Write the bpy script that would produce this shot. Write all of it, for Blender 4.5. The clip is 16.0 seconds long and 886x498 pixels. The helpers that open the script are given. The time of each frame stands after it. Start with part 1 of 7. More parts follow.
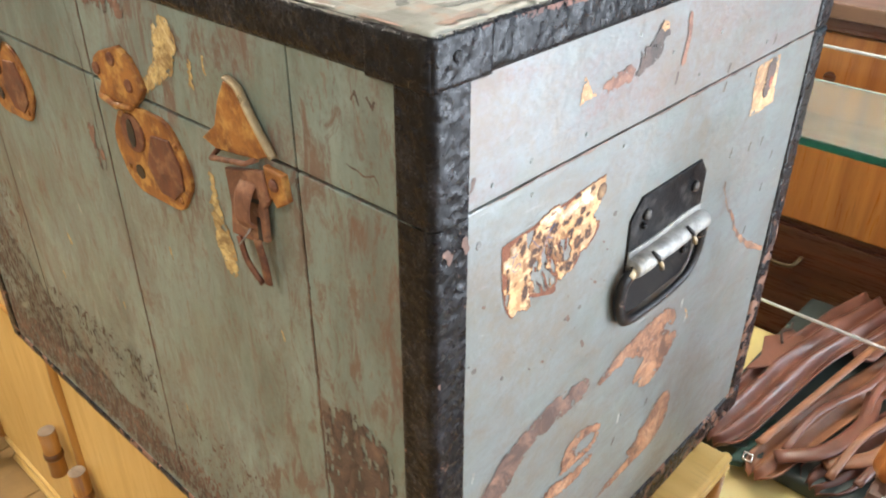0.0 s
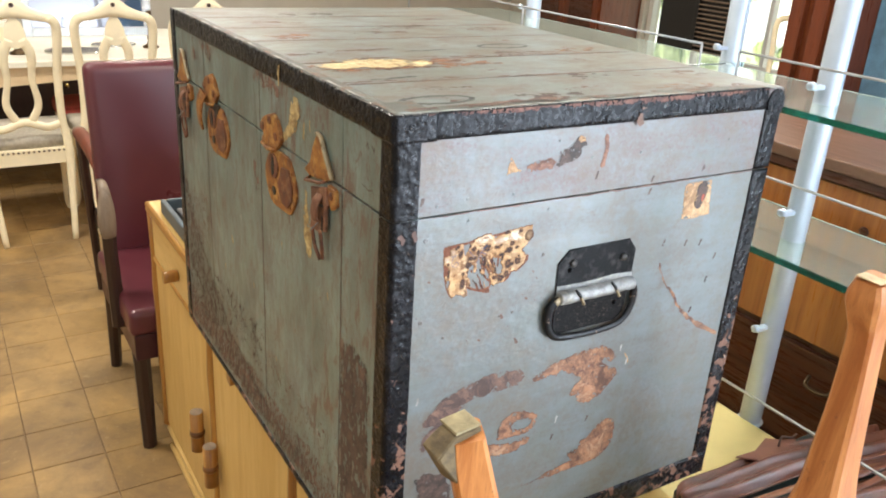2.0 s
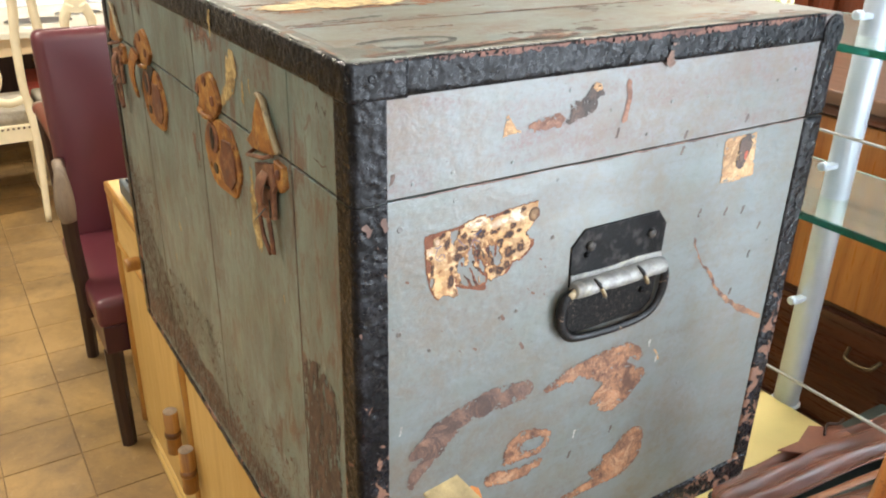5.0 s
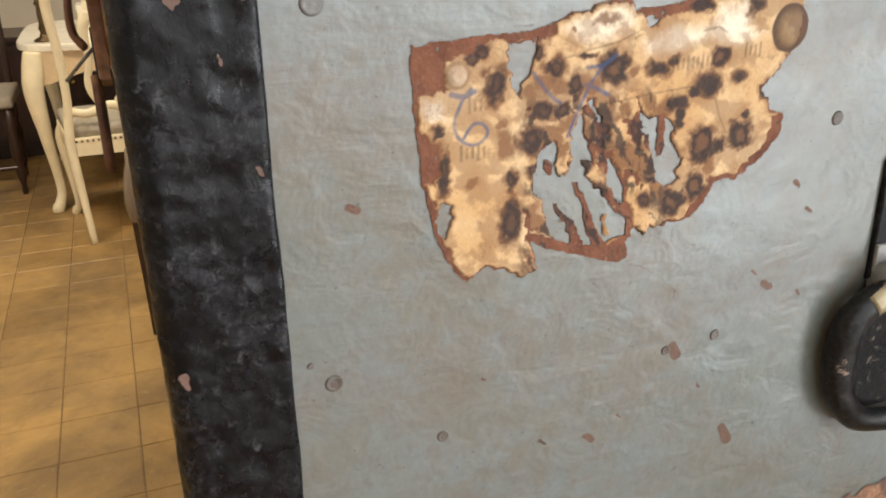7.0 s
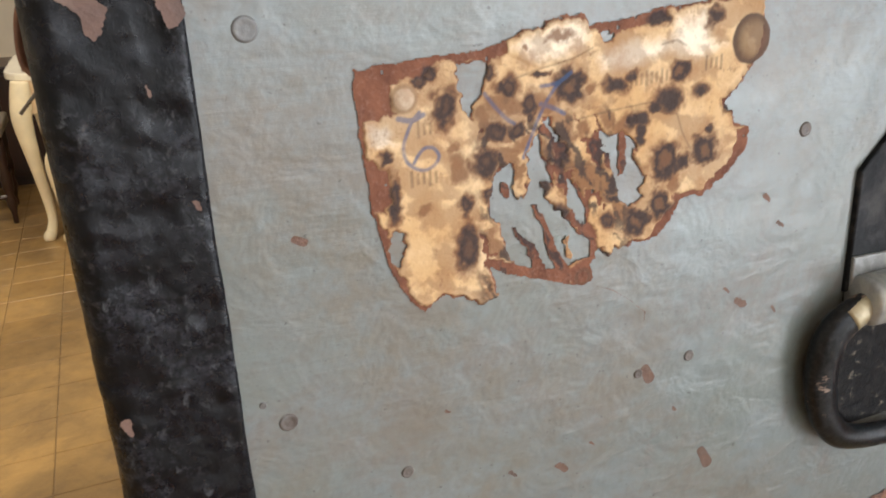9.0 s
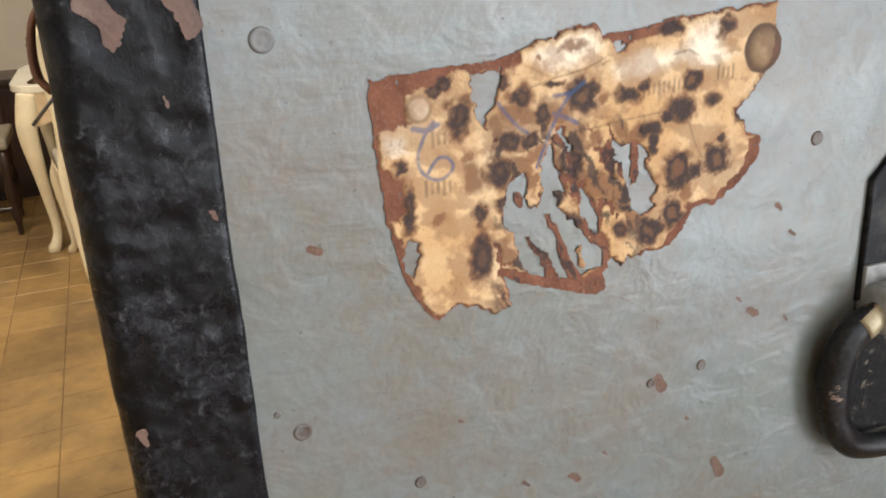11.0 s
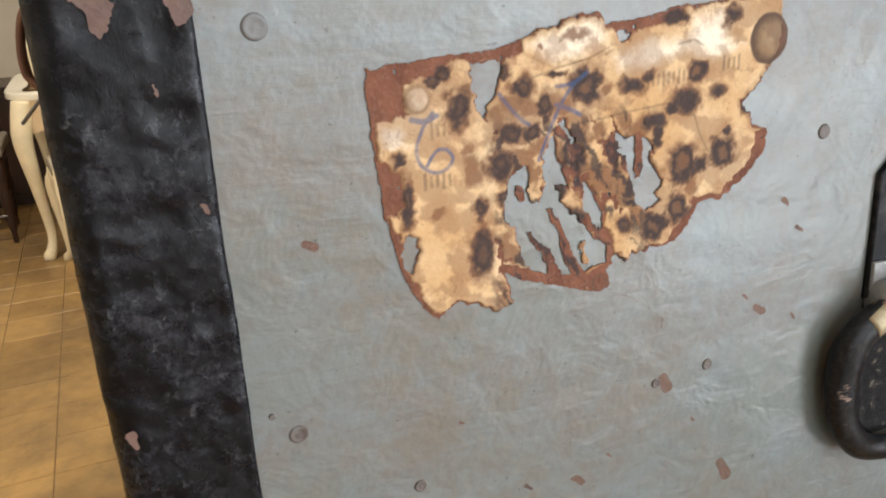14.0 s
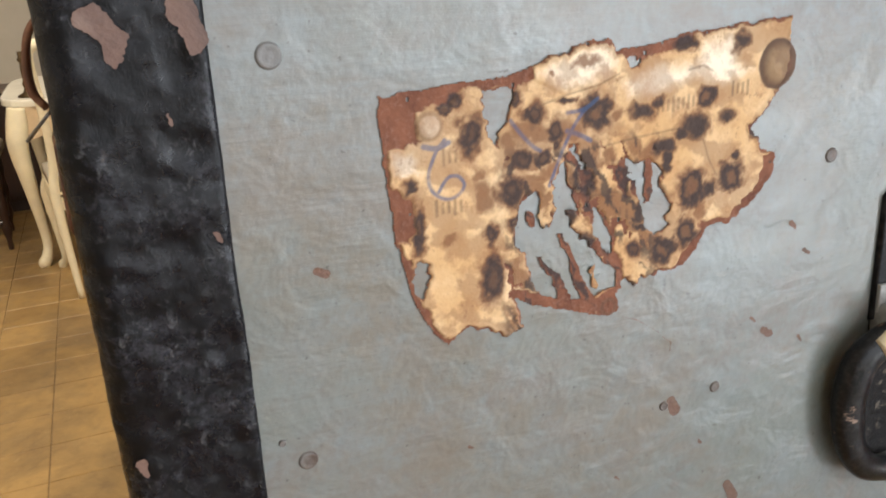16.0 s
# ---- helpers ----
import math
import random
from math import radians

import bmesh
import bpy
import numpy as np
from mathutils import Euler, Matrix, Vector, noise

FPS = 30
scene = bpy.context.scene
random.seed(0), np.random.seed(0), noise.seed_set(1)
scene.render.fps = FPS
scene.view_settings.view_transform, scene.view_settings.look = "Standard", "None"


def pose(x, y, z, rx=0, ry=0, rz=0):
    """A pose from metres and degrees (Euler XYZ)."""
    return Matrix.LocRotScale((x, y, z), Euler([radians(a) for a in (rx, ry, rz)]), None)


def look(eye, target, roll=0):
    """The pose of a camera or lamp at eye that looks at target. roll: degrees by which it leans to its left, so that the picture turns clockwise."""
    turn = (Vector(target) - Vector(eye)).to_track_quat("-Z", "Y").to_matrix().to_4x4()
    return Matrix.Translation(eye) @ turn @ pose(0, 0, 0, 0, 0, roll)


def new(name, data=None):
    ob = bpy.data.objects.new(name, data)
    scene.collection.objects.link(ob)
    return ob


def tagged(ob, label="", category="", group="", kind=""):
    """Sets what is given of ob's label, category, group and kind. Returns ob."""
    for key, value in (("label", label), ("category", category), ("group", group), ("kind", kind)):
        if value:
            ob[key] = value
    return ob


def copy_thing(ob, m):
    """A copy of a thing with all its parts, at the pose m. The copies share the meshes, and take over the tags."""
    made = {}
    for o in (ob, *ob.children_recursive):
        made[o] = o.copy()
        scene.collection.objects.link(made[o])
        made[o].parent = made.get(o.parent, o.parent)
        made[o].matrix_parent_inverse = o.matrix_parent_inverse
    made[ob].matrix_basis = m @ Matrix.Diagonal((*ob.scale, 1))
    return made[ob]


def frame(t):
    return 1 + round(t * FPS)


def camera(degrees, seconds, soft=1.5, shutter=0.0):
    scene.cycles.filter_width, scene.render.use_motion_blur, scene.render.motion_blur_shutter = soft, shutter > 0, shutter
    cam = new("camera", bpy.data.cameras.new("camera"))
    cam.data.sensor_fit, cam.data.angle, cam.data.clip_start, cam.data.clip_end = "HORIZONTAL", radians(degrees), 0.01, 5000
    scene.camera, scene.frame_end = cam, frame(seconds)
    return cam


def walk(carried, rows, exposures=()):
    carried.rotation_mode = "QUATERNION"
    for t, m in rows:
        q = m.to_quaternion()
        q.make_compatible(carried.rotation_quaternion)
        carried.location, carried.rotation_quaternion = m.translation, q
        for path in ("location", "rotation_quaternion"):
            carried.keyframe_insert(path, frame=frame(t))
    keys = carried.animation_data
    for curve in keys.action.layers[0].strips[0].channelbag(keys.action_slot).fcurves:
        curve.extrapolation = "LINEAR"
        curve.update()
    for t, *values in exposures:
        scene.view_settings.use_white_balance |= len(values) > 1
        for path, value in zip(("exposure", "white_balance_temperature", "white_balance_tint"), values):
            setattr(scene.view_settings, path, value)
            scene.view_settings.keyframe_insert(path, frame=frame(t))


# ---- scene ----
EXPOSURES = [(0.0, 0.48, 6350, 12), (0.5, 0.52, 6300, 12), (1.0, 0.4, 6250, 12), (1.6, 0.12, 6150, 11), (3.7, 0.04, 6100, 11), (5.8, 0.18, 6800, 10), (6.1, 0.10, 7000, 10), (6.5, -0.22, 7200, 12), (7.0, -0.36, 7100, 13), (8.0, -0.40, 6800, 13), (16.0, -0.36, 6750, 13)]
cam = camera(56.96, 16.0, soft=1.9, shutter=0.3)
PATH = [
    (0, (-0.27028, -0.26213, 1.50526), (0.99120, 0.89954, 0.47609), 0.13),
    (0.5, (-0.29431, -0.32691, 1.50947), (0.98503, 0.83706, 0.50525), 4.19),
    (1, (-0.30505, -0.51879, 1.54832), (0.78937, 0.90567, 0.66903), 3.52),
    (1.5, (-0.32384, -0.62910, 1.55510), (0.65183, 0.89692, 0.70696), 3.46),
    (2, (-0.35036, -0.65432, 1.56629), (0.64392, 0.90768, 0.81026), 3.75),
    (2.5, (-0.35051, -0.65539, 1.55759), (0.67658, 0.88251, 0.79605), 3.50),
    (3, (-0.33557, -0.65040, 1.55073), (0.68288, 0.88073, 0.76434), 2.65),
    (3.5, (-0.32605, -0.64756, 1.54281), (0.67119, 0.88779, 0.73771), 2.51),
    (3.7, (-0.31888, -0.64912, 1.54111), (0.67330, 0.88749, 0.73215), 2.31),
    (5.8, (-0.10831, -0.31916, 1.42697), (0.83359, 1.18387, 0.50300), 0.71),
    (6, (-0.06234, -0.27197, 1.38670), (0.77746, 1.26345, 0.41860), -0.02),
    (6.5, (0.00317, -0.19127, 1.29215), (0.72674, 1.45678, 0.42016), 0.21),
    (7, (0.00484, -0.17752, 1.27830), (0.67974, 1.54668, 0.52222), -0.87),
    (7.5, (0.00735, -0.17576, 1.27749), (0.69953, 1.54972, 0.54018), -0.15),
    (8, (0.01128, -0.17587, 1.27791), (0.71769, 1.54931, 0.55352), -0.97),
    (8.5, (0.01428, -0.17279, 1.27593), (0.71015, 1.54869, 0.53278), -1.63),
    (9, (0.01730, -0.17341, 1.27801), (0.70817, 1.55954, 0.55719), -2.52),
    (11.5, (0.01444, -0.17234, 1.27787), (0.70208, 1.57216, 0.58228), -2.71),
    (12, (0.01549, -0.17041, 1.27466), (0.70813, 1.56926, 0.57195), -2.50),
    (12.5, (0.01794, -0.17044, 1.27454), (0.71269, 1.57004, 0.57593), -2.66),
    (13, (0.01644, -0.16989, 1.27874), (0.70448, 1.57415, 0.58238), -2.77),
    (13.5, (0.01608, -0.16955, 1.27557), (0.71438, 1.57724, 0.59651), -2.80),
    (14, (0.01562, -0.16824, 1.27348), (0.71421, 1.57765, 0.59241), -2.87),
    (14.5, (0.01534, -0.16814, 1.27590), (0.71130, 1.57797, 0.59272), -2.92),
    (15, (0.01308, -0.16867, 1.27505), (0.71164, 1.57931, 0.59935), -3.11),
    (15.5, (0.01202, -0.16659, 1.27547), (0.71243, 1.58355, 0.60732), -3.06),
    (16, (0.01310, -0.16543, 1.27780), (0.72489, 1.58087, 0.61165), -2.63),
]
walk(cam, [(t, look(eye, target, roll)) for t, eye, target, roll in PATH], EXPOSURES)

# ---- world and lights ----
world = bpy.data.worlds.new("world")
scene.world = world
world.use_nodes = True
wn = world.node_tree.nodes
sky = wn.new("ShaderNodeTexSky")
sky.sky_type, sky.sun_disc = "NISHITA", False
sky.sun_elevation, sky.sun_rotation = radians(50), radians(160)
wn["Background"].inputs["Strength"].default_value = 0.1
world.node_tree.links.new(sky.outputs["Color"], wn["Background"].inputs["Color"])


def area_lamp(name, eye, target, width, height, watts, colour):
    lamp = bpy.data.lights.new(name, "AREA")
    lamp.shape, lamp.size, lamp.size_y, lamp.energy, lamp.color = "RECTANGLE", width, height, watts, colour
    ob = new(name, lamp)
    ob.matrix_world = look(eye, target)
    return ob


# sky light in the shop window behind, and in an added unseen one beside
area_lamp("window_light", (0.62, -2.95, 1.65), (0.62, 2.0, 1.65), 2.4, 2.2, 50, (0.84, 0.91, 1.0))
area_lamp("window_light", (1.88, -2.14, 1.40), (0.0, -2.14, 1.40), 1.56, 2.5, 165, (0.80, 0.90, 1.0))
# lamps under the ceiling
for lx, ly, watts in ((-0.75, 2.5, 62), (1.3, 0.6, 46), (-1.6, 0.4, 18), (1.0, 4.6, 58), (3.6, 2.2, 60)):
    area_lamp("tube_light", (lx, ly, 2.9), (lx, ly, 0), 1.2, 0.16, watts, (1.0, 0.92, 0.78))

# ---- small tools ----


def place_of(ob):
    m = Matrix.Identity(4)
    while ob is not None:
        m = ob.matrix_basis @ m
        ob = ob.parent
    return m


def part(name, bm, material, parent=None, label="", smooth=False):
    """Links a bmesh in world coordinates as one mesh object under its thing."""
    bm.normal_update()
    if parent is not None:
        bm.transform(place_of(parent).inverted())
    me = bpy.data.meshes.new(name)
    bm.to_mesh(me)
    bm.free()
    me.materials.append(material)
    if smooth:
        for p in me.polygons:
            p.use_smooth = True
    ob = new(name, me)
    if parent is not None:
        ob.parent = parent
    return tagged(ob, label)


def thing(name, at, label, category, group="", kind=""):
    ob = new(name)
    ob.empty_display_size = 0.05
    ob.location = at
    return tagged(ob, label, category, group, kind)


def box(x0, x1, y0, y1, z0, z1, bevel=0.0, segs=2, bm=None):
    """A bevelled box; joined to bm if given."""
    b = bmesh.new()
    bmesh.ops.create_cube(b, size=1.0)
    for v in b.verts:
        v.co = Vector(((x0 + x1) / 2 + v.co.x * (x1 - x0), (y0 + y1) / 2 + v.co.y * (y1 - y0), (z0 + z1) / 2 + v.co.z * (z1 - z0)))
    if bevel > 0:
        bmesh.ops.bevel(b, geom=b.edges[:], offset=bevel, segments=segs, profile=0.6, affect="EDGES")
    return join(bm, b)


def join(bm, b):
    if bm is None:
        return b
    me = bpy.data.meshes.new("joined")
    b.to_mesh(me)
    b.free()
    bm.from_mesh(me)
    bpy.data.meshes.remove(me)
    return bm


def smooth_line(points, n):
    """Catmull-Rom points through a few control points, of any dimension."""
    p = [np.array(q, float) for q in points]
    p = [2 * p[0] - p[1]] + p + [2 * p[-1] - p[-2]]
    out = []
    for i in range(1, len(p) - 2):
        for k in range(n):
            t = k / n
            out.append(0.5 * (2 * p[i] + (p[i + 1] - p[i - 1]) * t + (2 * p[i - 1] - 5 * p[i] + 4 * p[i + 1] - p[i + 2]) * t ** 2
                              + (3 * p[i] - p[i - 1] - 3 * p[i + 1] + p[i + 2]) * t ** 3))
    return out + [p[-2]]


def tube(points, wide, deep=None, sides=10, square=2.0, up=(0, 0, 1), closed=False, bm=None):
    """A swept bar: points, half widths and half depths along it; square above 2 squares the section off."""
    bm = bm or bmesh.new()
    pts = [Vector(p) for p in points]
    n = len(pts)
    wide = [wide] * n if isinstance(wide, (int, float)) else wide
    deep = wide if deep is None else ([deep] * n if isinstance(deep, (int, float)) else deep)
    rings = []
    for i, p in enumerate(pts):
        if closed:
            d = pts[(i + 1) % n] - pts[i - 1]
        else:
            d = pts[min(i + 1, n - 1)] - pts[max(i - 1, 0)]
        d.normalize()
        side = d.cross(Vector(up))
        if side.length < 1e-3:
            side = d.cross(Vector((0, 1, 0)))
        side.normalize()
        top = side.cross(d)
        ring = []
        for k in range(sides):
            a = 2 * math.pi * (k + 0.5) / sides
            c, s = math.cos(a), math.sin(a)
            r = (abs(c) ** square + abs(s) ** square) ** (-1 / square)
            ring.append(bm.verts.new(p + side * (wide[i] * r * c) + top * (deep[i] * r * s)))
        rings.append(ring)
    for i in range(n if closed else n - 1):
        a, b = rings[i], rings[(i + 1) % n]
        for k in range(sides):
            bm.faces.new((a[k], a[(k + 1) % sides], b[(k + 1) % sides], b[k]))
    if not closed:
        bm.faces.new(rings[0][::-1])
        bm.faces.new(rings[-1])
    bmesh.ops.recalc_face_normals(bm, faces=bm.faces[:])
    return bm


def turned(profile, at, sides=16, axis="z", bm=None):
    """A turned shape: rows of (radius, height) round an axis."""
    bm = bm or bmesh.new()
    rings = []
    for r, h in profile:
        ring = []
        for k in range(sides):
            a = 2 * math.pi * k / sides
            c, s = r * math.cos(a), r * math.sin(a)
            ring.append(bm.verts.new(Vector(at) + Vector({"z": (c, s, h), "y": (c, h, s), "x": (h, c, s)}[axis])))
        rings.append(ring)
    for a, b in zip(rings, rings[1:]):
        for k in range(sides):
            bm.faces.new((a[k], a[(k + 1) % sides], b[(k + 1) % sides], b[k]))
    bm.faces.new(rings[0][::-1])
    bm.faces.new(rings[-1])
    bmesh.ops.recalc_face_normals(bm, faces=bm.faces[:])
    return bm


def slab(outline, thick, to_world, bevel=0.0):
    """A flat outline (u, v) with a thickness; to_world maps (u, v, w) to a place."""
    bm = bmesh.new()
    low = [bm.verts.new(to_world(u, v, 0)) for u, v in outline]
    high = [bm.verts.new(to_world(u, v, thick)) for u, v in outline]
    n = len(low)
    bm.faces.new(low[::-1])
    top = bm.faces.new(high)
    for k in range(n):
        bm.faces.new((low[k], low[(k + 1) % n], high[(k + 1) % n], high[k]))
    bmesh.ops.recalc_face_normals(bm, faces=bm.faces[:])
    if bevel:
        bmesh.ops.bevel(bm, geom=list(top.edges), offset=bevel, segments=2, profile=0.5, affect="EDGES")
    return bm


def lattice(seed, size=64):
    return np.random.RandomState(seed).rand(size, size)


def grain(u, v, scale, seed, octaves=4):
    """Smooth value noise from 0 to 1 over arrays of places."""
    total, weight, amp = 0, 0, 1.0
    for o in range(octaves):
        g = lattice(seed + o)
        x, y = u * scale * 2 ** o + 17.3 * o, v * scale * 2 ** o + 5.1 * o
        xi, yi = np.floor(x).astype(int), np.floor(y).astype(int)
        fx, fy = x - xi, y - yi
        fx, fy = fx * fx * (3 - 2 * fx), fy * fy * (3 - 2 * fy)
        a, b = g[xi % 64, yi % 64], g[(xi + 1) % 64, yi % 64]
        c, d = g[xi % 64, (yi + 1) % 64], g[(xi + 1) % 64, (yi + 1) % 64]
        total = total + amp * ((a * (1 - fx) + b * fx) * (1 - fy) + (c * (1 - fx) + d * fx) * fy)
        weight += amp
        amp *= 0.55
    return total / weight


def far_from_polygon(u, v, poly):
    """Signed distance to a polygon, negative inside."""
    best, inside = np.full(u.shape, 1e9), np.zeros(u.shape, bool)
    for (ax, ay), (bx, by) in zip(poly, poly[1:] + poly[:1]):
        dx, dy = bx - ax, by - ay
        t = np.clip(((u - ax) * dx + (v - ay) * dy) / (dx * dx + dy * dy + 1e-9), 0, 1)
        best = np.minimum(best, np.hypot(u - ax - t * dx, v - ay - t * dy))
        cross = ((ay > v) != (by > v)) & (u < (bx - ax) * (v - ay) / (by - ay + 1e-12) + ax)
        inside ^= cross
    return np.where(inside, -best, best)


def far_from_line(u, v, points):
    """Distance to a polyline whose points are (u, v, radius)."""
    best = np.full(u.shape, 1e9)
    for (ax, ay, ar), (bx, by, br) in zip(points, points[1:]):
        dx, dy = bx - ax, by - ay
        t = np.clip(((u - ax) * dx + (v - ay) * dy) / (dx * dx + dy * dy + 1e-9), 0, 1)
        best = np.minimum(best, np.hypot(u - ax - t * dx, v - ay - t * dy) - (ar + t * (br - ar)))
    return best


def ease(a, b, x):
    t = np.clip((x - a) / (b - a), 0, 1)
    return t * t * (3 - 2 * t)


def sheet(name, u, v, keep, lift, layers, to_world, material, parent, label=""):
    """A thin ragged sheet: the cells of a grid that are kept, with pigment layers stored on its points."""
    nu, nv = u.shape
    idx = np.arange(nu * nv).reshape(nu, nv)
    cells = keep[:-1, :-1] & keep[1:, :-1] & keep[:-1, 1:] & keep[1:, 1:]
    quads = np.stack([idx[:-1, :-1], idx[1:, :-1], idx[1:, 1:], idx[:-1, 1:]], -1)[cells]
    used, inverse = np.unique(quads, return_inverse=True)
    flat = np.stack([to_world(a, b, c) for a, b, c in zip(u.ravel()[used], v.ravel()[used], lift.ravel()[used])])
    if parent is not None:
        m = np.array(place_of(parent).inverted())
        flat = flat @ m[:3, :3].T + m[:3, 3]
    me = bpy.data.meshes.new(name)
    me.from_pydata(flat.tolist(), [], inverse.reshape(-1, 4).tolist())
    for key, values in layers.items():
        at = me.attributes.new(key, "FLOAT", "POINT")
        at.data.foreach_set("value", values.ravel()[used].astype(np.float32))
    me.materials.append(material)
    for p in me.polygons:
        p.use_smooth = True
    ob = new(name, me)
    ob.parent = parent
    return tagged(ob, label)


# ---- materials ----


class Look:
    """A node material with a few short calls."""

    def __init__(self, name, rough=0.6, metal=0.0, spec=0.5):
        self.mat = bpy.data.materials.new(name)
        self.mat.use_nodes = True
        self.nt = self.mat.node_tree
        self.bsdf = self.nt.nodes["Principled BSDF"]
        self.bsdf.inputs["Roughness"].default_value = rough
        self.bsdf.inputs["Metallic"].default_value = metal
        self.bsdf.inputs["Specular IOR Level"].default_value = spec
        self.co = self.node("ShaderNodeTexCoord").outputs["Object"]

    def node(self, kind):
        return self.nt.nodes.new(kind)

    def put(self, value, socket):
        if hasattr(value, "links"):
            self.nt.links.new(value, socket)
        else:
            socket.default_value = value

    def stretched(self, sx, sy, sz):
        m = self.node("ShaderNodeMapping")
        m.inputs["Scale"].default_value = (sx, sy, sz)
        self.nt.links.new(self.co, m.inputs["Vector"])
        return m.outputs["Vector"]

    def noise(self, scale, detail=4.0, rough=0.55, at=None, warp=0.0):
        n = self.node("ShaderNodeTexNoise")
        n.inputs["Scale"].default_value, n.inputs["Detail"].default_value, n.inputs["Roughness"].default_value = scale, detail, rough
        n.inputs["Distortion"].default_value = warp
        self.nt.links.new(at or self.co, n.inputs["Vector"])
        return n.outputs["Fac"]

    def cells(self, scale, at=None, feature="F1", out="Distance"):
        n = self.node("ShaderNodeTexVoronoi")
        n.feature = feature
        n.inputs["Scale"].default_value = scale
        self.nt.links.new(at or self.co, n.inputs["Vector"])
        return n.outputs[out]

    def ramp(self, fac, *stops):
        r = self.node("ShaderNodeValToRGB")
        e = r.color_ramp.elements
        while len(e) < len(stops):
            e.new(0.5)
        for k, (at, c) in enumerate(stops):
            e[k].position = at
            e[k].color = (*(c if isinstance(c, tuple) else (c, c, c)), 1)
        self.put(fac, r.inputs["Fac"])
        return r.outputs["Color"]

    def mix(self, fac, a, b, how="MIX"):
        m = self.node("ShaderNodeMix")
        m.data_type, m.blend_type = "RGBA", how
        self.put(fac, m.inputs["Factor"])
        self.put(a if hasattr(a, "links") else (*a, 1), m.inputs["A"] if False else m.inputs[6])
        self.put(b if hasattr(b, "links") else (*b, 1), m.inputs[7])
        return m.outputs[2]

    def math(self, how, a, b=0.0):
        m = self.node("ShaderNodeMath")
        m.operation = how
        self.put(a, m.inputs[0])
        self.put(b, m.inputs[1])
        return m.outputs[0]

    def layer(self, name):
        a = self.node("ShaderNodeAttribute")
        a.attribute_name = name
        return a.outputs["Fac"]

    def random(self):
        return self.node("ShaderNodeObjectInfo").outputs["Random"]

    def axis(self, which):
        s = self.node("ShaderNodeSeparateXYZ")
        self.nt.links.new(self.co, s.inputs[0])
        return s.outputs[which]

    def finish(self, colour, rough=None, bump=None, strength=0.3, depth=0.002, metal=None):
        self.put(colour if hasattr(colour, "links") else (*colour, 1), self.bsdf.inputs["Base Color"])
        if rough is not None:
            self.put(rough, self.bsdf.inputs["Roughness"])
        if metal is not None:
            self.put(metal, self.bsdf.inputs["Metallic"])
        if bump is not None:
            b = self.node("ShaderNodeBump")
            b.inputs["Strength"].default_value, b.inputs["Distance"].default_value = strength, depth
            self.put(bump, b.inputs["Height"])
            self.nt.links.new(b.outputs["Normal"], self.bsdf.inputs["Normal"])
        return self.mat


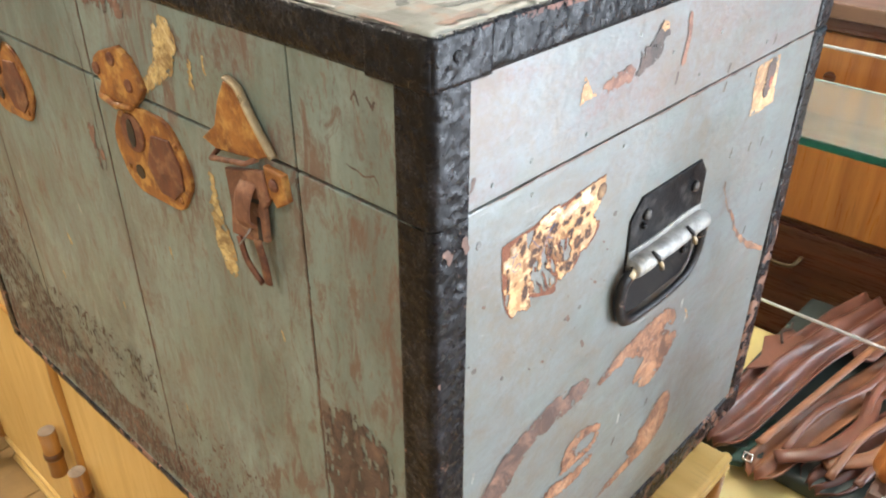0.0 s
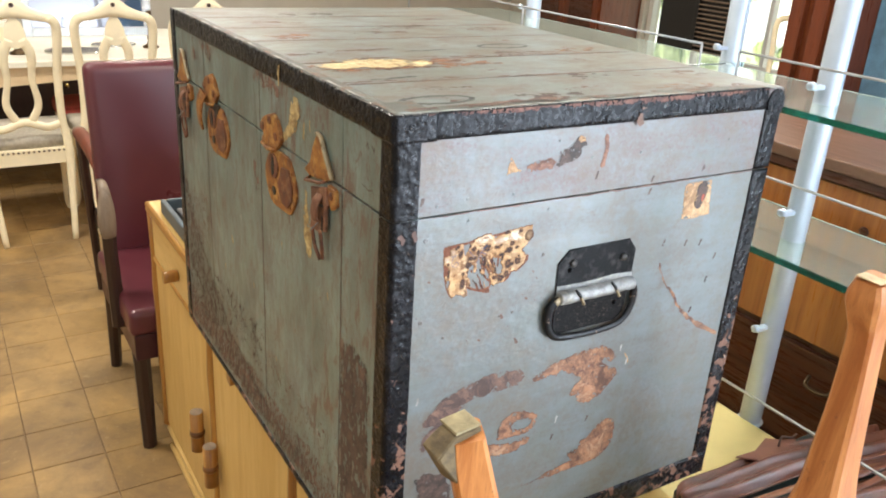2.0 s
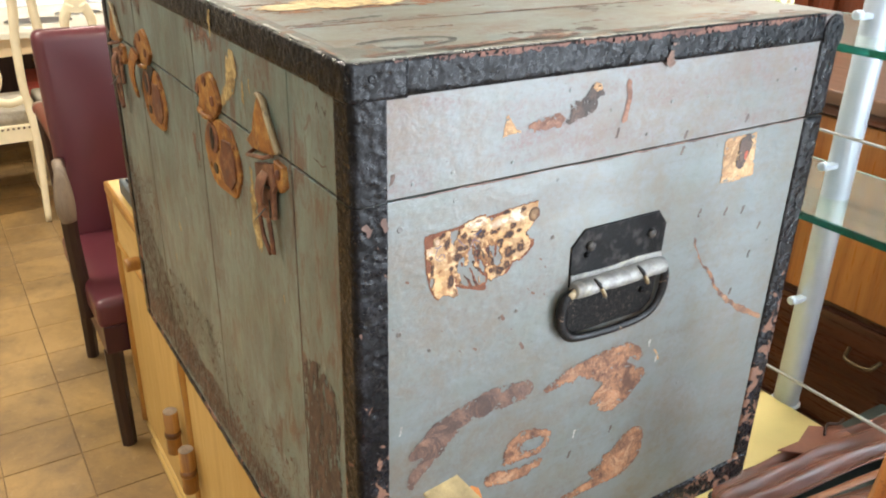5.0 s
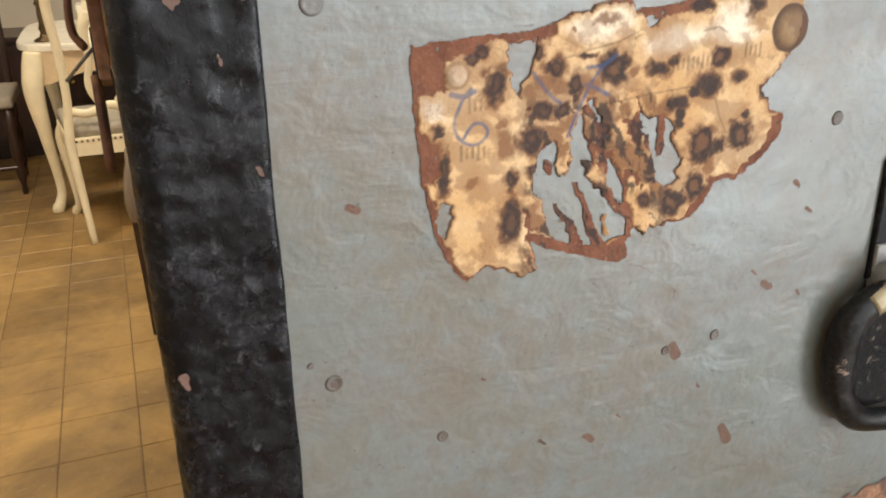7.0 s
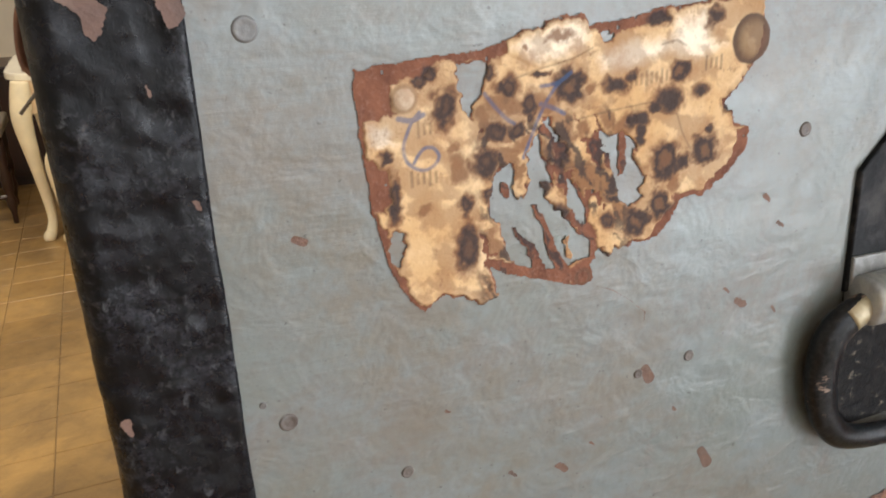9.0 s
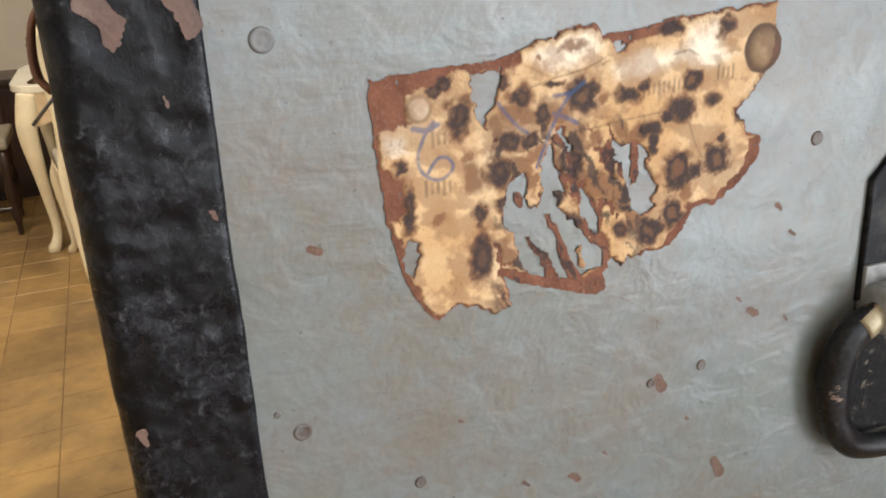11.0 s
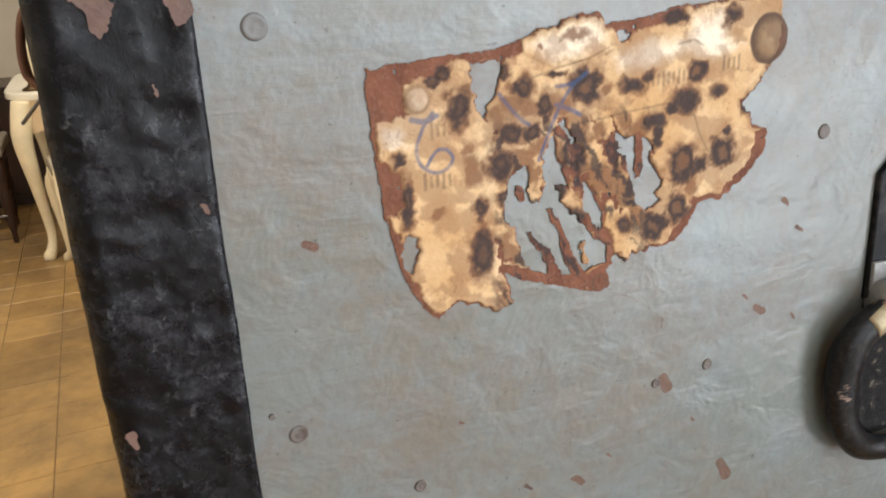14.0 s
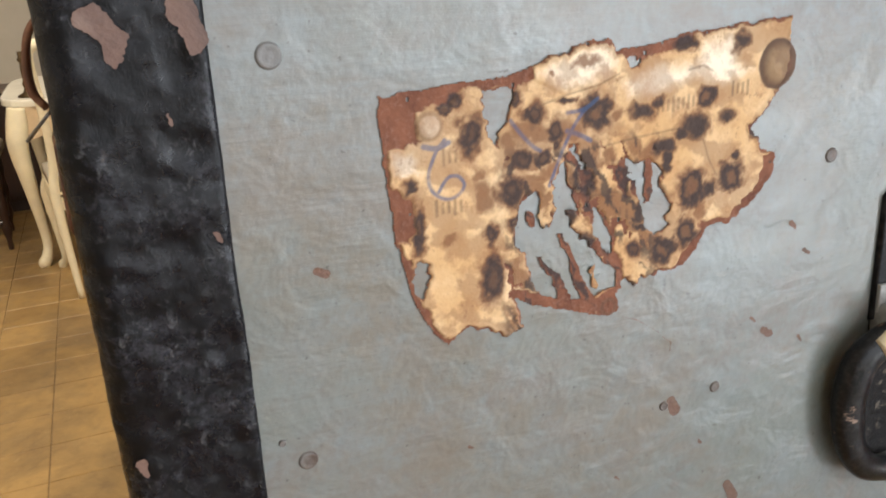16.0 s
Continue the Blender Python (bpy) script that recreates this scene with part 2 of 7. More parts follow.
def paint_look(name, along, low, high, worn, grime, rubbed=0.6, start=0.45, relief=1.2, sheen=0.6):
    """Old paint on boards, brushed along one axis, with soft rubbed stains, fine streaks and grime."""
    k = Look(name, 0.45, 0.0, sheen)
    stretch = {"x": (9, 50, 150), "y": (50, 9, 150), "z": (110, 110, 7)}[along]
    streak = k.noise(1.0, 6, 0.68, k.stretched(*stretch))
    fine = k.noise(1.0, 4, 0.7, k.stretched(*[s * 5 for s in stretch]))
    cloud = k.noise(6, 4, 0.6)
    blot = k.noise(1.0, 7, 0.68, k.stretched(*{"x": (9, 20, 34), "y": (20, 9, 34), "z": (26, 26, 11)}[along]), warp=0.35)
    weave = k.noise(240, 5, 0.7)
    speck = k.noise(520, 2, 0.5)
    base = k.mix(k.ramp(cloud, (0.30, 0.0), (0.70, 1.0)), low, high)
    base = k.mix(k.ramp(streak, (0.35, 0.15), (0.58, 0.0)), base, tuple(c * 0.68 for c in low))
    base = k.mix(k.ramp(streak, (0.54, 0.0), (0.80, 0.13)), base, tuple(min(1, c * 1.25) for c in high))
    lines = k.math("MULTIPLY", k.ramp(k.noise(1.0, 3, 0.6, k.stretched(*[s * q for s, q in zip(stretch, (0.35, 0.35, 2.2) if along != "z" else (2.2, 2.2, 0.35))])), (0.62, 0.0), (0.70, 0.28)), k.ramp(blot, (0.42, 0.0), (0.62, 1.0)))
    base = k.mix(lines, base, worn)
    base = k.mix(k.ramp(k.noise(17, 5, 0.62, warp=0.3), (0.46, 0.0), (0.68, 0.42)), base, tuple(c * q for c, q in zip(low, (0.92, 0.86, 0.66))))
    rub = k.math("MULTIPLY", k.ramp(blot, (start, 0.0), (start + 0.21, 1.0)), k.ramp(weave, (0.34, 0.0), (0.60, 1.0)))
    base = k.mix(k.math("MULTIPLY", rub, rubbed), base, worn)
    base = k.mix(k.math("MULTIPLY", k.ramp(fine, (0.58, 0.0), (0.74, 0.22)), k.ramp(cloud, (0.3, 0.3), (0.7, 1.0))), base, grime)
    base = k.mix(k.ramp(weave, (0.55, 0.0), (0.76, 0.45)), base, grime)
    base = k.mix(k.ramp(k.noise(330, 4, 0.7), (0.66, 0.0), (0.74, 0.22)), base, tuple(min(1, c * 1.4) for c in high))
    mottle = k.math("MULTIPLY", k.ramp(k.noise(27, 5, 0.65, warp=0.4), (0.52, 0.0), (0.66, 0.75)), k.ramp(k.noise(270, 4, 0.65), (0.44, 0.0), (0.60, 1.0)))
    base = k.mix(mottle, base, tuple(c * q for c, q in zip(high, (0.84, 0.64, 0.56))))
    if along == "x":
        haze = k.math("MULTIPLY", k.ramp(k.noise(13, 5, 0.66, warp=0.5), (0.44, 0.0), (0.63, 0.80)), k.ramp(k.noise(140, 5, 0.7), (0.36, 0.25), (0.60, 1.0)))
        base = k.mix(haze, base, tuple(c * q for c, q in zip(low, (1.04, 0.74, 0.56))))
        cloudy = k.math("MULTIPLY", k.ramp(k.noise(31, 4, 0.6, warp=0.6), (0.53, 0.0), (0.68, 0.75)), k.ramp(k.noise(1.0, 5, 0.7, k.stretched(160, 160, 330)), (0.40, 0.15), (0.62, 1.0)))
        base = k.mix(cloudy, base, tuple(c * q for c, q in zip(low, (1.02, 0.72, 0.58))))
    base = k.mix(k.ramp(speck, (0.70, 0.0), (0.76, 0.7)), base, tuple(c * 0.5 for c in grime))
    if along == "z":
        base = k.mix(k.ramp(k.noise(1.0, 6, 0.7, k.stretched(14, 14, 5), warp=0.5), (0.46, 0.0), (0.66, 0.6)), base, tuple(c * q for c, q in zip(low, (0.62, 0.55, 0.50))))
        base = k.mix(k.ramp(k.noise(1.0, 5, 0.75, k.stretched(170, 170, 60)), (0.575, 0.0), (0.66, 0.75)), base, worn)
        base = k.mix(k.math("MULTIPLY", k.ramp(k.noise(1.0, 6, 0.75, k.stretched(60, 60, 22), warp=0.6), (0.50, 0.0), (0.61, 0.85)), k.ramp(k.noise(5, 3, 0.6), (0.38, 0.05), (0.56, 1.0))), base, tuple(c * q for c, q in zip(worn, (0.8, 0.75, 0.8))))
    rough = k.ramp(blot, (0.3, 0.31), (0.7, 0.48))
    height = k.math("ADD", k.math("MULTIPLY", streak, 0.20), k.math("ADD", k.math("MULTIPLY", fine, 0.12), k.math("MULTIPLY", weave, 0.26)))
    ripple = k.noise(1.0, 3, 0.55, k.stretched(*{"x": (62, 70, 78), "y": (70, 62, 78), "z": (80, 80, 40)}[along]), warp=0.5)
    height = k.math("ADD", height, k.math("MULTIPLY", ripple, relief))
    return k.finish(base, rough, height, 0.40, 0.0015)


PAINT_X = paint_look("brushed_blue_grey_paint", "x", (0.144, 0.163, 0.151), (0.182, 0.213, 0.220), (0.140, 0.103, 0.084), (0.098, 0.083, 0.066), sheen=1.0)
PAINT_LID = paint_look("rubbed_pinkish_grey_paint", "x", (0.182, 0.194, 0.188), (0.232, 0.258, 0.266), (0.205, 0.125, 0.118), (0.11, 0.085, 0.074), 0.92, 0.40)
# same paint as the ends; green base stands in for the front's light, over dirt
PAINT_Z = paint_look("front_tinted_dirty_paint", "z", (0.142, 0.196, 0.178), (0.224, 0.292, 0.270), (0.16, 0.095, 0.065), (0.085, 0.080, 0.058))
PAINT_TOP = paint_look("worn_pale_grey_paint", "x", (0.190, 0.215, 0.195), (0.270, 0.325, 0.325), (0.20, 0.105, 0.060), (0.13, 0.090, 0.055), 0.75, 0.42, 0.35)


def binding_look():
    k = Look("worn_black_japanned_tin", 0.4, 0.0, 0.25)
    dents = k.cells(165, feature="SMOOTH_F1")
    swell = k.noise(150, 1.5, 0.45)
    lumps = k.noise(210, 5, 0.64)
    big = k.noise(34, 4, 0.6)
    fine = k.noise(620, 5, 0.7)
    wear = k.noise(46, 6, 0.62, warp=0.5)
    scuff = k.noise(1.0, 5, 0.7, k.stretched(400, 400, 270), warp=0.4)
    low = k.math("ADD", wear, k.math("MULTIPLY", k.math("MAXIMUM", k.axis(2), 0.20), -0.80))
    base = k.mix(k.ramp(lumps, (0.42, 0.0), (0.74, 1.0)), (0.0018, 0.0018, 0.0025), (0.011, 0.0105, 0.013))
    # grey mottling and pale scuffs; their colour also imitates small highlights on the tin
    base = k.mix(k.ramp(k.math("MULTIPLY", fine, big), (0.27, 0.0), (0.40, 0.6)), base, (0.050, 0.049, 0.058))
    base = k.mix(k.math("MULTIPLY", k.ramp(scuff, (0.57, 0.0), (0.72, 0.65)), k.ramp(big, (0.42, 0.05), (0.60, 1.0))), base, (0.16, 0.160, 0.165))
    base = k.mix(k.ramp(k.noise(120, 5, 0.7), (0.66, 0.0), (0.73, 0.5)), base, (0.075, 0.058, 0.046))
    chip = k.ramp(low, (0.385, 0.0), (0.40, 1.0))
    brown = k.mix(fine, (0.10, 0.045, 0.03), (0.34, 0.19, 0.13))
    base = k.mix(chip, base, brown)
    rough = k.math("ADD", k.ramp(lumps, (0.35, 0.48), (0.62, 0.19)), k.math("MULTIPLY", chip, 0.25))
    height = k.math("ADD", k.math("MULTIPLY", swell, 0.9), k.math("ADD", k.math("MULTIPLY", dents, 1.0), k.math("MULTIPLY", scuff, 0.25)))
    return k.finish(base, rough, height, 0.5, 0.0018)


BINDING = binding_look()


def rust_look(name, a, b, c, rough=0.62, metal=0.25, spec=0.5):
    k = Look(name, rough, 0.0, spec)
    n, f, m = k.noise(45, 6, 0.65, warp=0.5), k.noise(380, 4, 0.6), k.noise(70, 4, 0.6)
    base = k.mix(k.ramp(n, (0.32, 0.0), (0.62, 1.0)), a, b)
    base = k.mix(k.ramp(m, (0.50, 0.0), (0.66, 0.75)), base, c)
    base = k.mix(k.ramp(f, (0.56, 0.0), (0.75, 0.4)), base, tuple(q * 0.7 for q in a))
    return k.finish(base, k.ramp(n, (0.3, rough - 0.15), (0.7, rough + 0.15)), k.math("ADD", n, k.math("MULTIPLY", f, 0.5)), 0.5, 0.0012, metal)


RUST_BRASS = rust_look("rusted_brass", (0.12, 0.036, 0.014), (0.36, 0.155, 0.040), (0.55, 0.31, 0.085), 0.5, 0.1, 0.35)
DARK_RUST = rust_look("dark_red_rust", (0.07, 0.026, 0.017), (0.19, 0.075, 0.040), (0.30, 0.15, 0.07), 0.6)
RUST_IRON = rust_look("rusted_iron", (0.10, 0.045, 0.028), (0.25, 0.115, 0.066), (0.34, 0.185, 0.105), 0.62, 0.1, 0.35)
BLACK_IRON = rust_look("black_enamelled_iron", (0.003, 0.003, 0.0035), (0.007, 0.0065, 0.007), (0.060, 0.055, 0.052), 0.40, 0.0, 0.14)
BARE_IRON = rust_look("rubbed_bare_iron", (0.17, 0.16, 0.15), (0.33, 0.32, 0.31), (0.12, 0.10, 0.08), 0.36, 0.75)
k = Look("chipped_black_iron", 0.4, 0.0, 0.32)
n, f = k.noise(62, 6, 0.68, warp=0.4), k.noise(520, 4, 0.65)
base = k.mix(k.ramp(f, (0.45, 0.0), (0.75, 0.8)), (0.003, 0.003, 0.0035), (0.030, 0.028, 0.028))
base = k.mix(k.ramp(n, (0.585, 0.0), (0.615, 1.0)), base, k.mix(f, (0.11, 0.060, 0.042), (0.36, 0.26, 0.20)))
CHIPPED_IRON = k.finish(base, k.ramp(n, (0.5, 0.30), (0.6, 0.6)), k.math("ADD", k.math("MULTIPLY", n, -0.6), k.math("MULTIPLY", f, 0.4)), 0.4, 0.001)
WORN_LIP = rust_look("rubbed_pale_iron_lip", (0.14, 0.135, 0.125), (0.40, 0.395, 0.38), (0.47, 0.44, 0.36), 0.46, 0.25, 0.5)
k = Look("pitted_black_iron", 0.5, 0.0, 0.16)
n, f = k.noise(90, 4, 0.6), k.noise(340, 5, 0.72)
base = k.mix(k.ramp(f, (0.40, 0.0), (0.62, 1.0)), (0.0025, 0.0022, 0.0022), (0.014, 0.012, 0.012))
base = k.mix(k.math("MULTIPLY", k.ramp(f, (0.57, 0.0), (0.65, 0.85)), k.ramp(n, (0.42, 0.15), (0.60, 1.0))), base, (0.20, 0.165, 0.125))
PITTED_IRON = k.finish(base, k.ramp(f, (0.4, 0.45), (0.7, 0.65)), f, 0.6, 0.0014)
PALE_EDGE = rust_look("pale_brass", (0.30, 0.22, 0.12), (0.46, 0.38, 0.24), (0.16, 0.13, 0.10), 0.36, 0.3)
DULL_IRON = rust_look("dull_worn_iron", (0.035, 0.032, 0.030), (0.085, 0.080, 0.074), (0.14, 0.11, 0.08), 0.45, 0.2, 0.4)
NAIL = rust_look("dull_nail_heads", (0.075, 0.048, 0.036), (0.135, 0.112, 0.096), (0.19, 0.19, 0.185), 0.42, 0.0, 0.5)


def plain_look(name, colour, rough, scale=30.0, spread=0.12, metal=0.0, bump=0.15, spec=0.5):
    """One colour with a slight unevenness at two scales."""
    k = Look(name, rough, metal, spec)
    n, f = k.noise(scale, 5, 0.6), k.noise(scale * 9, 3, 0.6)
    dark, light = tuple(c * (1 - spread) for c in colour), tuple(min(1, c * (1 + spread)) for c in colour)
    base = k.mix(k.ramp(n, (0.3, 0.0), (0.7, 1.0)), dark, light)
    base = k.mix(k.ramp(f, (0.62, 0.0), (0.8, 0.35)), base, dark)
    return k.finish(base, k.ramp(n, (0.3, rough * 0.85), (0.7, min(1, rough * 1.2))), k.math("ADD", n, k.math("MULTIPLY", f, 0.4)), bump, 0.002, metal if metal else None)


def wood_look(name, dark, light, rough, grain_axis="z", ring=18.0):
    k = Look(name, rough)
    s = {"x": (1.2, ring, ring), "y": (ring, 1.2, ring), "z": (ring, ring, 1.2)}[grain_axis]
    n = k.noise(1.0, 5, 0.6, k.stretched(*s), warp=1.4)
    fine = k.noise(1.0, 4, 0.7, k.stretched(*[q * 9 for q in s]))
    cloud = k.noise(3.0, 3, 0.5)
    base = k.mix(k.ramp(n, (0.30, 0.0), (0.70, 1.0)), dark, light)
    base = k.mix(k.ramp(fine, (0.55, 0.0), (0.78, 0.55)), base, tuple(c * 0.62 for c in dark))
    base = k.mix(k.ramp(cloud, (0.35, 0.0), (0.75, 0.3)), base, tuple(c * 0.75 for c in dark))
    return k.finish(base, k.ramp(fine, (0.3, rough * 0.85), (0.7, rough * 1.2)), k.math("ADD", n, fine), 0.12, 0.001)


YELLOW_WOOD = wood_look("honey_lacquered_wood", (0.57, 0.35, 0.095), (0.70, 0.48, 0.17), 0.38, "z", 14)
YELLOW_TOP = wood_look("honey_lacquered_wood_lengthwise", (0.58, 0.37, 0.11), (0.72, 0.50, 0.19), 0.35, "y", 14)
BAMBOO = wood_look("scorched_bamboo", (0.22, 0.085, 0.016), (0.52, 0.26, 0.055), 0.32, "z", 30)
BAMBOO_Y = wood_look("scorched_bamboo_lengthwise", (0.28, 0.12, 0.022), (0.55, 0.29, 0.065), 0.32, "y", 30)
DARK_BAMBOO = wood_look("dark_scorched_bamboo", (0.08, 0.03, 0.01), (0.24, 0.10, 0.025), 0.35, "z", 40)
DARK_WOOD = wood_look("dark_stained_wood", (0.022, 0.010, 0.007), (0.05, 0.022, 0.014), 0.35, "z", 30)
GREY_WOOD = wood_look("worn_grey_arm_wood", (0.16, 0.11, 0.075), (0.32, 0.25, 0.18), 0.45, "z", 30)
TEAK_Y = wood_look("teak_veneer", (0.22, 0.066, 0.012), (0.44, 0.165, 0.036), 0.30, "z", 22)
TEAK_TOP = wood_look("teak_top", (0.11, 0.052, 0.030), (0.19, 0.098, 0.058), 0.38, "y", 26)
MAHOGANY = wood_look("dark_mahogany", (0.045, 0.014, 0.007), (0.11, 0.035, 0.015), 0.28, "y", 22)
RED_WOOD = wood_look("red_brown_wardrobe_wood", (0.105, 0.024, 0.008), (0.20, 0.05, 0.016), 0.3, "z", 18)
k = Look("pale_red_leg_wood", 0.38)
n, f = k.noise(1.0, 4, 0.6, k.stretched(30, 30, 3.2), warp=2.2), k.noise(1.0, 4, 0.75, k.stretched(420, 420, 22))
base = k.mix(k.ramp(n, (0.33, 0.0), (0.64, 1.0)), (0.41, 0.130, 0.030), (0.62, 0.250, 0.070))
base = k.mix(k.ramp(f, (0.50, 0.0), (0.72, 0.5)), base, (0.29, 0.09, 0.025))
base = k.mix(k.ramp(k.noise(46, 5, 0.7), (0.64, 0.0), (0.70, 0.8)), base, (0.17, 0.055, 0.02))
LEG_WOOD = k.finish(base, k.ramp(n, (0.3, 0.32), (0.7, 0.48)), k.math("ADD", n, f), 0.25, 0.001)
END_PALE = plain_look("pale_sawn_end", (0.62, 0.46, 0.27), 0.7, 60, 0.25, bump=0.4)
END_GRAIN = plain_look("sawn_end_wood", (0.35, 0.28, 0.15), 0.75, 80, 0.4, bump=0.6)
SAWN_SIDE = plain_look("weathered_sawn_wood", (0.15, 0.105, 0.05), 0.75, 70, 0.5, bump=0.7)
CREAM = plain_look("cream_furniture_paint", (0.86, 0.76, 0.53), 0.35, 14, 0.08)
CREAM_TOP = plain_look("white_table_top", (0.84, 0.80, 0.68), 0.15, 8, 0.05)
SEAT_CLOTH = plain_look("grey_striped_seat_cloth", (0.40, 0.36, 0.29), 0.85, 60, 0.2, bump=0.5)
TACKS = plain_look("dark_brass_tacks", (0.16, 0.11, 0.06), 0.35, 90, 0.2, 0.8)
BURGUNDY = plain_look("burgundy_leather", (0.098, 0.020, 0.028), 0.30, 3, 0.10, bump=0.02, spec=0.6)
RED_VELVET = plain_look("red_velvet", (0.33, 0.055, 0.035), 0.8, 30, 0.3)
YELLOW_FORMICA = plain_look("pale_yellow_laminate", (0.60, 0.49, 0.21), 0.4, 9, 0.07, bump=0.03)
STRAP = plain_look("brown_polished_hide", (0.125, 0.046, 0.028), 0.36, 16, 0.38, bump=0.12)
STRAP_B = plain_look("tan_hide", (0.20, 0.080, 0.036), 0.42, 18, 0.35, bump=0.15)
DARK_GREEN = plain_look("dark_green_cloth", (0.022, 0.034, 0.03), 0.6, 40, 0.3)
CHROME = plain_look("pale_blue_metal_tube", (0.56, 0.63, 0.72), 0.38, 30, 0.05, 0.35, bump=0.03)
WIRE = plain_look("pale_wire", (0.50, 0.51, 0.52), 0.35, 60, 0.08, 0.4, bump=0.03)
TRAY = plain_look("slate_grey_plastic", (0.075, 0.095, 0.11), 0.4, 20, 0.2)
BLACK = plain_look("black_plastic", (0.012, 0.012, 0.013), 0.4, 30, 0.2)
BRASS = plain_look("polished_brass", (0.52, 0.36, 0.13), 0.25, 20, 0.15, 0.9, bump=0.05)
OLD_BRASS = plain_look("tarnished_brass", (0.10, 0.065, 0.03), 0.4, 40, 0.3, 0.7, bump=0.1)
SILVER = plain_look("silver_plate", (0.6, 0.6, 0.58), 0.2, 20, 0.1, 0.9, bump=0.05)
WHITE = plain_look("white_enamel", (0.75, 0.74, 0.70), 0.4, 20, 0.06)
WALL = plain_look("off_white_plaster", (0.62, 0.58, 0.50), 0.85, 4, 0.06, bump=0.2)
CEILING = plain_look("white_ceiling_paint", (0.74, 0.72, 0.67), 0.9, 4, 0.04, bump=0.1)
BLUE_WALL = plain_look("blue_rough_plaster", (0.10, 0.19, 0.27), 0.8, 16, 0.3, bump=0.8)
GROUT = plain_look("dark_grout", (0.21, 0.14, 0.075), 0.9, 30, 0.2)


def tile_look():
    k = Look("worn_ochre_tile", 0.38)
    k.co = k.node("ShaderNodeNewGeometry").outputs["Position"]
    n, f, blot = k.noise(5, 5, 0.6), k.noise(160, 4, 0.65), k.noise(16, 5, 0.65)
    tone = k.random()
    a = k.mix(tone, (0.29, 0.175, 0.060), (0.44, 0.275, 0.098))
    base = k.mix(k.ramp(n, (0.3, 0.0), (0.7, 1.0)), a, (0.46, 0.29, 0.11))
    base = k.mix(k.ramp(blot, (0.52, 0.0), (0.75, 0.5)), base, (0.22, 0.137, 0.07))
    base = k.mix(k.ramp(f, (0.56, 0.0), (0.75, 0.6)), base, (0.27, 0.16, 0.075))
    dirt = k.noise(2.3, 6, 0.7, warp=0.4)
    base = k.mix(k.ramp(dirt, (0.40, 0.0), (0.62, 0.7)), base, (0.15, 0.098, 0.052))
    smear = k.noise(38, 6, 0.75, warp=0.6)
    base = k.mix(k.ramp(smear, (0.58, 0.0), (0.70, 0.45)), base, (0.50, 0.36, 0.19))
    return k.finish(base, k.ramp(blot, (0.3, 0.3), (0.7, 0.5)), k.math("ADD", n, k.math("MULTIPLY", f, 0.5)), 0.15, 0.001)


TILE = tile_look()


def glass_look(name, tint, clear=1.0):
    k = Look(name, 0.03)
    k.bsdf.inputs["Transmission Weight"].default_value = clear
    k.bsdf.inputs["IOR"].default_value = 1.45
    return k.finish(tint)


# slight diffuse haze in the glass imitates its pale reflections
GLASS = glass_look("hazed_shelf_glass", (0.80, 0.90, 0.84), 0.92)
# opaque pale colour imitating light caught in the back edges
GLASS_BACK = plain_look("painted_glass_edge_light", (0.42, 0.56, 0.52), 0.2, 40, 0.1, bump=0.03)
GLASS_EDGE = glass_look("green_glass_edge", (0.03, 0.22, 0.15))
k = Look("mirror_silver", 0.03, 1.0)
MIRROR = k.finish((0.50, 0.50, 0.56))


def paper_look():
    """Torn label: cream paper, red-brown glue, burn spots, ink and a round stain, by the pigment stored on the sheet."""
    k = Look("torn_cream_paper", 0.75, 0.0, 0.3)
    f, g, c = k.noise(900, 3, 0.6), k.noise(150, 5, 0.65), k.noise(45, 4, 0.6)
    paper = k.mix(k.ramp(c, (0.35, 0.0), (0.65, 1.0)), (0.62, 0.375, 0.175), (0.78, 0.56, 0.33))
    paper = k.mix(k.layer("bright"), paper, (0.92, 0.79, 0.62))
    paper = k.mix(k.ramp(g, (0.46, 0.0), (0.68, 0.5)), paper, (0.40, 0.19, 0.075))
    paper = k.mix(k.ramp(k.noise(420, 4, 0.7), (0.60, 0.0), (0.70, 0.5)), paper, (0.24, 0.12, 0.06))
    glue = k.mix(k.ramp(g, (0.3, 0.0), (0.7, 1.0)), (0.115, 0.038, 0.020), (0.235, 0.090, 0.048))
    glue = k.mix(k.ramp(f, (0.52, 0.0), (0.72, 0.5)), glue, (0.27, 0.14, 0.10))
    base = k.mix(k.layer("paper"), glue, paper)
    base = k.mix(k.layer("halo"), base, k.mix(g, (0.12, 0.045, 0.022), (0.25, 0.105, 0.045)))
    base = k.mix(k.layer("burn"), base, k.mix(f, (0.017, 0.011, 0.011), (0.062, 0.045, 0.042)))
    base = k.mix(k.layer("stain"), base, k.mix(g, (0.075, 0.042, 0.028), (0.15, 0.088, 0.058)))
    base = k.mix(k.layer("ink"), base, (0.035, 0.085, 0.19))
    base = k.mix(k.layer("print"), base, (0.09, 0.055, 0.035))
    return k.finish(base, 0.75, k.math("ADD", f, g), 0.25, 0.0008)


PAPER = paper_look()


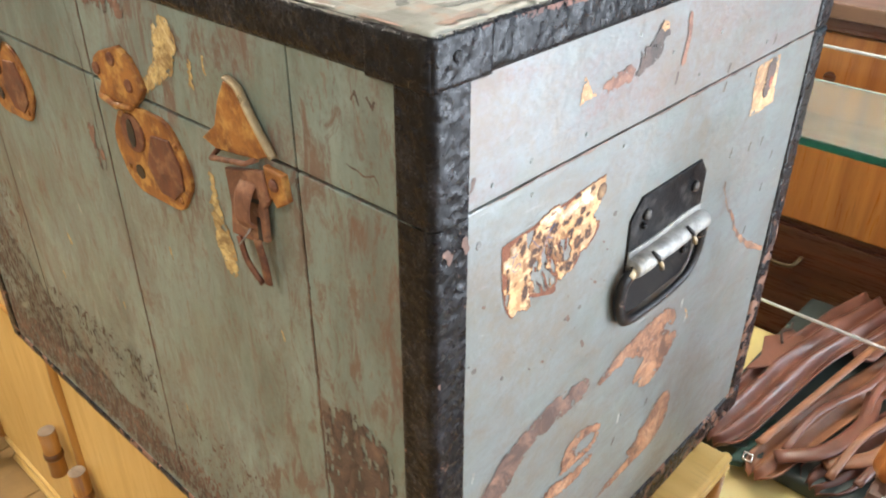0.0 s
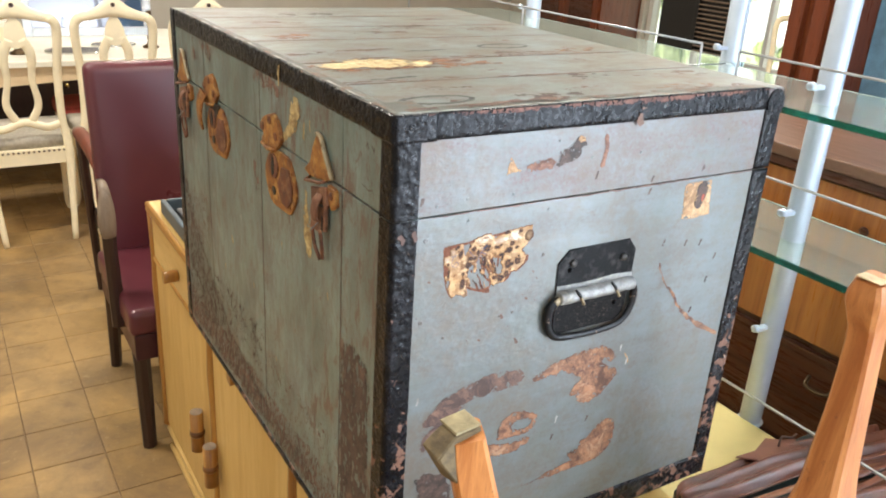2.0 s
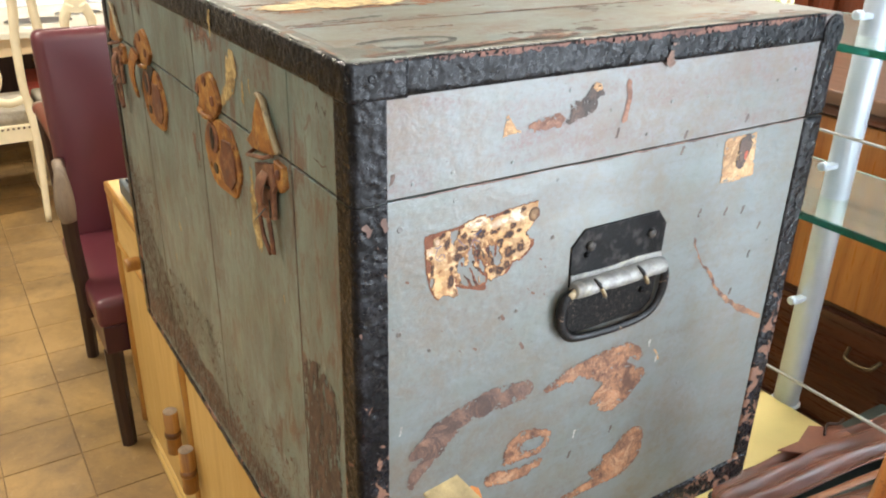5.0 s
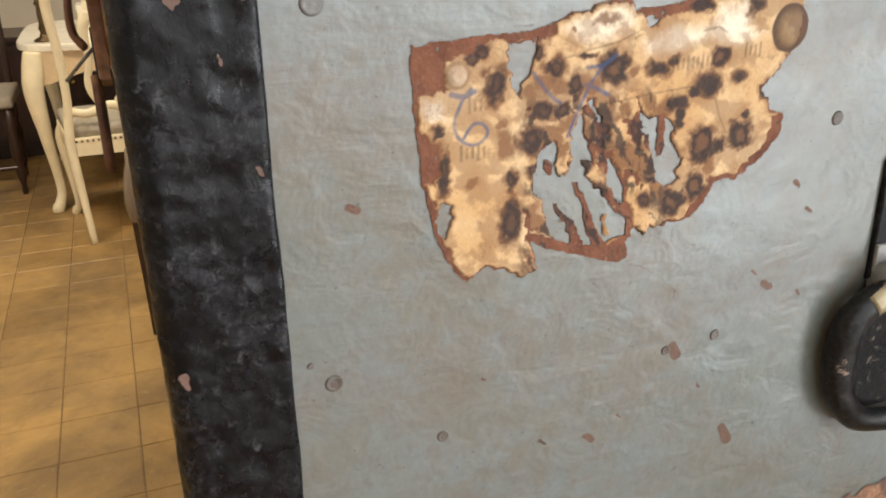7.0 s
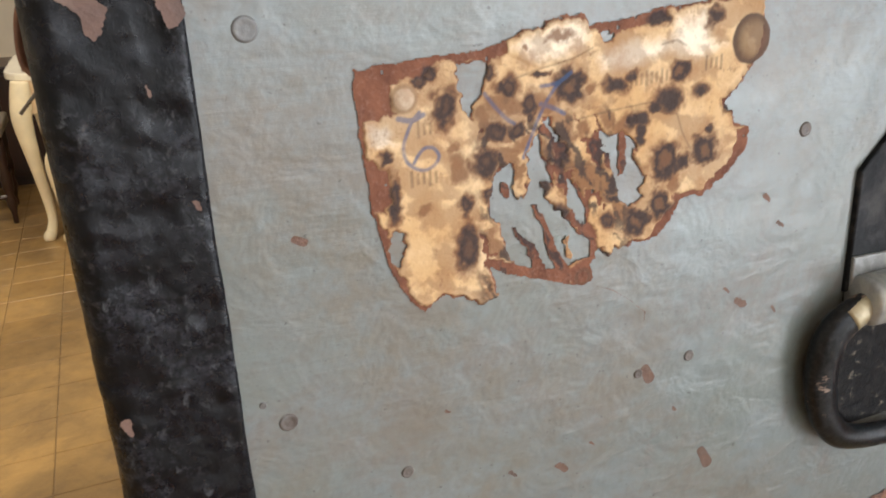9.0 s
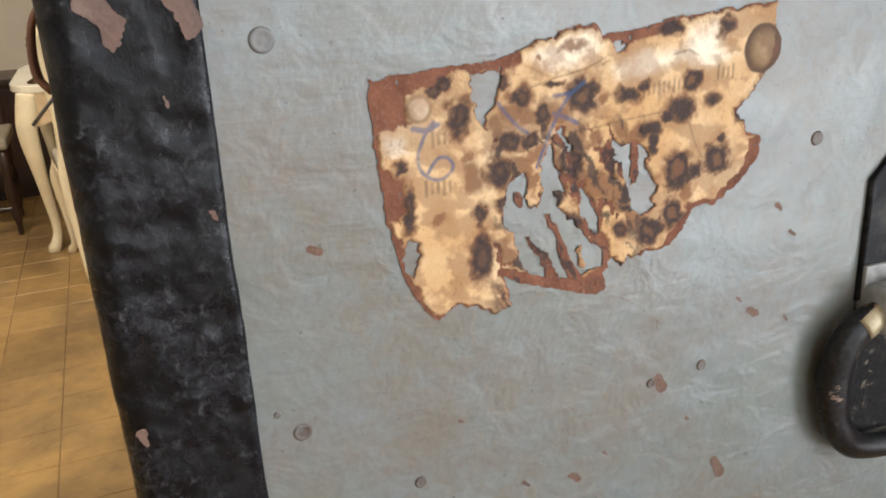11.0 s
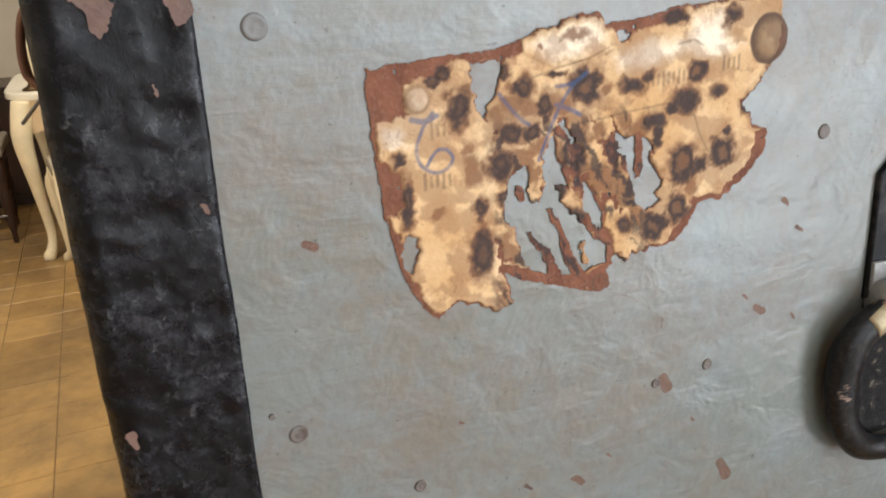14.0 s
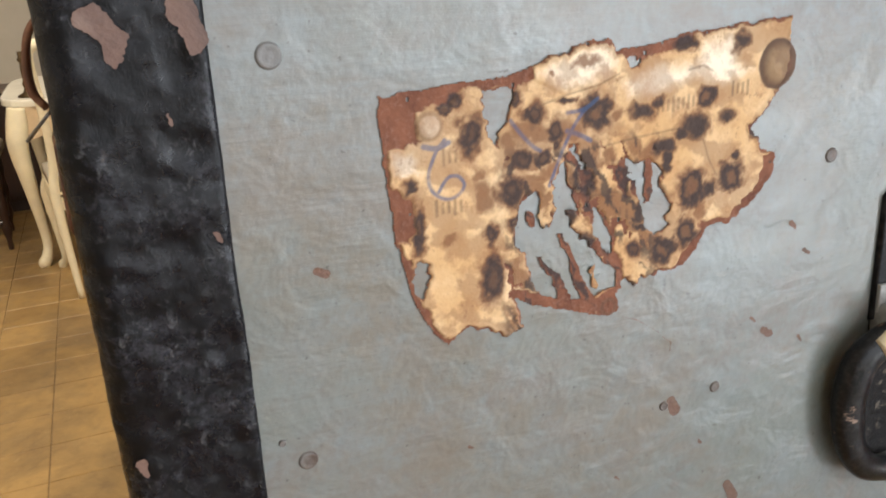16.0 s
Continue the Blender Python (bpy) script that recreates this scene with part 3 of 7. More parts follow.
def remnant_look(name, a, b, c):
    """What is left where a label was torn off."""
    k = Look(name, 0.6)
    f, g = k.noise(420, 4, 0.65), k.noise(75, 6, 0.7, warp=0.6)
    base = k.mix(k.ramp(g, (0.36, 0.0), (0.62, 1.0)), a, b)
    base = k.mix(k.ramp(f, (0.52, 0.0), (0.74, 0.8)), base, c)
    patch = k.noise(38, 6, 0.72, warp=0.8)
    base = k.mix(k.ramp(patch, (0.50, 0.0), (0.60, 0.85)), base, tuple(q * 0.62 for q in a))
    base = k.mix(k.ramp(patch, (0.34, 0.75), (0.43, 0.0)), base, c)
    base = k.mix(k.math("MULTIPLY", k.layer("rim"), 0.8), base, a)
    return k.finish(base, 0.55, k.math("ADD", f, g), 0.4, 0.001)


REMNANT = remnant_look("copper_brown_label_remains", (0.13, 0.060, 0.040), (0.42, 0.20, 0.10), (0.52, 0.31, 0.18))
REMNANT_DULL = remnant_look("dull_brown_label_remains", (0.10, 0.062, 0.052), (0.23, 0.125, 0.085), (0.33, 0.20, 0.14))
REMNANT_DARK = remnant_look("dark_brown_label_remains", (0.055, 0.040, 0.034), (0.12, 0.072, 0.054), (0.19, 0.115, 0.08))
REMNANT_CREAM = remnant_look("orange_cream_label_remains", (0.42, 0.22, 0.10), (0.70, 0.46, 0.23), (0.80, 0.60, 0.36))
REMNANT_STRAW = remnant_look("straw_label_remains", (0.46, 0.32, 0.15), (0.68, 0.56, 0.30), (0.78, 0.68, 0.42))
REMNANT_RED = remnant_look("faded_red_brown_remains", (0.19, 0.085, 0.055), (0.30, 0.145, 0.09), (0.38, 0.21, 0.14))
PALE_NICK = remnant_look("pale_nicks", (0.36, 0.34, 0.30), (0.52, 0.50, 0.46), (0.6, 0.58, 0.54))
RED_RUST = remnant_look("red_brown_bare_seam", (0.12, 0.045, 0.030), (0.24, 0.095, 0.06), (0.33, 0.17, 0.11))
YELLOW_MARK = remnant_look("flaked_yellow_paint", (0.30, 0.18, 0.07), (0.62, 0.48, 0.20), (0.72, 0.62, 0.36))
CHIP_TONE = remnant_look("pinkish_brown_bare_wood", (0.20, 0.105, 0.07), (0.33, 0.19, 0.13), (0.40, 0.26, 0.19))
SMUDGE = remnant_look("orange_brown_smudge", (0.12, 0.068, 0.046), (0.16, 0.075, 0.046), (0.19, 0.115, 0.08))
LINE = remnant_look("faded_stencil_paint", (0.07, 0.075, 0.07), (0.11, 0.115, 0.105), (0.18, 0.19, 0.17))

k = Look("sunlit_garden", 0.9)
leafy, gaps = k.noise(5, 6, 0.7, warp=0.6), k.noise(2.2, 4, 0.6, warp=0.4)
tone = k.mix(k.ramp(leafy, (0.38, 0.0), (0.60, 1.0)), (0.05, 0.09, 0.02), (0.55, 0.62, 0.28))
tone = k.mix(k.ramp(gaps, (0.44, 0.0), (0.56, 1.0)), tone, (0.95, 0.98, 0.86))
GARDEN = k.finish(tone)
k.put(tone, k.bsdf.inputs["Emission Color"])
k.bsdf.inputs["Emission Strength"].default_value = 1.6

# ---- the room ----
room = dict(kind="structure")
X0, X1, Y0, Y1, TOP = -3.2, 5.2, -3.0, 7.0, 3.0
tagged(part("floor", box(X0, X1, Y0, Y1, -0.12, -0.003), GROUT), "worn ochre floor tiles in dark grout", "floor", **room)
tagged(part("ceiling", box(X0 - 0.2, X1 + 0.2, Y0 - 0.2, Y1 + 0.2, TOP, TOP + 0.15), CEILING), "plain white painted ceiling", "ceiling", **room)
tagged(part("wall_north", box(X0, X1, Y1, Y1 + 0.2, -0.12, TOP), WALL), "plain off-white plastered wall", "wall", **room)
tagged(part("wall_west", box(X0 - 0.2, X0, Y0 - 0.2, Y1 + 0.2, -0.12, TOP), WALL), "plain off-white plastered wall", "wall", **room)
b = box(X1, X1 + 0.2, Y0 - 0.2, 3.05, -0.12, TOP)
box(X1, X1 + 0.2, 4.95, Y1 + 0.2, -0.12, TOP, bm=b)
box(X1, X1 + 0.2, 3.05, 4.95, -0.12, 0.55, bm=b)
box(X1, X1 + 0.2, 3.05, 4.95, 2.3, TOP, bm=b)
tagged(part("wall_east", b, WALL), "off-white plastered wall with a garden window", "wall", **room)
win = thing("window_3", (X1 + 0.1, 4.0, 0.55), "wide window in a white frame with greenery outside", "window", kind="structure")
for a, c in ((3.05, 3.10), (3.62, 3.66), (4.34, 4.38), (4.90, 4.95)):
    part("window_frame", box(X1 + 0.06, X1 + 0.12, a, c, 0.60, 2.25, 0.004), WHITE, win)
for a, c in ((0.55, 0.60), (2.25, 2.3)):
    part("window_frame", box(X1 + 0.05, X1 + 0.13, 3.05, 4.95, a, c, 0.004), WHITE, win)
tagged(part("backdrop", box(X1 + 1.5, X1 + 1.52, 0.5, 7.5, -0.1, 3.4), GARDEN), "bright garden greenery in daylight", "backdrop", **room)
b = box(X0, -0.6, Y0 - 0.2, Y0, -0.12, TOP)
box(-0.6, 1.85, Y0 - 0.2, Y0, -0.12, 0.5, bm=b)
box(-0.6, 1.85, Y0 - 0.2, Y0, 2.8, TOP, bm=b)
box(1.85, X1, Y0 - 0.2, Y0, -0.12, TOP, bm=b)
tagged(part("wall_south", b, WALL), "off-white wall with a wide shop window", "wall", **room)
b = box(1.9, 2.02, -1.3, 0.721, -0.003, TOP)
box(1.9, 2.02, Y0, -1.3, -0.003, 0.10, bm=b)
box(1.9, 2.02, Y0, -1.3, 2.70, TOP, bm=b)
tagged(part("wall_inner", b, BLUE_WALL), "rough blue plastered wall beside an added unseen window", "wall", **room)
# unseen window, added to carry the strong side lamp
win = thing("window_2", (1.96, -2.0, 0.10), "tall unseen window with a white frame, added for light", "window", kind="structure")
for a, c in ((Y0, -2.94), (-2.18, -2.12), (-1.36, -1.3)):
    part("window_frame", box(1.94, 2.0, a, c, 0.16, 2.64, 0.004), WHITE, win)
part("window_sill", box(1.92, 2.0, Y0, -1.3, 0.10, 0.16, 0.006), WHITE, win)
part("window_frame", box(1.94, 2.0, Y0, -1.3, 2.64, 2.70, 0.004), WHITE, win)
for lx, ly in ((-0.75, 2.5), (1.3, 0.6), (-1.6, 0.4), (1.0, 4.6), (3.6, 2.2)):
    lamp = thing("ceiling_light", (lx, ly, 3.0), "slim white tube light under the ceiling", "ceiling light", "ceiling lights")
    part("housing", box(lx - 0.64, lx + 0.64, ly - 0.1, ly + 0.1, 2.93, 2.999, 0.01), WHITE, lamp)

# ---- the trunk ----
BASE, SEAM, LID = 0.803, 1.2865, 1.392
W, L, FRONT = 0.56, 0.82, 0.0055
trunk = thing("travel_trunk", (W / 2, L / 2, BASE), "old blue-grey wooden travel trunk with black bindings, closed", "trunk")
b = box(0.014, W - 0.014, 0.014, L - 0.014, BASE, SEAM - 0.004)
part("body", b, DARK_WOOD, trunk)
b = box(0.014, W - 0.014, 0.014, L - 0.014, SEAM + 0.004, LID - 0.012)
part("lid_core", b, DARK_WOOD, trunk)
for y0, y1, s in ((0.0, 0.0135, "x"), (L - 0.0135, L, "x")):
    part("end_panel", box(0.0135, W, y0, y1, BASE, SEAM - 0.0008, 0.0010), PAINT_X, trunk, "blue-grey end panel with torn labels")
    part("lid_end", box(0.0135, W, y0, y1, SEAM + 0.0008, LID - 0.0015, 0.0010), PAINT_LID, trunk)
CUTS = (0.0145, 0.115, 0.376, 0.633, L - 0.0145)
for y0, y1 in zip(CUTS, CUTS[1:]):
    inset = FRONT
    part("plank", box(inset, 0.0135, y0 + 0.0007, y1 - 0.0007, BASE, SEAM - 0.0012, 0.0012), PAINT_Z, trunk)
    part("lid_plank", box(inset, 0.0135, y0 + 0.0007, y1 - 0.0007, SEAM + 0.0012, LID - 0.0015, 0.0012), PAINT_Z, trunk)
part("side_panel", box(W - 0.0135, W, 0.0145, L - 0.0145, BASE, SEAM - 0.0012, 0.0014), PAINT_Z, trunk)
part("lid_side", box(W - 0.0135, W, 0.0145, L - 0.0145, SEAM + 0.0012, LID - 0.0015, 0.0014), PAINT_Z, trunk)
CUTS = (0.0, 0.143, 0.272, 0.445, 0.57, 0.69, L)
for y0, y1 in zip(CUTS, CUTS[1:]):
    part("top_plank", box(FRONT, W, y0 + 0.0011, y1 - 0.0011, LID - 0.0125, LID, 0.0016), PAINT_TOP, trunk)


def plate(name, o, u, v, w, h, step, seed, thick=0.0022, rough=0.0011, material=None):
    """A hammered metal strip: origin, two unit directions, width and height; it bulges out along u x v."""
    o, u, v = Vector(o), Vector(u), Vector(v)
    n = u.cross(v).normalized()
    nu, nv = max(4, int(w / step)), max(4, int(h / step))
    bm = bmesh.new()
    a = np.linspace(0, 1, nu + 1)[:, None] * w + np.zeros((1, nv + 1))
    c = np.linspace(0, 1, nv + 1)[None, :] * h + np.zeros((nu + 1, 1))
    edge = np.minimum(np.minimum(a, w - a), np.minimum(c, h - c))
    bumps = grain(a, c, 85, seed, 4) - 0.5
    lift = thick * ease(-0.0004, 0.0015, edge) + rough * 1.6 * bumps * ease(0, 0.003, edge)
    wob = 0.0012 * (grain(a * 0, c, 70, seed + 9, 3) - 0.5)
    side = np.where(a > w / 2, 1, -1) * wob * (np.abs(a - w / 2) / (w / 2))
    vs = [[bm.verts.new(o + u * (a[i, j] + side[i, j]) + v * c[i, j] + n * float(max(lift[i, j], 0.0006))) for j in range(nv + 1)] for i in range(nu + 1)]
    rim = []
    for i in range(nu):
        for j in range(nv):
            bm.faces.new((vs[i][j], vs[i + 1][j], vs[i + 1][j + 1], vs[i][j + 1]))
    ring = [vs[i][0] for i in range(nu)] + [vs[nu][j] for j in range(nv)] + [vs[i][nv] for i in range(nu, 0, -1)] + [vs[0][j] for j in range(nv, 0, -1)]
    for p in ring:
        rim.append(bm.verts.new(p.co - n * 0.0035))
    for q in range(len(ring)):
        r = (q + 1) % len(ring)
        bm.faces.new((ring[r], ring[q], rim[q], rim[r]))
    return part(name, bm, material or BINDING, trunk, "", True)


TACK_BUMPS = ((0.027, 1.246), (0.029, 1.203), (0.027, 1.2615), (0.0215, 1.226), (0.024, 1.150), (0.021, 1.10), (0.026, 1.05), (0.020, 1.00))


def corner_strip(z0, z1, seed, step=0.0010):
    """The hammered binding bent round the near upright edge, with a rounded worn corner."""
    R, fx, ey = 0.0062, 0.0042, -0.0022
    line = [(0.0335, ey + 0.0024), (0.0335, ey + 0.0006), (0.0328, ey)]
    line += [(0.0328 - (0.0328 - fx - R) * q / 18, ey) for q in range(1, 19)]
    line += [(fx + R - R * math.sin(a), ey + R - R * math.cos(a)) for a in [q * math.pi / 28 for q in range(1, 15)]]
    line += [(fx, ey + R + (0.0251 - ey - R) * q / 10) for q in range(1, 11)] + [(fx + 0.0006, 0.0256), (fx + 0.0030, 0.0258)]
    n = int((z1 - z0) / step)
    zs = np.linspace(z0, z1, n + 1)
    run = np.concatenate([[0], np.cumsum([math.dist(a, c) for a, c in zip(line, line[1:])])])
    a, c = np.meshgrid(run, zs, indexing="ij")
    bumps = (grain(a, c, 90, seed, 4) - 0.5) + 0.5 * (grain(a, c, 30, seed + 5, 2) - 0.5)
    edge = np.minimum(np.minimum(c - z0, z1 - c), np.minimum(a - 0.002, run[-1] - 0.003 - a))
    wob = 0.0008 * (grain(c * 0, c, 60, seed + 9, 3) - 0.5)
    bm = bmesh.new()
    vs = []
    for i, (x, y) in enumerate(line):
        p, q = line[max(i - 1, 0)], line[min(i + 1, len(line) - 1)]
        d = Vector((q[0] - p[0], q[1] - p[1], 0)).normalized()
        out = Vector((d.y, -d.x, 0))
        lift = 0.0008 * bumps[i] * ease(0, 0.003, edge[i])
        for bx, bz in TACK_BUMPS:
            lift = lift - 0.0007 * np.exp(-(((x - bx) ** 2 + (zs - bz) ** 2) / 0.0037 ** 2) ** 2) * (y < 0)
        side = wob[i] * (1 if i < 4 else 0)
        vs.append([bm.verts.new(Vector((x + side[j], y, zs[j])) - out * float(lift[j])) for j in range(n + 1)])
    for i in range(len(line) - 1):
        for j in range(n):
            bm.faces.new((vs[i][j], vs[i + 1][j], vs[i + 1][j + 1], vs[i][j + 1]))
    bmesh.ops.recalc_face_normals(bm, faces=bm.faces[:])
    return part("edge_binding", bm, BINDING, trunk, "", True)


XA, YA, ZA = (1, 0, 0), (0, 1, 0), (0, 0, 1)
ZD, YD = (0, 0, -1), (0, -1, 0)
# on the end that faces the shop window
corner_strip(BASE, SEAM - 0.0005, 11)
corner_strip(SEAM + 0.0005, SEAM + 0.081, 23)
plate("edge_binding", (0.531, 0, BASE + 0.036), XA, ZA, 0.030, SEAM - BASE - 0.037, 0.003, 31)
plate("edge_binding", (0.531, 0, SEAM + 0.001), XA, ZA, 0.030, 0.078, 0.003, 37)
plate("edge_binding", (0.0335, 0, 1.3655), XA, ZA, 0.4985, 0.0275, 0.003, 41)
plate("edge_binding", (0.0335, 0, BASE), XA, ZA, 0.5275, 0.037, 0.003, 43)
# on the front with the locks
plate("edge_binding", (FRONT, L - 0.03, 1.3655), YD, ZA, L - 0.032, 0.0275, 0.003, 57)
plate("edge_binding", (FRONT, L + 0.001, BASE), YD, ZA, 0.026, SEAM - BASE - 0.001, 0.004, 59)
plate("edge_binding", (FRONT, L + 0.001, SEAM + 0.001), YD, ZA, 0.026, 0.1045, 0.004, 61)
plate("edge_binding", (FRONT, L - 0.03, BASE), YD, ZA, L - 0.06, 0.012, 0.003, 63)
# folded over the top
RUBBED = rust_look("rubbed_grey_binding", (0.085, 0.083, 0.07), (0.20, 0.21, 0.185), (0.22, 0.13, 0.085), 0.5, 0.1)
plate("top_binding", (0.03, 0, LID), XA, YA, 0.50, 0.022, 0.003, 71, 0.0016, 0.0012, RUBBED)
plate("top_binding", (FRONT - 0.001, 0.03, LID), XA, YA, 0.016, L - 0.06, 0.003, 73, 0.0016, 0.0012, RUBBED)
# corner caps
plate("corner_plate", (0.0035, -0.0012, SEAM + 0.078), XA, ZA, 0.047, 0.0285, 0.002, 81)
plate("corner_plate", (FRONT - 0.0018, 0.045, SEAM + 0.078), YD, ZA, 0.0465, 0.0285, 0.002, 83)
plate("corner_plate", (FRONT - 0.001, -0.001, LID), XA, YA, 0.045, 0.05, 0.003, 85, 0.0024, 0.001, RUBBED)
b = slab([(0.5475 + 0.0155 * math.cos(q * 0.209), 1.3720 + 0.0190 * math.sin(q * 0.209)) for q in range(30)], 0.0027, lambda u, v, w: Vector((u, -w, v)), 0.0012)
part("corner_cap", b, BINDING, trunk)


def on_end(u, v, w):
    return np.array((0.067 + u / 1000, -w, 1.25 + v / 1000))


def nail_head(x, z, r, tall=0.0005, y=0.0, material=None):
    b = turned([(r, -0.0008), (r, 0.0), (r * 0.90, tall * 0.8), (r * 0.74, tall), (r * 0.58, tall * 0.6), (r * 0.3, tall * 0.75), (0.0001, tall * 0.8)], (0, 0, 0), 18, "y")
    for p in b.verts:
        p.co = Vector((x + p.co.x, y - p.co.y, z + p.co.z))
    bmesh.ops.reverse_faces(b, faces=b.faces[:])
    part("nail", b, material or NAIL, trunk, "", True)


for x, z, r in ((0.0452, 1.2615, 0.0028), (0.0440, 1.1685, 0.0024), (0.1640, 1.1572, 0.0018), (0.0735, 1.1445, 0.0018), (0.1995, 1.2215, 0.0022),
                (0.0385, 1.1748, 0.0009), (0.146, 1.1556, 0.0015)):
    nail_head(x, z, r)
for x, z in ((0.056, 1.297), (0.092, 1.300), (0.150, 1.299), (0.253, 1.329), (0.327, 1.328), (0.376, 1.327), (0.474, 1.331), (0.205, 1.352), (0.30, 1.301), (0.42, 1.30),
             (0.461, 1.264), (0.390, 1.205), (0.095, 1.276), (0.20, 1.275), (0.40, 1.276), (0.50, 1.34), (0.51, 1.15), (0.505, 1.02), (0.47, 0.93), (0.30, 0.87),
             (0.13, 0.86), (0.40, 0.865), (0.50, 0.87), (0.255, 0.99), (0.40, 1.00)):
    nail_head(x, z, 0.0016, 0.0006, 0.0, PAINT_X)
for k2 in range(9):
    nail_head(0.546, 0.87 + 0.045 * k2, 0.003, 0.0008, -0.0024, BINDING)
nail_head(0.021, 1.381, 0.0032, 0.0012, -0.0032, BINDING)

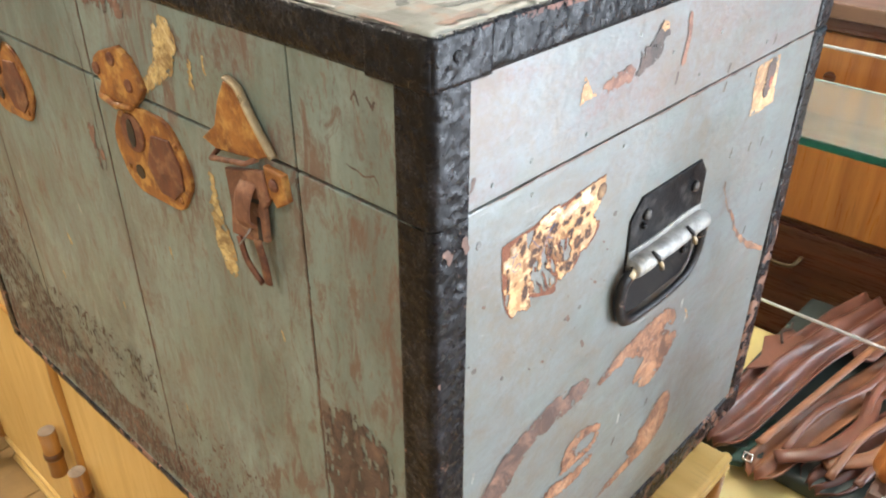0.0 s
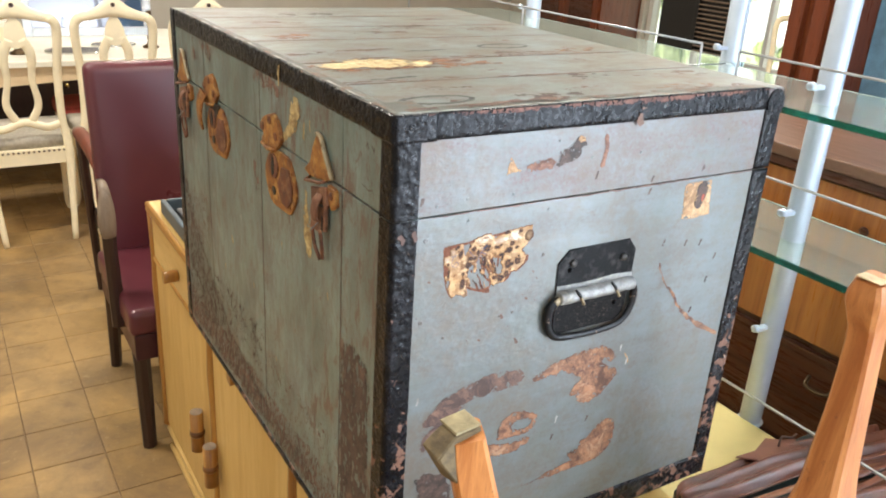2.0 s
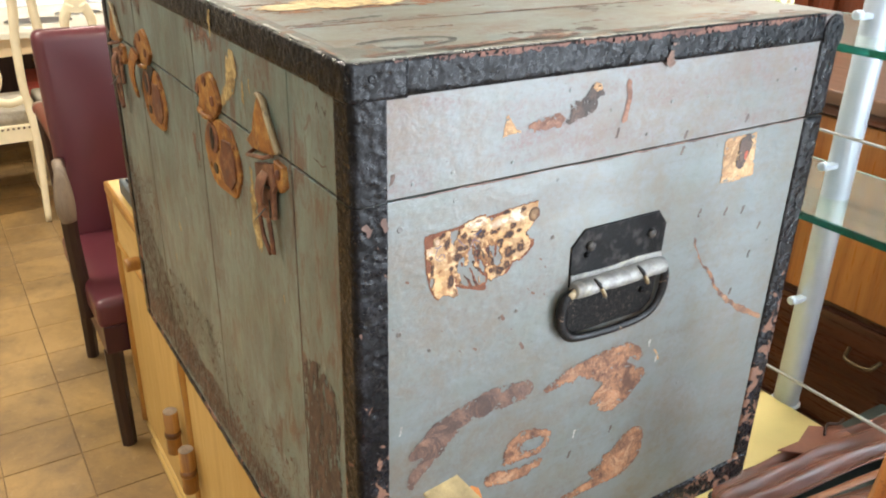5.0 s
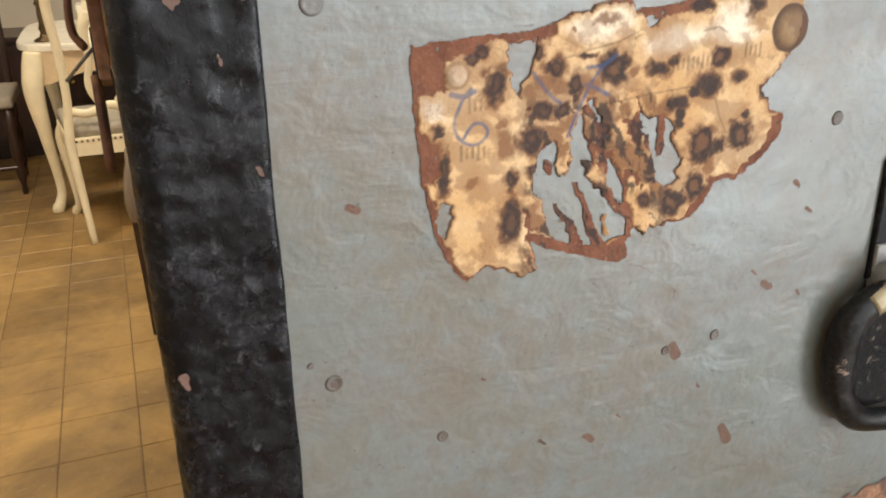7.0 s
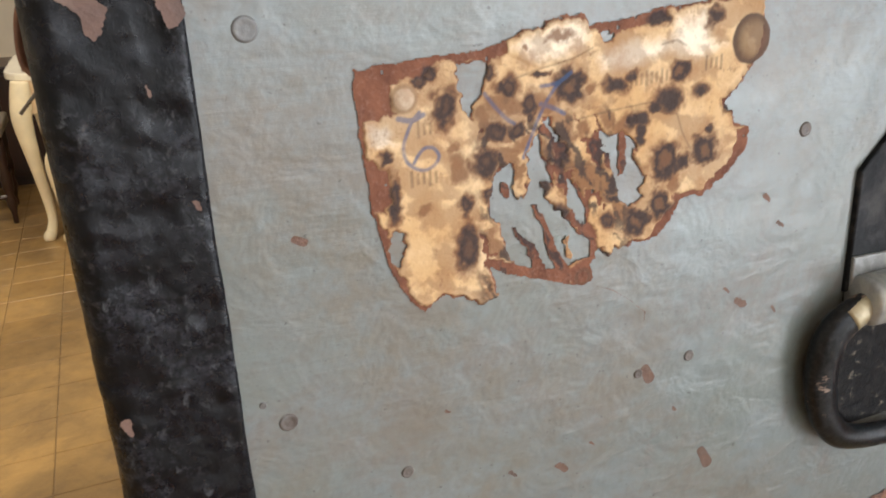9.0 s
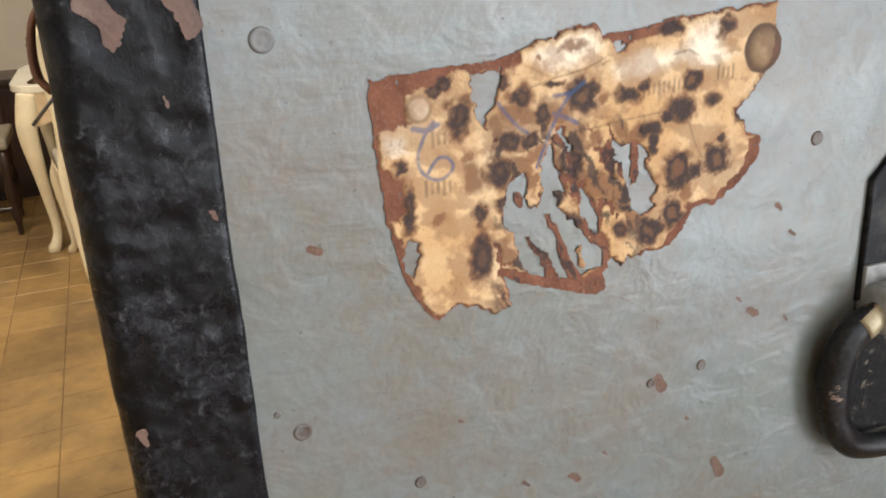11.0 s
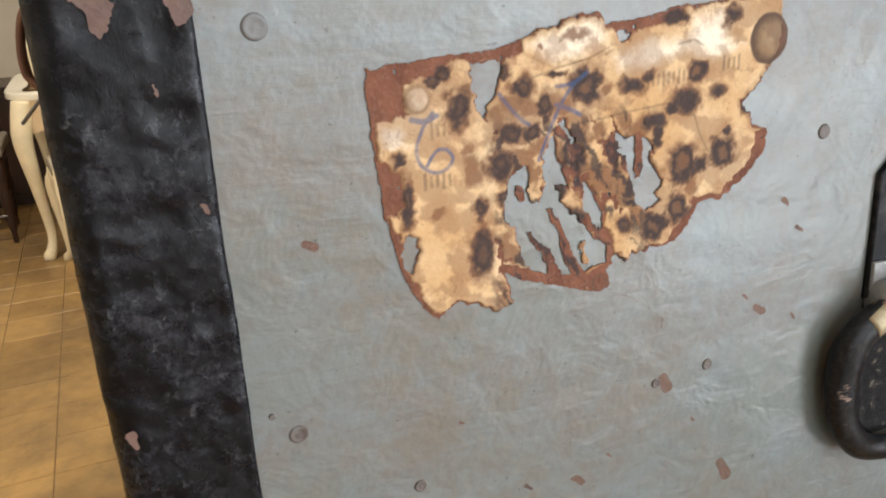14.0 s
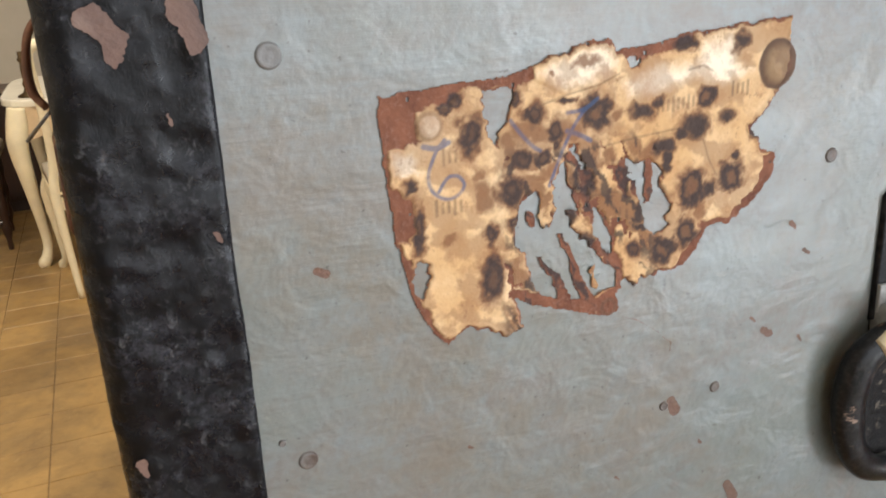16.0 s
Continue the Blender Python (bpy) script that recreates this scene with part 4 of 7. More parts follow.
SHAPES = dict(
    outline=[(-0.3, 1.1), (8.8, 1.8), (18.2, 2.7), (27.9, 2.8), (35.9, 4.0), (38.8, 5.1), (41.7, 6.5), (47.0, 7.4), (53.0, 8.7), (57.6, 9.4), (59.6, 6.4), (61.3, 6.4), (70.9, 7.5), (82.2, 8.7), (92.9, 9.4), (102.7, 10.1), (113.6, 10.6), (113.2, 7.4), (113.1, 2.6), (112.0, -6.6), (107.4, -13.2), (102.5, -16.9), (106.6, -23.0), (111.6, -24.8), (111.4, -30.8), (106.2, -37.3), (96.9, -42.5), (89.9, -42.5), (83.5, -52.9), (75.1, -52.7), (67.1, -55.3), (64.0, -51.5), (62.2, -56.8), (62.0, -61.8), (55.8, -61.8), (43.8, -56.4), (35.6, -54.0), (31.9, -50.9), (34.7, -59.4), (29.1, -60.9), (19.0, -56.3), (13.6, -59.5), (9.3, -55.5), (5.1, -47.6), (3.2, -35.3), (1.8, -29.5), (0.7, -17.3)],
    glue_top=[(-1.3, 1.8), (8.9, 2.8), (18.3, 3.7), (28.0, 3.8), (36.9, 4.6), (37.4, 1.3), (35.8, 0.2), (30.7, 0.3), (23.6, 0.4), (20.6, 1.2), (18.4, 0.2), (15.9, -2.4), (11.9, -2.2), (8.4, -3.5), (7.9, -6.6), (9.3, -9.9), (4.6, -10.3), (0.0, -9.7)],
    glue_left=[(-0.5, -16.1), (2.6, -19.5), (5.8, -21.9), (6.9, -26.2), (6.6, -30.5), (5.7, -32.9), (-0.3, -29.8)],
    glue_rim=[(2.6, -34.9), (6.2, -36.1), (5.6, -41.4), (7.2, -47.2), (9.3, -50.5), (10.4, -54.2), (12.9, -57.0), (16.3, -58.7), (12.7, -60.9), (7.7, -56.7), (5.1, -51.6), (2.7, -45.2)],
    glue_strip=[(60.2, 6.6), (72.1, 7.8), (82.3, 9.3), (81.9, 6.0), (77.2, 5.3), (70.6, 4.5), (66.5, 3.7), (61.7, 3.8)],
    glue_right=[(107.4, -25.2), (112.6, -24.6), (112.4, -31.2), (108.2, -37.6), (101.2, -42.3), (90.4, -43.5), (88.8, -47.7), (84.2, -54.4), (80.3, -52.0), (83.1, -47.6), (86.6, -43.3), (87.3, -40.5), (96.8, -40.3), (101.8, -36.7), (105.3, -33.2), (107.3, -29.4)],
    hole_wedge=[(23.6, 0.4), (27.9, 0.0), (32.5, 0.6), (31.8, -4.0), (30.5, -7.8), (28.7, -8.4), (27.7, -13.5), (26.1, -9.9), (25.1, -6.5)],
    hole_mid=[(34.3, -26.1), (37.7, -24.9), (39.5, -26.8), (38.8, -31.1), (39.9, -34.5), (42.3, -33.8), (43.1, -30.3), (42.0, -25.8), (43.9, -21.0), (45.8, -18.5), (46.7, -22.4), (45.8, -26.6), (46.6, -32.3), (48.4, -35.8), (50.7, -38.9), (53.8, -42.2), (57.2, -46.6), (60.7, -48.5), (61.2, -54.2), (57.4, -54.6), (54.0, -55.2), (49.7, -55.7), (38.9, -52.3), (36.5, -47.9), (35.0, -42.3), (32.5, -37.1), (32.3, -31.5)],
    hole_right=[(66.0, -21.5), (68.7, -21.1), (71.9, -22.5), (74.6, -23.9), (73.5, -28.0), (75.0, -32.0), (78.1, -34.3), (76.1, -36.8), (77.2, -39.7), (72.8, -42.0), (70.1, -39.9), (68.2, -34.1), (67.1, -30.8)],
    hole_left=[(7.3, -37.1), (9.6, -38.5), (9.9, -42.9), (7.8, -46.8), (6.1, -43.9), (5.8, -39.6)],
    hole_top=[(62.5, 4.6), (65.7, 4.9), (66.8, 2.2), (63.6, 1.4)],
    flake=[(36.8, 2.3), (41.7, 5.7), (53.0, 8.2), (57.6, 8.9), (60.6, 3.9), (59.4, 0.8), (54.7, -0.9), (45.5, -2.4)],
    blaze=[(61.1, -1.2), (70.7, 2.8), (82.5, 1.9), (84.8, 7.7), (94.2, 8.5), (97.0, 1.0), (102.5, -2.3), (91.9, -5.7), (82.9, -3.5), (71.1, -6.6), (62.8, -5.7)],
    pale_left=[(1.6, -10.3), (7.9, -11.4), (9.6, -16.5), (6.1, -16.9), (2.4, -16.4)],
    burns=[(21.1, -9.1, 3.1, 4.2), (17.6, -1.3, 2.0, 1.9), (14.9, -2.9, 1.8, 1.1), (6.0, -19.3, 2.0, 1.8), (7.6, -29.3, 1.2, 4.7), (25.3, -33.7, 1.8, 2.2), (26.1, -44.9, 2.6, 5.7), (31.3, -24.0, 3.6, 3.6), (32.3, -31.5, 1.8, 1.9), (37.2, -6.5, 2.5, 2.5), (42.7, -11.2, 2.1, 2.3), (43.3, -14.2, 1.2, 1.4), (34.7, -16.4, 2.6, 2.3), (40.1, -17.0, 2.0, 2.1), (32.8, -2.8, 1.2, 1.8), (66.7, -44.4, 2.1, 2.1)],
    rings=[(54.1, -7.9, 4.0, 4.0), (50.9, -24.4, 3.2, 4.9), (83.9, -31.1, 4.6, 4.5), (95.8, -29.3, 4.8, 4.4), (75.9, -46.3, 4.2, 3.7), (82.8, -42.6, 3.4, 3.6), (86.8, -7.3, 2.7, 2.8)],
    smears=[(67.6, -9.0, 3.3, 1.8), (72.2, -7.8, 1.5, 1.6), (47.1, -32.7, 1.3, 2.4), (66.0, -25.0, 1.5, 4.8), (67.2, -34.7, 1.6, 2.8), (68.4, -39.1, 2.3, 0.9), (74.3, -18.7, 3.3, 1.9), (75.4, -22.7, 1.4, 2.1), (80.2, -16.1, 2.8, 1.6), (84.0, -14.2, 3.0, 2.8), (89.5, -31.9, 1.9, 2.2), (94.0, -13.4, 2.2, 1.8), (96.6, 5.5, 2.5, 2.7), (103.8, -18.2, 1.5, 2.2), (79.8, 5.9, 3.2, 1.5), (107.2, -14.7, 2.3, 1.4), (51.4, -39.8, 2.5, 2.1), (58.2, -43.6, 1.5, 2.5), (59.0, -49.4, 1.6, 2.2), (97.7, -24.0, 1.0, 0.9), (46.2, -4.1, 2.0, 0.7)],
    browns=[(14.7, -33.0, 3.0, 2.8), (70.0, -19.9, 4.6, 3.2), (87.1, -37.2, 2.4, 3.9), (58.3, -18.2, 2.0, 3.2), (60.5, -9.0, 2.3, 2.0), (30.4, -13.1, 2.3, 6.0), (22.9, -18.7, 2.6, 2.2), (8.4, -24.4, 1.4, 3.2), (47.1, -26.5, 4.2, 8.0), (55.3, -35.1, 2.7, 3.3), (50.8, 4.1, 5.4, 1.6), (42.0, 2.3, 1.5, 0.9), (53.4, -19.4, 2.3, 3.1), (37.7, -21.6, 4.6, 2.0), (33.4, -9.4, 2.9, 3.2), (24.0, -24.5, 3.4, 5.2), (36.0, -10.5, 8.0, 4.5), (47.0, -12.0, 6.0, 5.0), (5.5, -23.0, 3.0, 5.0)],
    pen_six=[(9.7, -10.6), (12.7, -11.4), (15.7, -10.4)],
    pen_six_bowl=[(14.8, -9.7), (12.9, -11.7), (11.4, -14.7), (10.5, -17.5), (11.1, -20.7), (13.4, -22.8), (15.8, -23.4), (18.1, -22.4), (19.2, -20.5), (17.9, -18.5), (15.7, -18.2), (14.0, -19.7), (12.9, -21.4)],
    pen_cross=[(31.2, -7.2), (34.1, -10.9), (37.0, -13.9), (39.0, -15.2)],
    pen_seven=[(46.2, -7.1), (50.9, -6.7), (54.5, -4.6), (50.9, -7.0), (48.0, -10.5), (46.2, -13.6), (44.5, -17.0), (43.0, -20.5), (41.4, -24.0)],
    pen_bar=[(46.2, -11.4), (49.4, -12.6), (52.7, -14.4)],
    fold_a=[(38.5, -17.1), (47.0, -16.8), (56.6, -16.3), (66.5, -15.3), (78.4, -14.5)],
    fold_b=[(86.6, -18.4), (88.8, -23.9), (91.6, -28.4)],
    fold_c=[(53.6, -28.3), (63.9, -28.4)],
    fold_d=[(38.7, -4.7), (45.5, -3.0), (54.7, -1.4), (60.4, 0.7)],
    fold_e=[(80.9, -0.2), (85.2, 0.5), (88.3, -1.1)],
    words=[(71.2, -8.4), (83.5, -8.1), (94.2, -6.2), (100.6, -6.3), (13.6, -13.7), (18.1, -13.7), (11.4, -25.2), (19.0, -25.5), (58.4, -21.6), (63.4, -22.0), (60.7, -34.4), (64.8, -34.8)],
    streak_a=[(38.7, -42.7, 0.8), (42.5, -46.7, 1.3), (44.7, -51.0, 1.6), (46.5, -55.7, 2.0)],
    streak_b=[(45.2, -37.1, 0.8), (47.5, -42.2, 1.1), (49.1, -47.9, 1.3), (51.6, -54.0, 1.7), (54.4, -58.6, 2.4)],
    streak_c=[(31.3, -49.5, 1.1), (36.9, -53.1, 1.8), (43.0, -55.3, 1.8)],
    streak_d=[(45.5, -55.5, 1.5), (54.0, -58.5, 2.4), (60.9, -56.3, 1.9)],
    streak_e=[(61.7, -46.3, 0.8), (62.3, -55.2, 0.9)],
    streak_f=[(69.6, -21.9, 1.1), (70.5, -26.5, 1.3), (69.9, -31.9, 1.1)],
    streak_g=[(36.5, -30.4, 1.3), (36.8, -33.0, 1.1)],
    dark_a=[(39.6, -34.4, 0.6), (41.0, -39.1, 0.8), (43.9, -41.3, 0.6), (44.8, -44.1, 0.5)],
    dark_b=[(32.1, -15.3, 0.7), (31.1, -20.0, 0.9)],
    cream_a=[(53.5, -47.2, 0.5), (54.8, -53.0, 0.7)],
    cream_b=[(40.4, -27.0, 0.7), (39.8, -31.2, 1.1), (40.4, -34.3, 0.6)],
    coin=[(109.4, -1.2), (11.2, -6.3), (59.3, -59.5)],
)


def torn_label():
    """The large torn paper label, 0.3 mm points, with burns, glue and pen strokes."""
    s = SHAPES
    u, v = np.meshgrid(np.arange(-5, 121, 0.30), np.arange(-67, 15, 0.30), indexing="ij")
    wu = u + 1.5 * (grain(u, v, 0.16, 3, 4) - 0.5) + 2.0 * (grain(u, v, 0.6, 5, 3) - 0.5)
    wv = v + 1.5 * (grain(u, v, 0.16, 13, 4) - 0.5) + 2.0 * (grain(u, v, 0.6, 15, 3) - 0.5)

    def inside(*names):
        return np.minimum.reduce([far_from_polygon(wu, wv, s[q]) for q in names])

    def along(*names):
        return np.minimum.reduce([far_from_line(wu, wv, s[q]) for q in names])

    def spots(name, hard, wide=1.0, ring=0.0):
        out = np.zeros(u.shape)
        for q, (cx, cy, rx, ry) in enumerate(s[name]):
            d = np.hypot((wu - cx) / (rx * wide), (wv - cy) / (ry * wide)) + 0.95 * (grain(u, v, 0.34, 60 + 7 * q, 4) - 0.5)
            spot = ease(1.12, hard, d)
            if ring:
                spot = spot * (1 - ring * ease(0.52, 0.12, d + 0.3 * (grain(u, v, 0.6, 160 + q, 2) - 0.5)))
            out = np.maximum(out, spot)
        return out

    edge = inside("outline")
    streaks = along("streak_a", "streak_b", "streak_c", "streak_d", "streak_e", "streak_f", "streak_g")
    glue_in = np.minimum(inside("glue_top", "glue_left", "glue_rim", "glue_strip", "glue_right"), streaks)
    slips = along("cream_a", "cream_b")
    holes = np.maximum(inside("hole_wedge", "hole_mid", "hole_right", "hole_left", "hole_top"), -slips)
    # ragged tears between the burns in the middle
    ru, rv = wu + 0.45 * wv, 0.55 * wv
    rag = grain(ru + 3 * (grain(u, v, 0.3, 211, 3) - 0.5), rv, 0.20, 31, 4)
    middle = ease(26, 33, u) * ease(80, 68, u) * ease(-12, -18, v)
    torn = (rag > 0.65 - 0.05 * middle) & (middle > 0.4)
    rim = 0.75 + 1.5 * (grain(u, v, 0.14, 41, 3) - 0.4)
    paper = ease(0.3, -0.3, edge + rim) * ease(-0.25, 0.35, holes - 0.25) * ease(-0.3, 0.3, glue_in) * np.where(torn, 0, 1)
    paper = np.maximum(paper, ease(0.3, -0.2, slips))
    paper = paper * ease(3.4, 4.2, np.hypot(u - s["coin"][2][0], v - s["coin"][2][1]))
    scuff = grain(u, v, 0.5, 71, 3)
    glue = (edge < 0) & ((holes > -0.25) & ((rag < 0.72) | (middle < 0.4)) | (streaks < 0)) & ((scuff < 0.86) | (streaks < -0.3))
    keep = (paper > 0.4) | glue
    blotch = grain(ru * 0.9, wv, 0.17, 91, 5)
    burn = np.maximum(0.93 * spots("burns", 0.50, 1.14, 0.30), 0.93 * spots("rings", 0.60, 1.10, 0.60))
    burn = np.maximum(burn, 0.92 * spots("smears", 0.45, 1.2))
    burn = np.maximum(burn, 0.85 * ease(0.35, -0.15, along("dark_a", "dark_b")))
    halo = np.maximum(0.92 * spots("burns", 0.45, 1.75), 0.9 * spots("rings", 0.45, 1.65))
    halo = np.maximum(np.maximum(halo, 0.85 * spots("smears", 0.5, 1.65)), 0.85 * spots("browns", 0.35))
    halo = np.maximum(halo, 0.82 * ease(0.43, 0.58, blotch) * (0.55 + 0.45 * middle))
    halo = np.maximum(halo, 0.62 * ease(1.3, 0.1, np.minimum(np.abs(edge + rim), np.abs(holes - 0.2))) * (0.25 + 0.75 * grain(u, v, 0.2, 83, 3)))
    burn = np.maximum(burn, 0.85 * middle * ease(0.54, 0.64, grain(ru * 1.2, rv, 0.30, 191, 4)))
    (cx, cy), (yx, yy), (kx, ky) = s["coin"]
    far = np.hypot(u - cx, (v - cy) * 1.0) + 0.7 * (grain(u, v, 0.3, 95, 3) - 0.5)
    stain = (0.62 + 0.38 * ease(3.0, 6.2, far)) * ease(6.8, 6.2, far)
    keep |= stain > 0.3
    ring = np.hypot(u - kx, v - ky)
    keep |= ring < 2.6
    stain = np.maximum(stain, 0.45 * ease(0.9, 0.3, np.abs(ring - 2.1)))
    dome = np.hypot(u - yx, v - yy)
    stain = np.maximum(stain, 0.40 * ease(0.8, 0.2, np.abs(dome - 2.9)))
    ink, prints = np.zeros(u.shape), np.zeros(u.shape)
    for q, wide in (("pen_six", 0.42), ("pen_six_bowl", 0.22), ("pen_cross", 0.26), ("pen_seven", 0.26), ("pen_bar", 0.36)):
        line = [(a, c, wide) for a, c in [tuple(p) for p in smooth_line(s[q], 6)]]
        ink = np.maximum(ink, 0.8 * ease(0.45, 0.0, far_from_line(u, v, line)) * (0.5 + 0.5 * grain(u, v, 0.5, 97, 2)))
    words = s["words"]
    for (ax, ay), (bx, by) in zip(words[::2], words[1::2]):
        count = max(2, int((bx - ax) / 1.5))
        for q in range(count):
            t = (q + 0.5) / count
            x, y = ax + t * (bx - ax), ay + t * (by - ay)
            tall = 1.7 if q % 3 else 2.3
            prints = np.maximum(prints, 0.6 * ease(0.55, 0.25, np.abs(u - x)) * ease(tall, tall - 0.5, np.abs(v - y)))
    for q in ("fold_a", "fold_b", "fold_c", "fold_d", "fold_e"):
        prints = np.maximum(prints, 0.55 * ease(0.45, 0.1, far_from_line(u, v, [(a, c, 0.0) for a, c in s[q]])))
    prints = prints * (0.45 + 0.55 * grain(u, v, 0.6, 99, 2))
    bright = np.maximum.reduce([0.8 * ease(0.5, -3, inside("flake")), 0.95 * ease(1, -4, inside("blaze")), 0.9 * ease(0.5, -2, inside("pale_left")), 0.7 * ease(3.0, 2.0, dome)])
    lift = 0.00035 + 0.00035 * paper + 0.0003 * ease(1.0, 0.0, np.abs(edge + rim)) * paper
    lift = lift + 0.0010 * ease(3.4, 1.0, dome) + 0.0012 * ease(6.6, 2.0, far) + 0.0003 * ease(0.8, 0.0, far_from_polygon(u, v, s["flake"]))
    sheet("torn_label", u, v, keep, lift, dict(paper=paper, burn=burn, halo=halo * paper, stain=stain, ink=ink * paper, print=prints * paper, bright=bright),
          on_end, PAPER, trunk, "torn cream paper label with burn spots and blue pen strokes")


torn_label()


def remnant(name, lines, material, seed, rag=0.5, poly=None, step=0.9, label="", to_world=None, tear=0.62, fine=0.09, streak=(0.11, 0.11), kind=""):
    """A patch of label remains: round a polyline of (u, v, radius) or in a polygon, in millimetres, with a ragged edge."""
    to_world = to_world or on_end
    every = [p for ln in lines for p in ln] + [(a, c, 0) for a, c in (poly or [])]
    r = max(p[2] for p in every) + 6
    u, v = np.meshgrid(np.arange(min(p[0] for p in every) - r, max(p[0] for p in every) + r, step),
                       np.arange(min(p[1] for p in every) - r, max(p[1] for p in every) + r, step), indexing="ij")
    wu = u + 14 * rag * (grain(u, v, fine, seed, 4) - 0.5)
    wv = v + 14 * rag * (grain(u, v, fine, seed + 7, 4) - 0.5)
    d = np.full(u.shape, 1e9)
    for ln in lines:
        d = np.minimum(d, far_from_line(wu, wv, ln))
    if poly:
        d = np.minimum(d, far_from_polygon(wu, wv, poly))
    holes = grain(u * streak[0] + v * 0.3 * streak[1] * (streak[0] == streak[1]), v * streak[1], 1.0, seed + 21, 6)
    if not poly and r < 10.5:
        holes = holes * 0.2
    elif step > 0.55:
        holes = np.where((d > -6) & (grain(u * max(1, streak[0] * 4), v, 0.42, seed + 51, 3) > 0.60 + 0.05 * np.clip(-d, 0, 6)), 1.0, holes)
    keep = (d < 0) & ((holes < tear) | (d < -6) & (holes < tear + 0.08))
    rim = np.maximum(ease(-min(3.0, 0.35 * (r - 6) + 3.0 * bool(poly)), 0.0, d), 0.6 * ease(tear - 0.09, tear, holes))
    ob = sheet(name, u, v, keep, (0.00012 if r < 9 and not poly else 0.0004) + 0.0002 * (r >= 9 or bool(poly)) * grain(u, v, 0.1, seed + 30, 2), dict(rim=rim), to_world, material, trunk, label)
    return tagged(ob, kind=kind)


def mm(points, *radii):
    """World places (x, z) in millimetres on the end panel, with radii."""
    return [(x - 67, z - 1250, r) for (x, z), r in zip(points, radii)]


remnant("label_remnant", [mm([(181, 1067), (143, 1069), (108, 1063), (88, 1052), (70, 1036), (57, 1008)], 12, 14, 11, 17, 16, 6)], REMNANT_DULL, 101, 0.4, label="dull brown remains of a torn label", tear=0.70)
remnant("label_remnant", [], REMNANT, 113, 0.28, poly=[(a - 67, c - 1250) for a, c in ((203, 1059), (213, 1064), (225, 1070), (237, 1075), (254, 1076), (275, 1080), (298, 1081), (316, 1079), (332, 1068), (338, 1058), (330, 1050), (321, 1059), (315, 1056), (331, 1044), (343, 1042), (345, 1032), (337, 1021), (330, 1015), (322, 1005), (311, 1004), (305, 998), (290, 1000), (275, 1010), (280, 1017), (270, 1016), (266, 1021), (273, 1031), (283, 1039), (266, 1049), (249, 1058), (244, 1053), (231, 1056), (218, 1054), (206, 1053))], label="copper-brown remains of a torn label", tear=0.74, step=0.7, fine=0.16, streak=(0.07, 0.2))
remnant("label_remnant", [mm([(215, 1003), (197, 1011), (181, 1011), (172, 1004), (169, 995), (183, 988), (200, 986), (211, 989), (215, 998)], 4.5, 6, 8.5, 9.5, 9, 5.5, 4.5, 4.5, 4.5), mm([(205, 971), (188, 968), (172, 968), (147, 974)], 6, 8, 8.5, 9), mm([(163, 987), (179, 987)], 4, 4.5)], REMNANT, 127, 0.28, label="dull brown ring of a torn label", tear=0.72, step=0.6, fine=0.2)
remnant("label_remnant", [], REMNANT, 131, 0.25, poly=[(a - 67, c - 1250) for a, c in ((338, 964), (350, 961), (356, 952), (357, 925), (348, 912), (337, 905), (328, 901), (299, 900), (275, 900), (252, 899), (234, 902), (216, 899), (201, 902), (229, 903), (246, 910), (269, 912), (283, 915), (277, 928), (295, 931), (296, 943), (307, 943), (316, 952), (323, 958))], label="copper-brown remains of a torn label", tear=0.78, step=0.7, fine=0.16, streak=(0.07, 0.2))
remnant("label_remnant", [], REMNANT_DARK, 139, poly=[(a - 67, c - 1250) for a, c in ((47, 972), (92, 961), (104, 910), (59, 905))], label="dark brown square remains of a label", tear=0.68)
remnant("label_remnant", [], REMNANT_RED, 149, 0.25, poly=[(a - 67, c - 1250) for a, c in ((162, 1327), (172, 1333), (197, 1335), (202, 1329), (198, 1321), (173, 1322), (166, 1318))], tear=0.7, step=0.7, fine=0.16, label="faded red-brown remains of a label on the lid")
remnant("label_remnant", [], REMNANT_DARK, 151, 0.3, poly=[(a - 67, c - 1250) for a, c in ((205, 1341), (222, 1345), (228, 1355), (240, 1352), (244, 1344), (237, 1342), (235, 1332), (224, 1327), (206, 1323), (201, 1325), (208, 1333))], tear=0.80, step=0.6, fine=0.2, label="dark brown scrap of a label on the lid")
remnant("label_remnant", [], REMNANT_CREAM, 153, 0.2, poly=[(a - 67, c - 1250) for a, c in ((228, 1352), (232, 1357), (239, 1354), (240, 1349), (233, 1347))], tear=0.8, step=0.6, to_world=lambda u, v, w: on_end(u, v, w + 0.0006), label="orange scrap of a label on the lid")
remnant("label_remnant", [], REMNANT_CREAM, 157, 0.2, poly=[(a - 67, c - 1250) for a, c in ((141, 1342), (147, 1335), (153, 1327), (163, 1323), (148, 1323), (138, 1321))], label="orange corner of a label on the lid", tear=0.8)
remnant("seam_dirt", [mm([(36, 1285.6), (120, 1285.9), (220, 1285.4), (330, 1285.8), (440, 1285.5), (528, 1285.8)], 0.5, 1.3, 0.7, 1.6, 0.8, 1.2)], REMNANT_DULL, 371, 0.25, step=0.7, label="dark brown line along the lid joint")
remnant("stamp_label", [], REMNANT_CREAM, 163, 0.12, poly=[(a - 67, c - 1250) for a, c in ((410, 1281), (457, 1282), (463, 1235), (433, 1232), (413, 1234))], step=0.6, label="small orange paper stamp with a dark oval", tear=0.75)
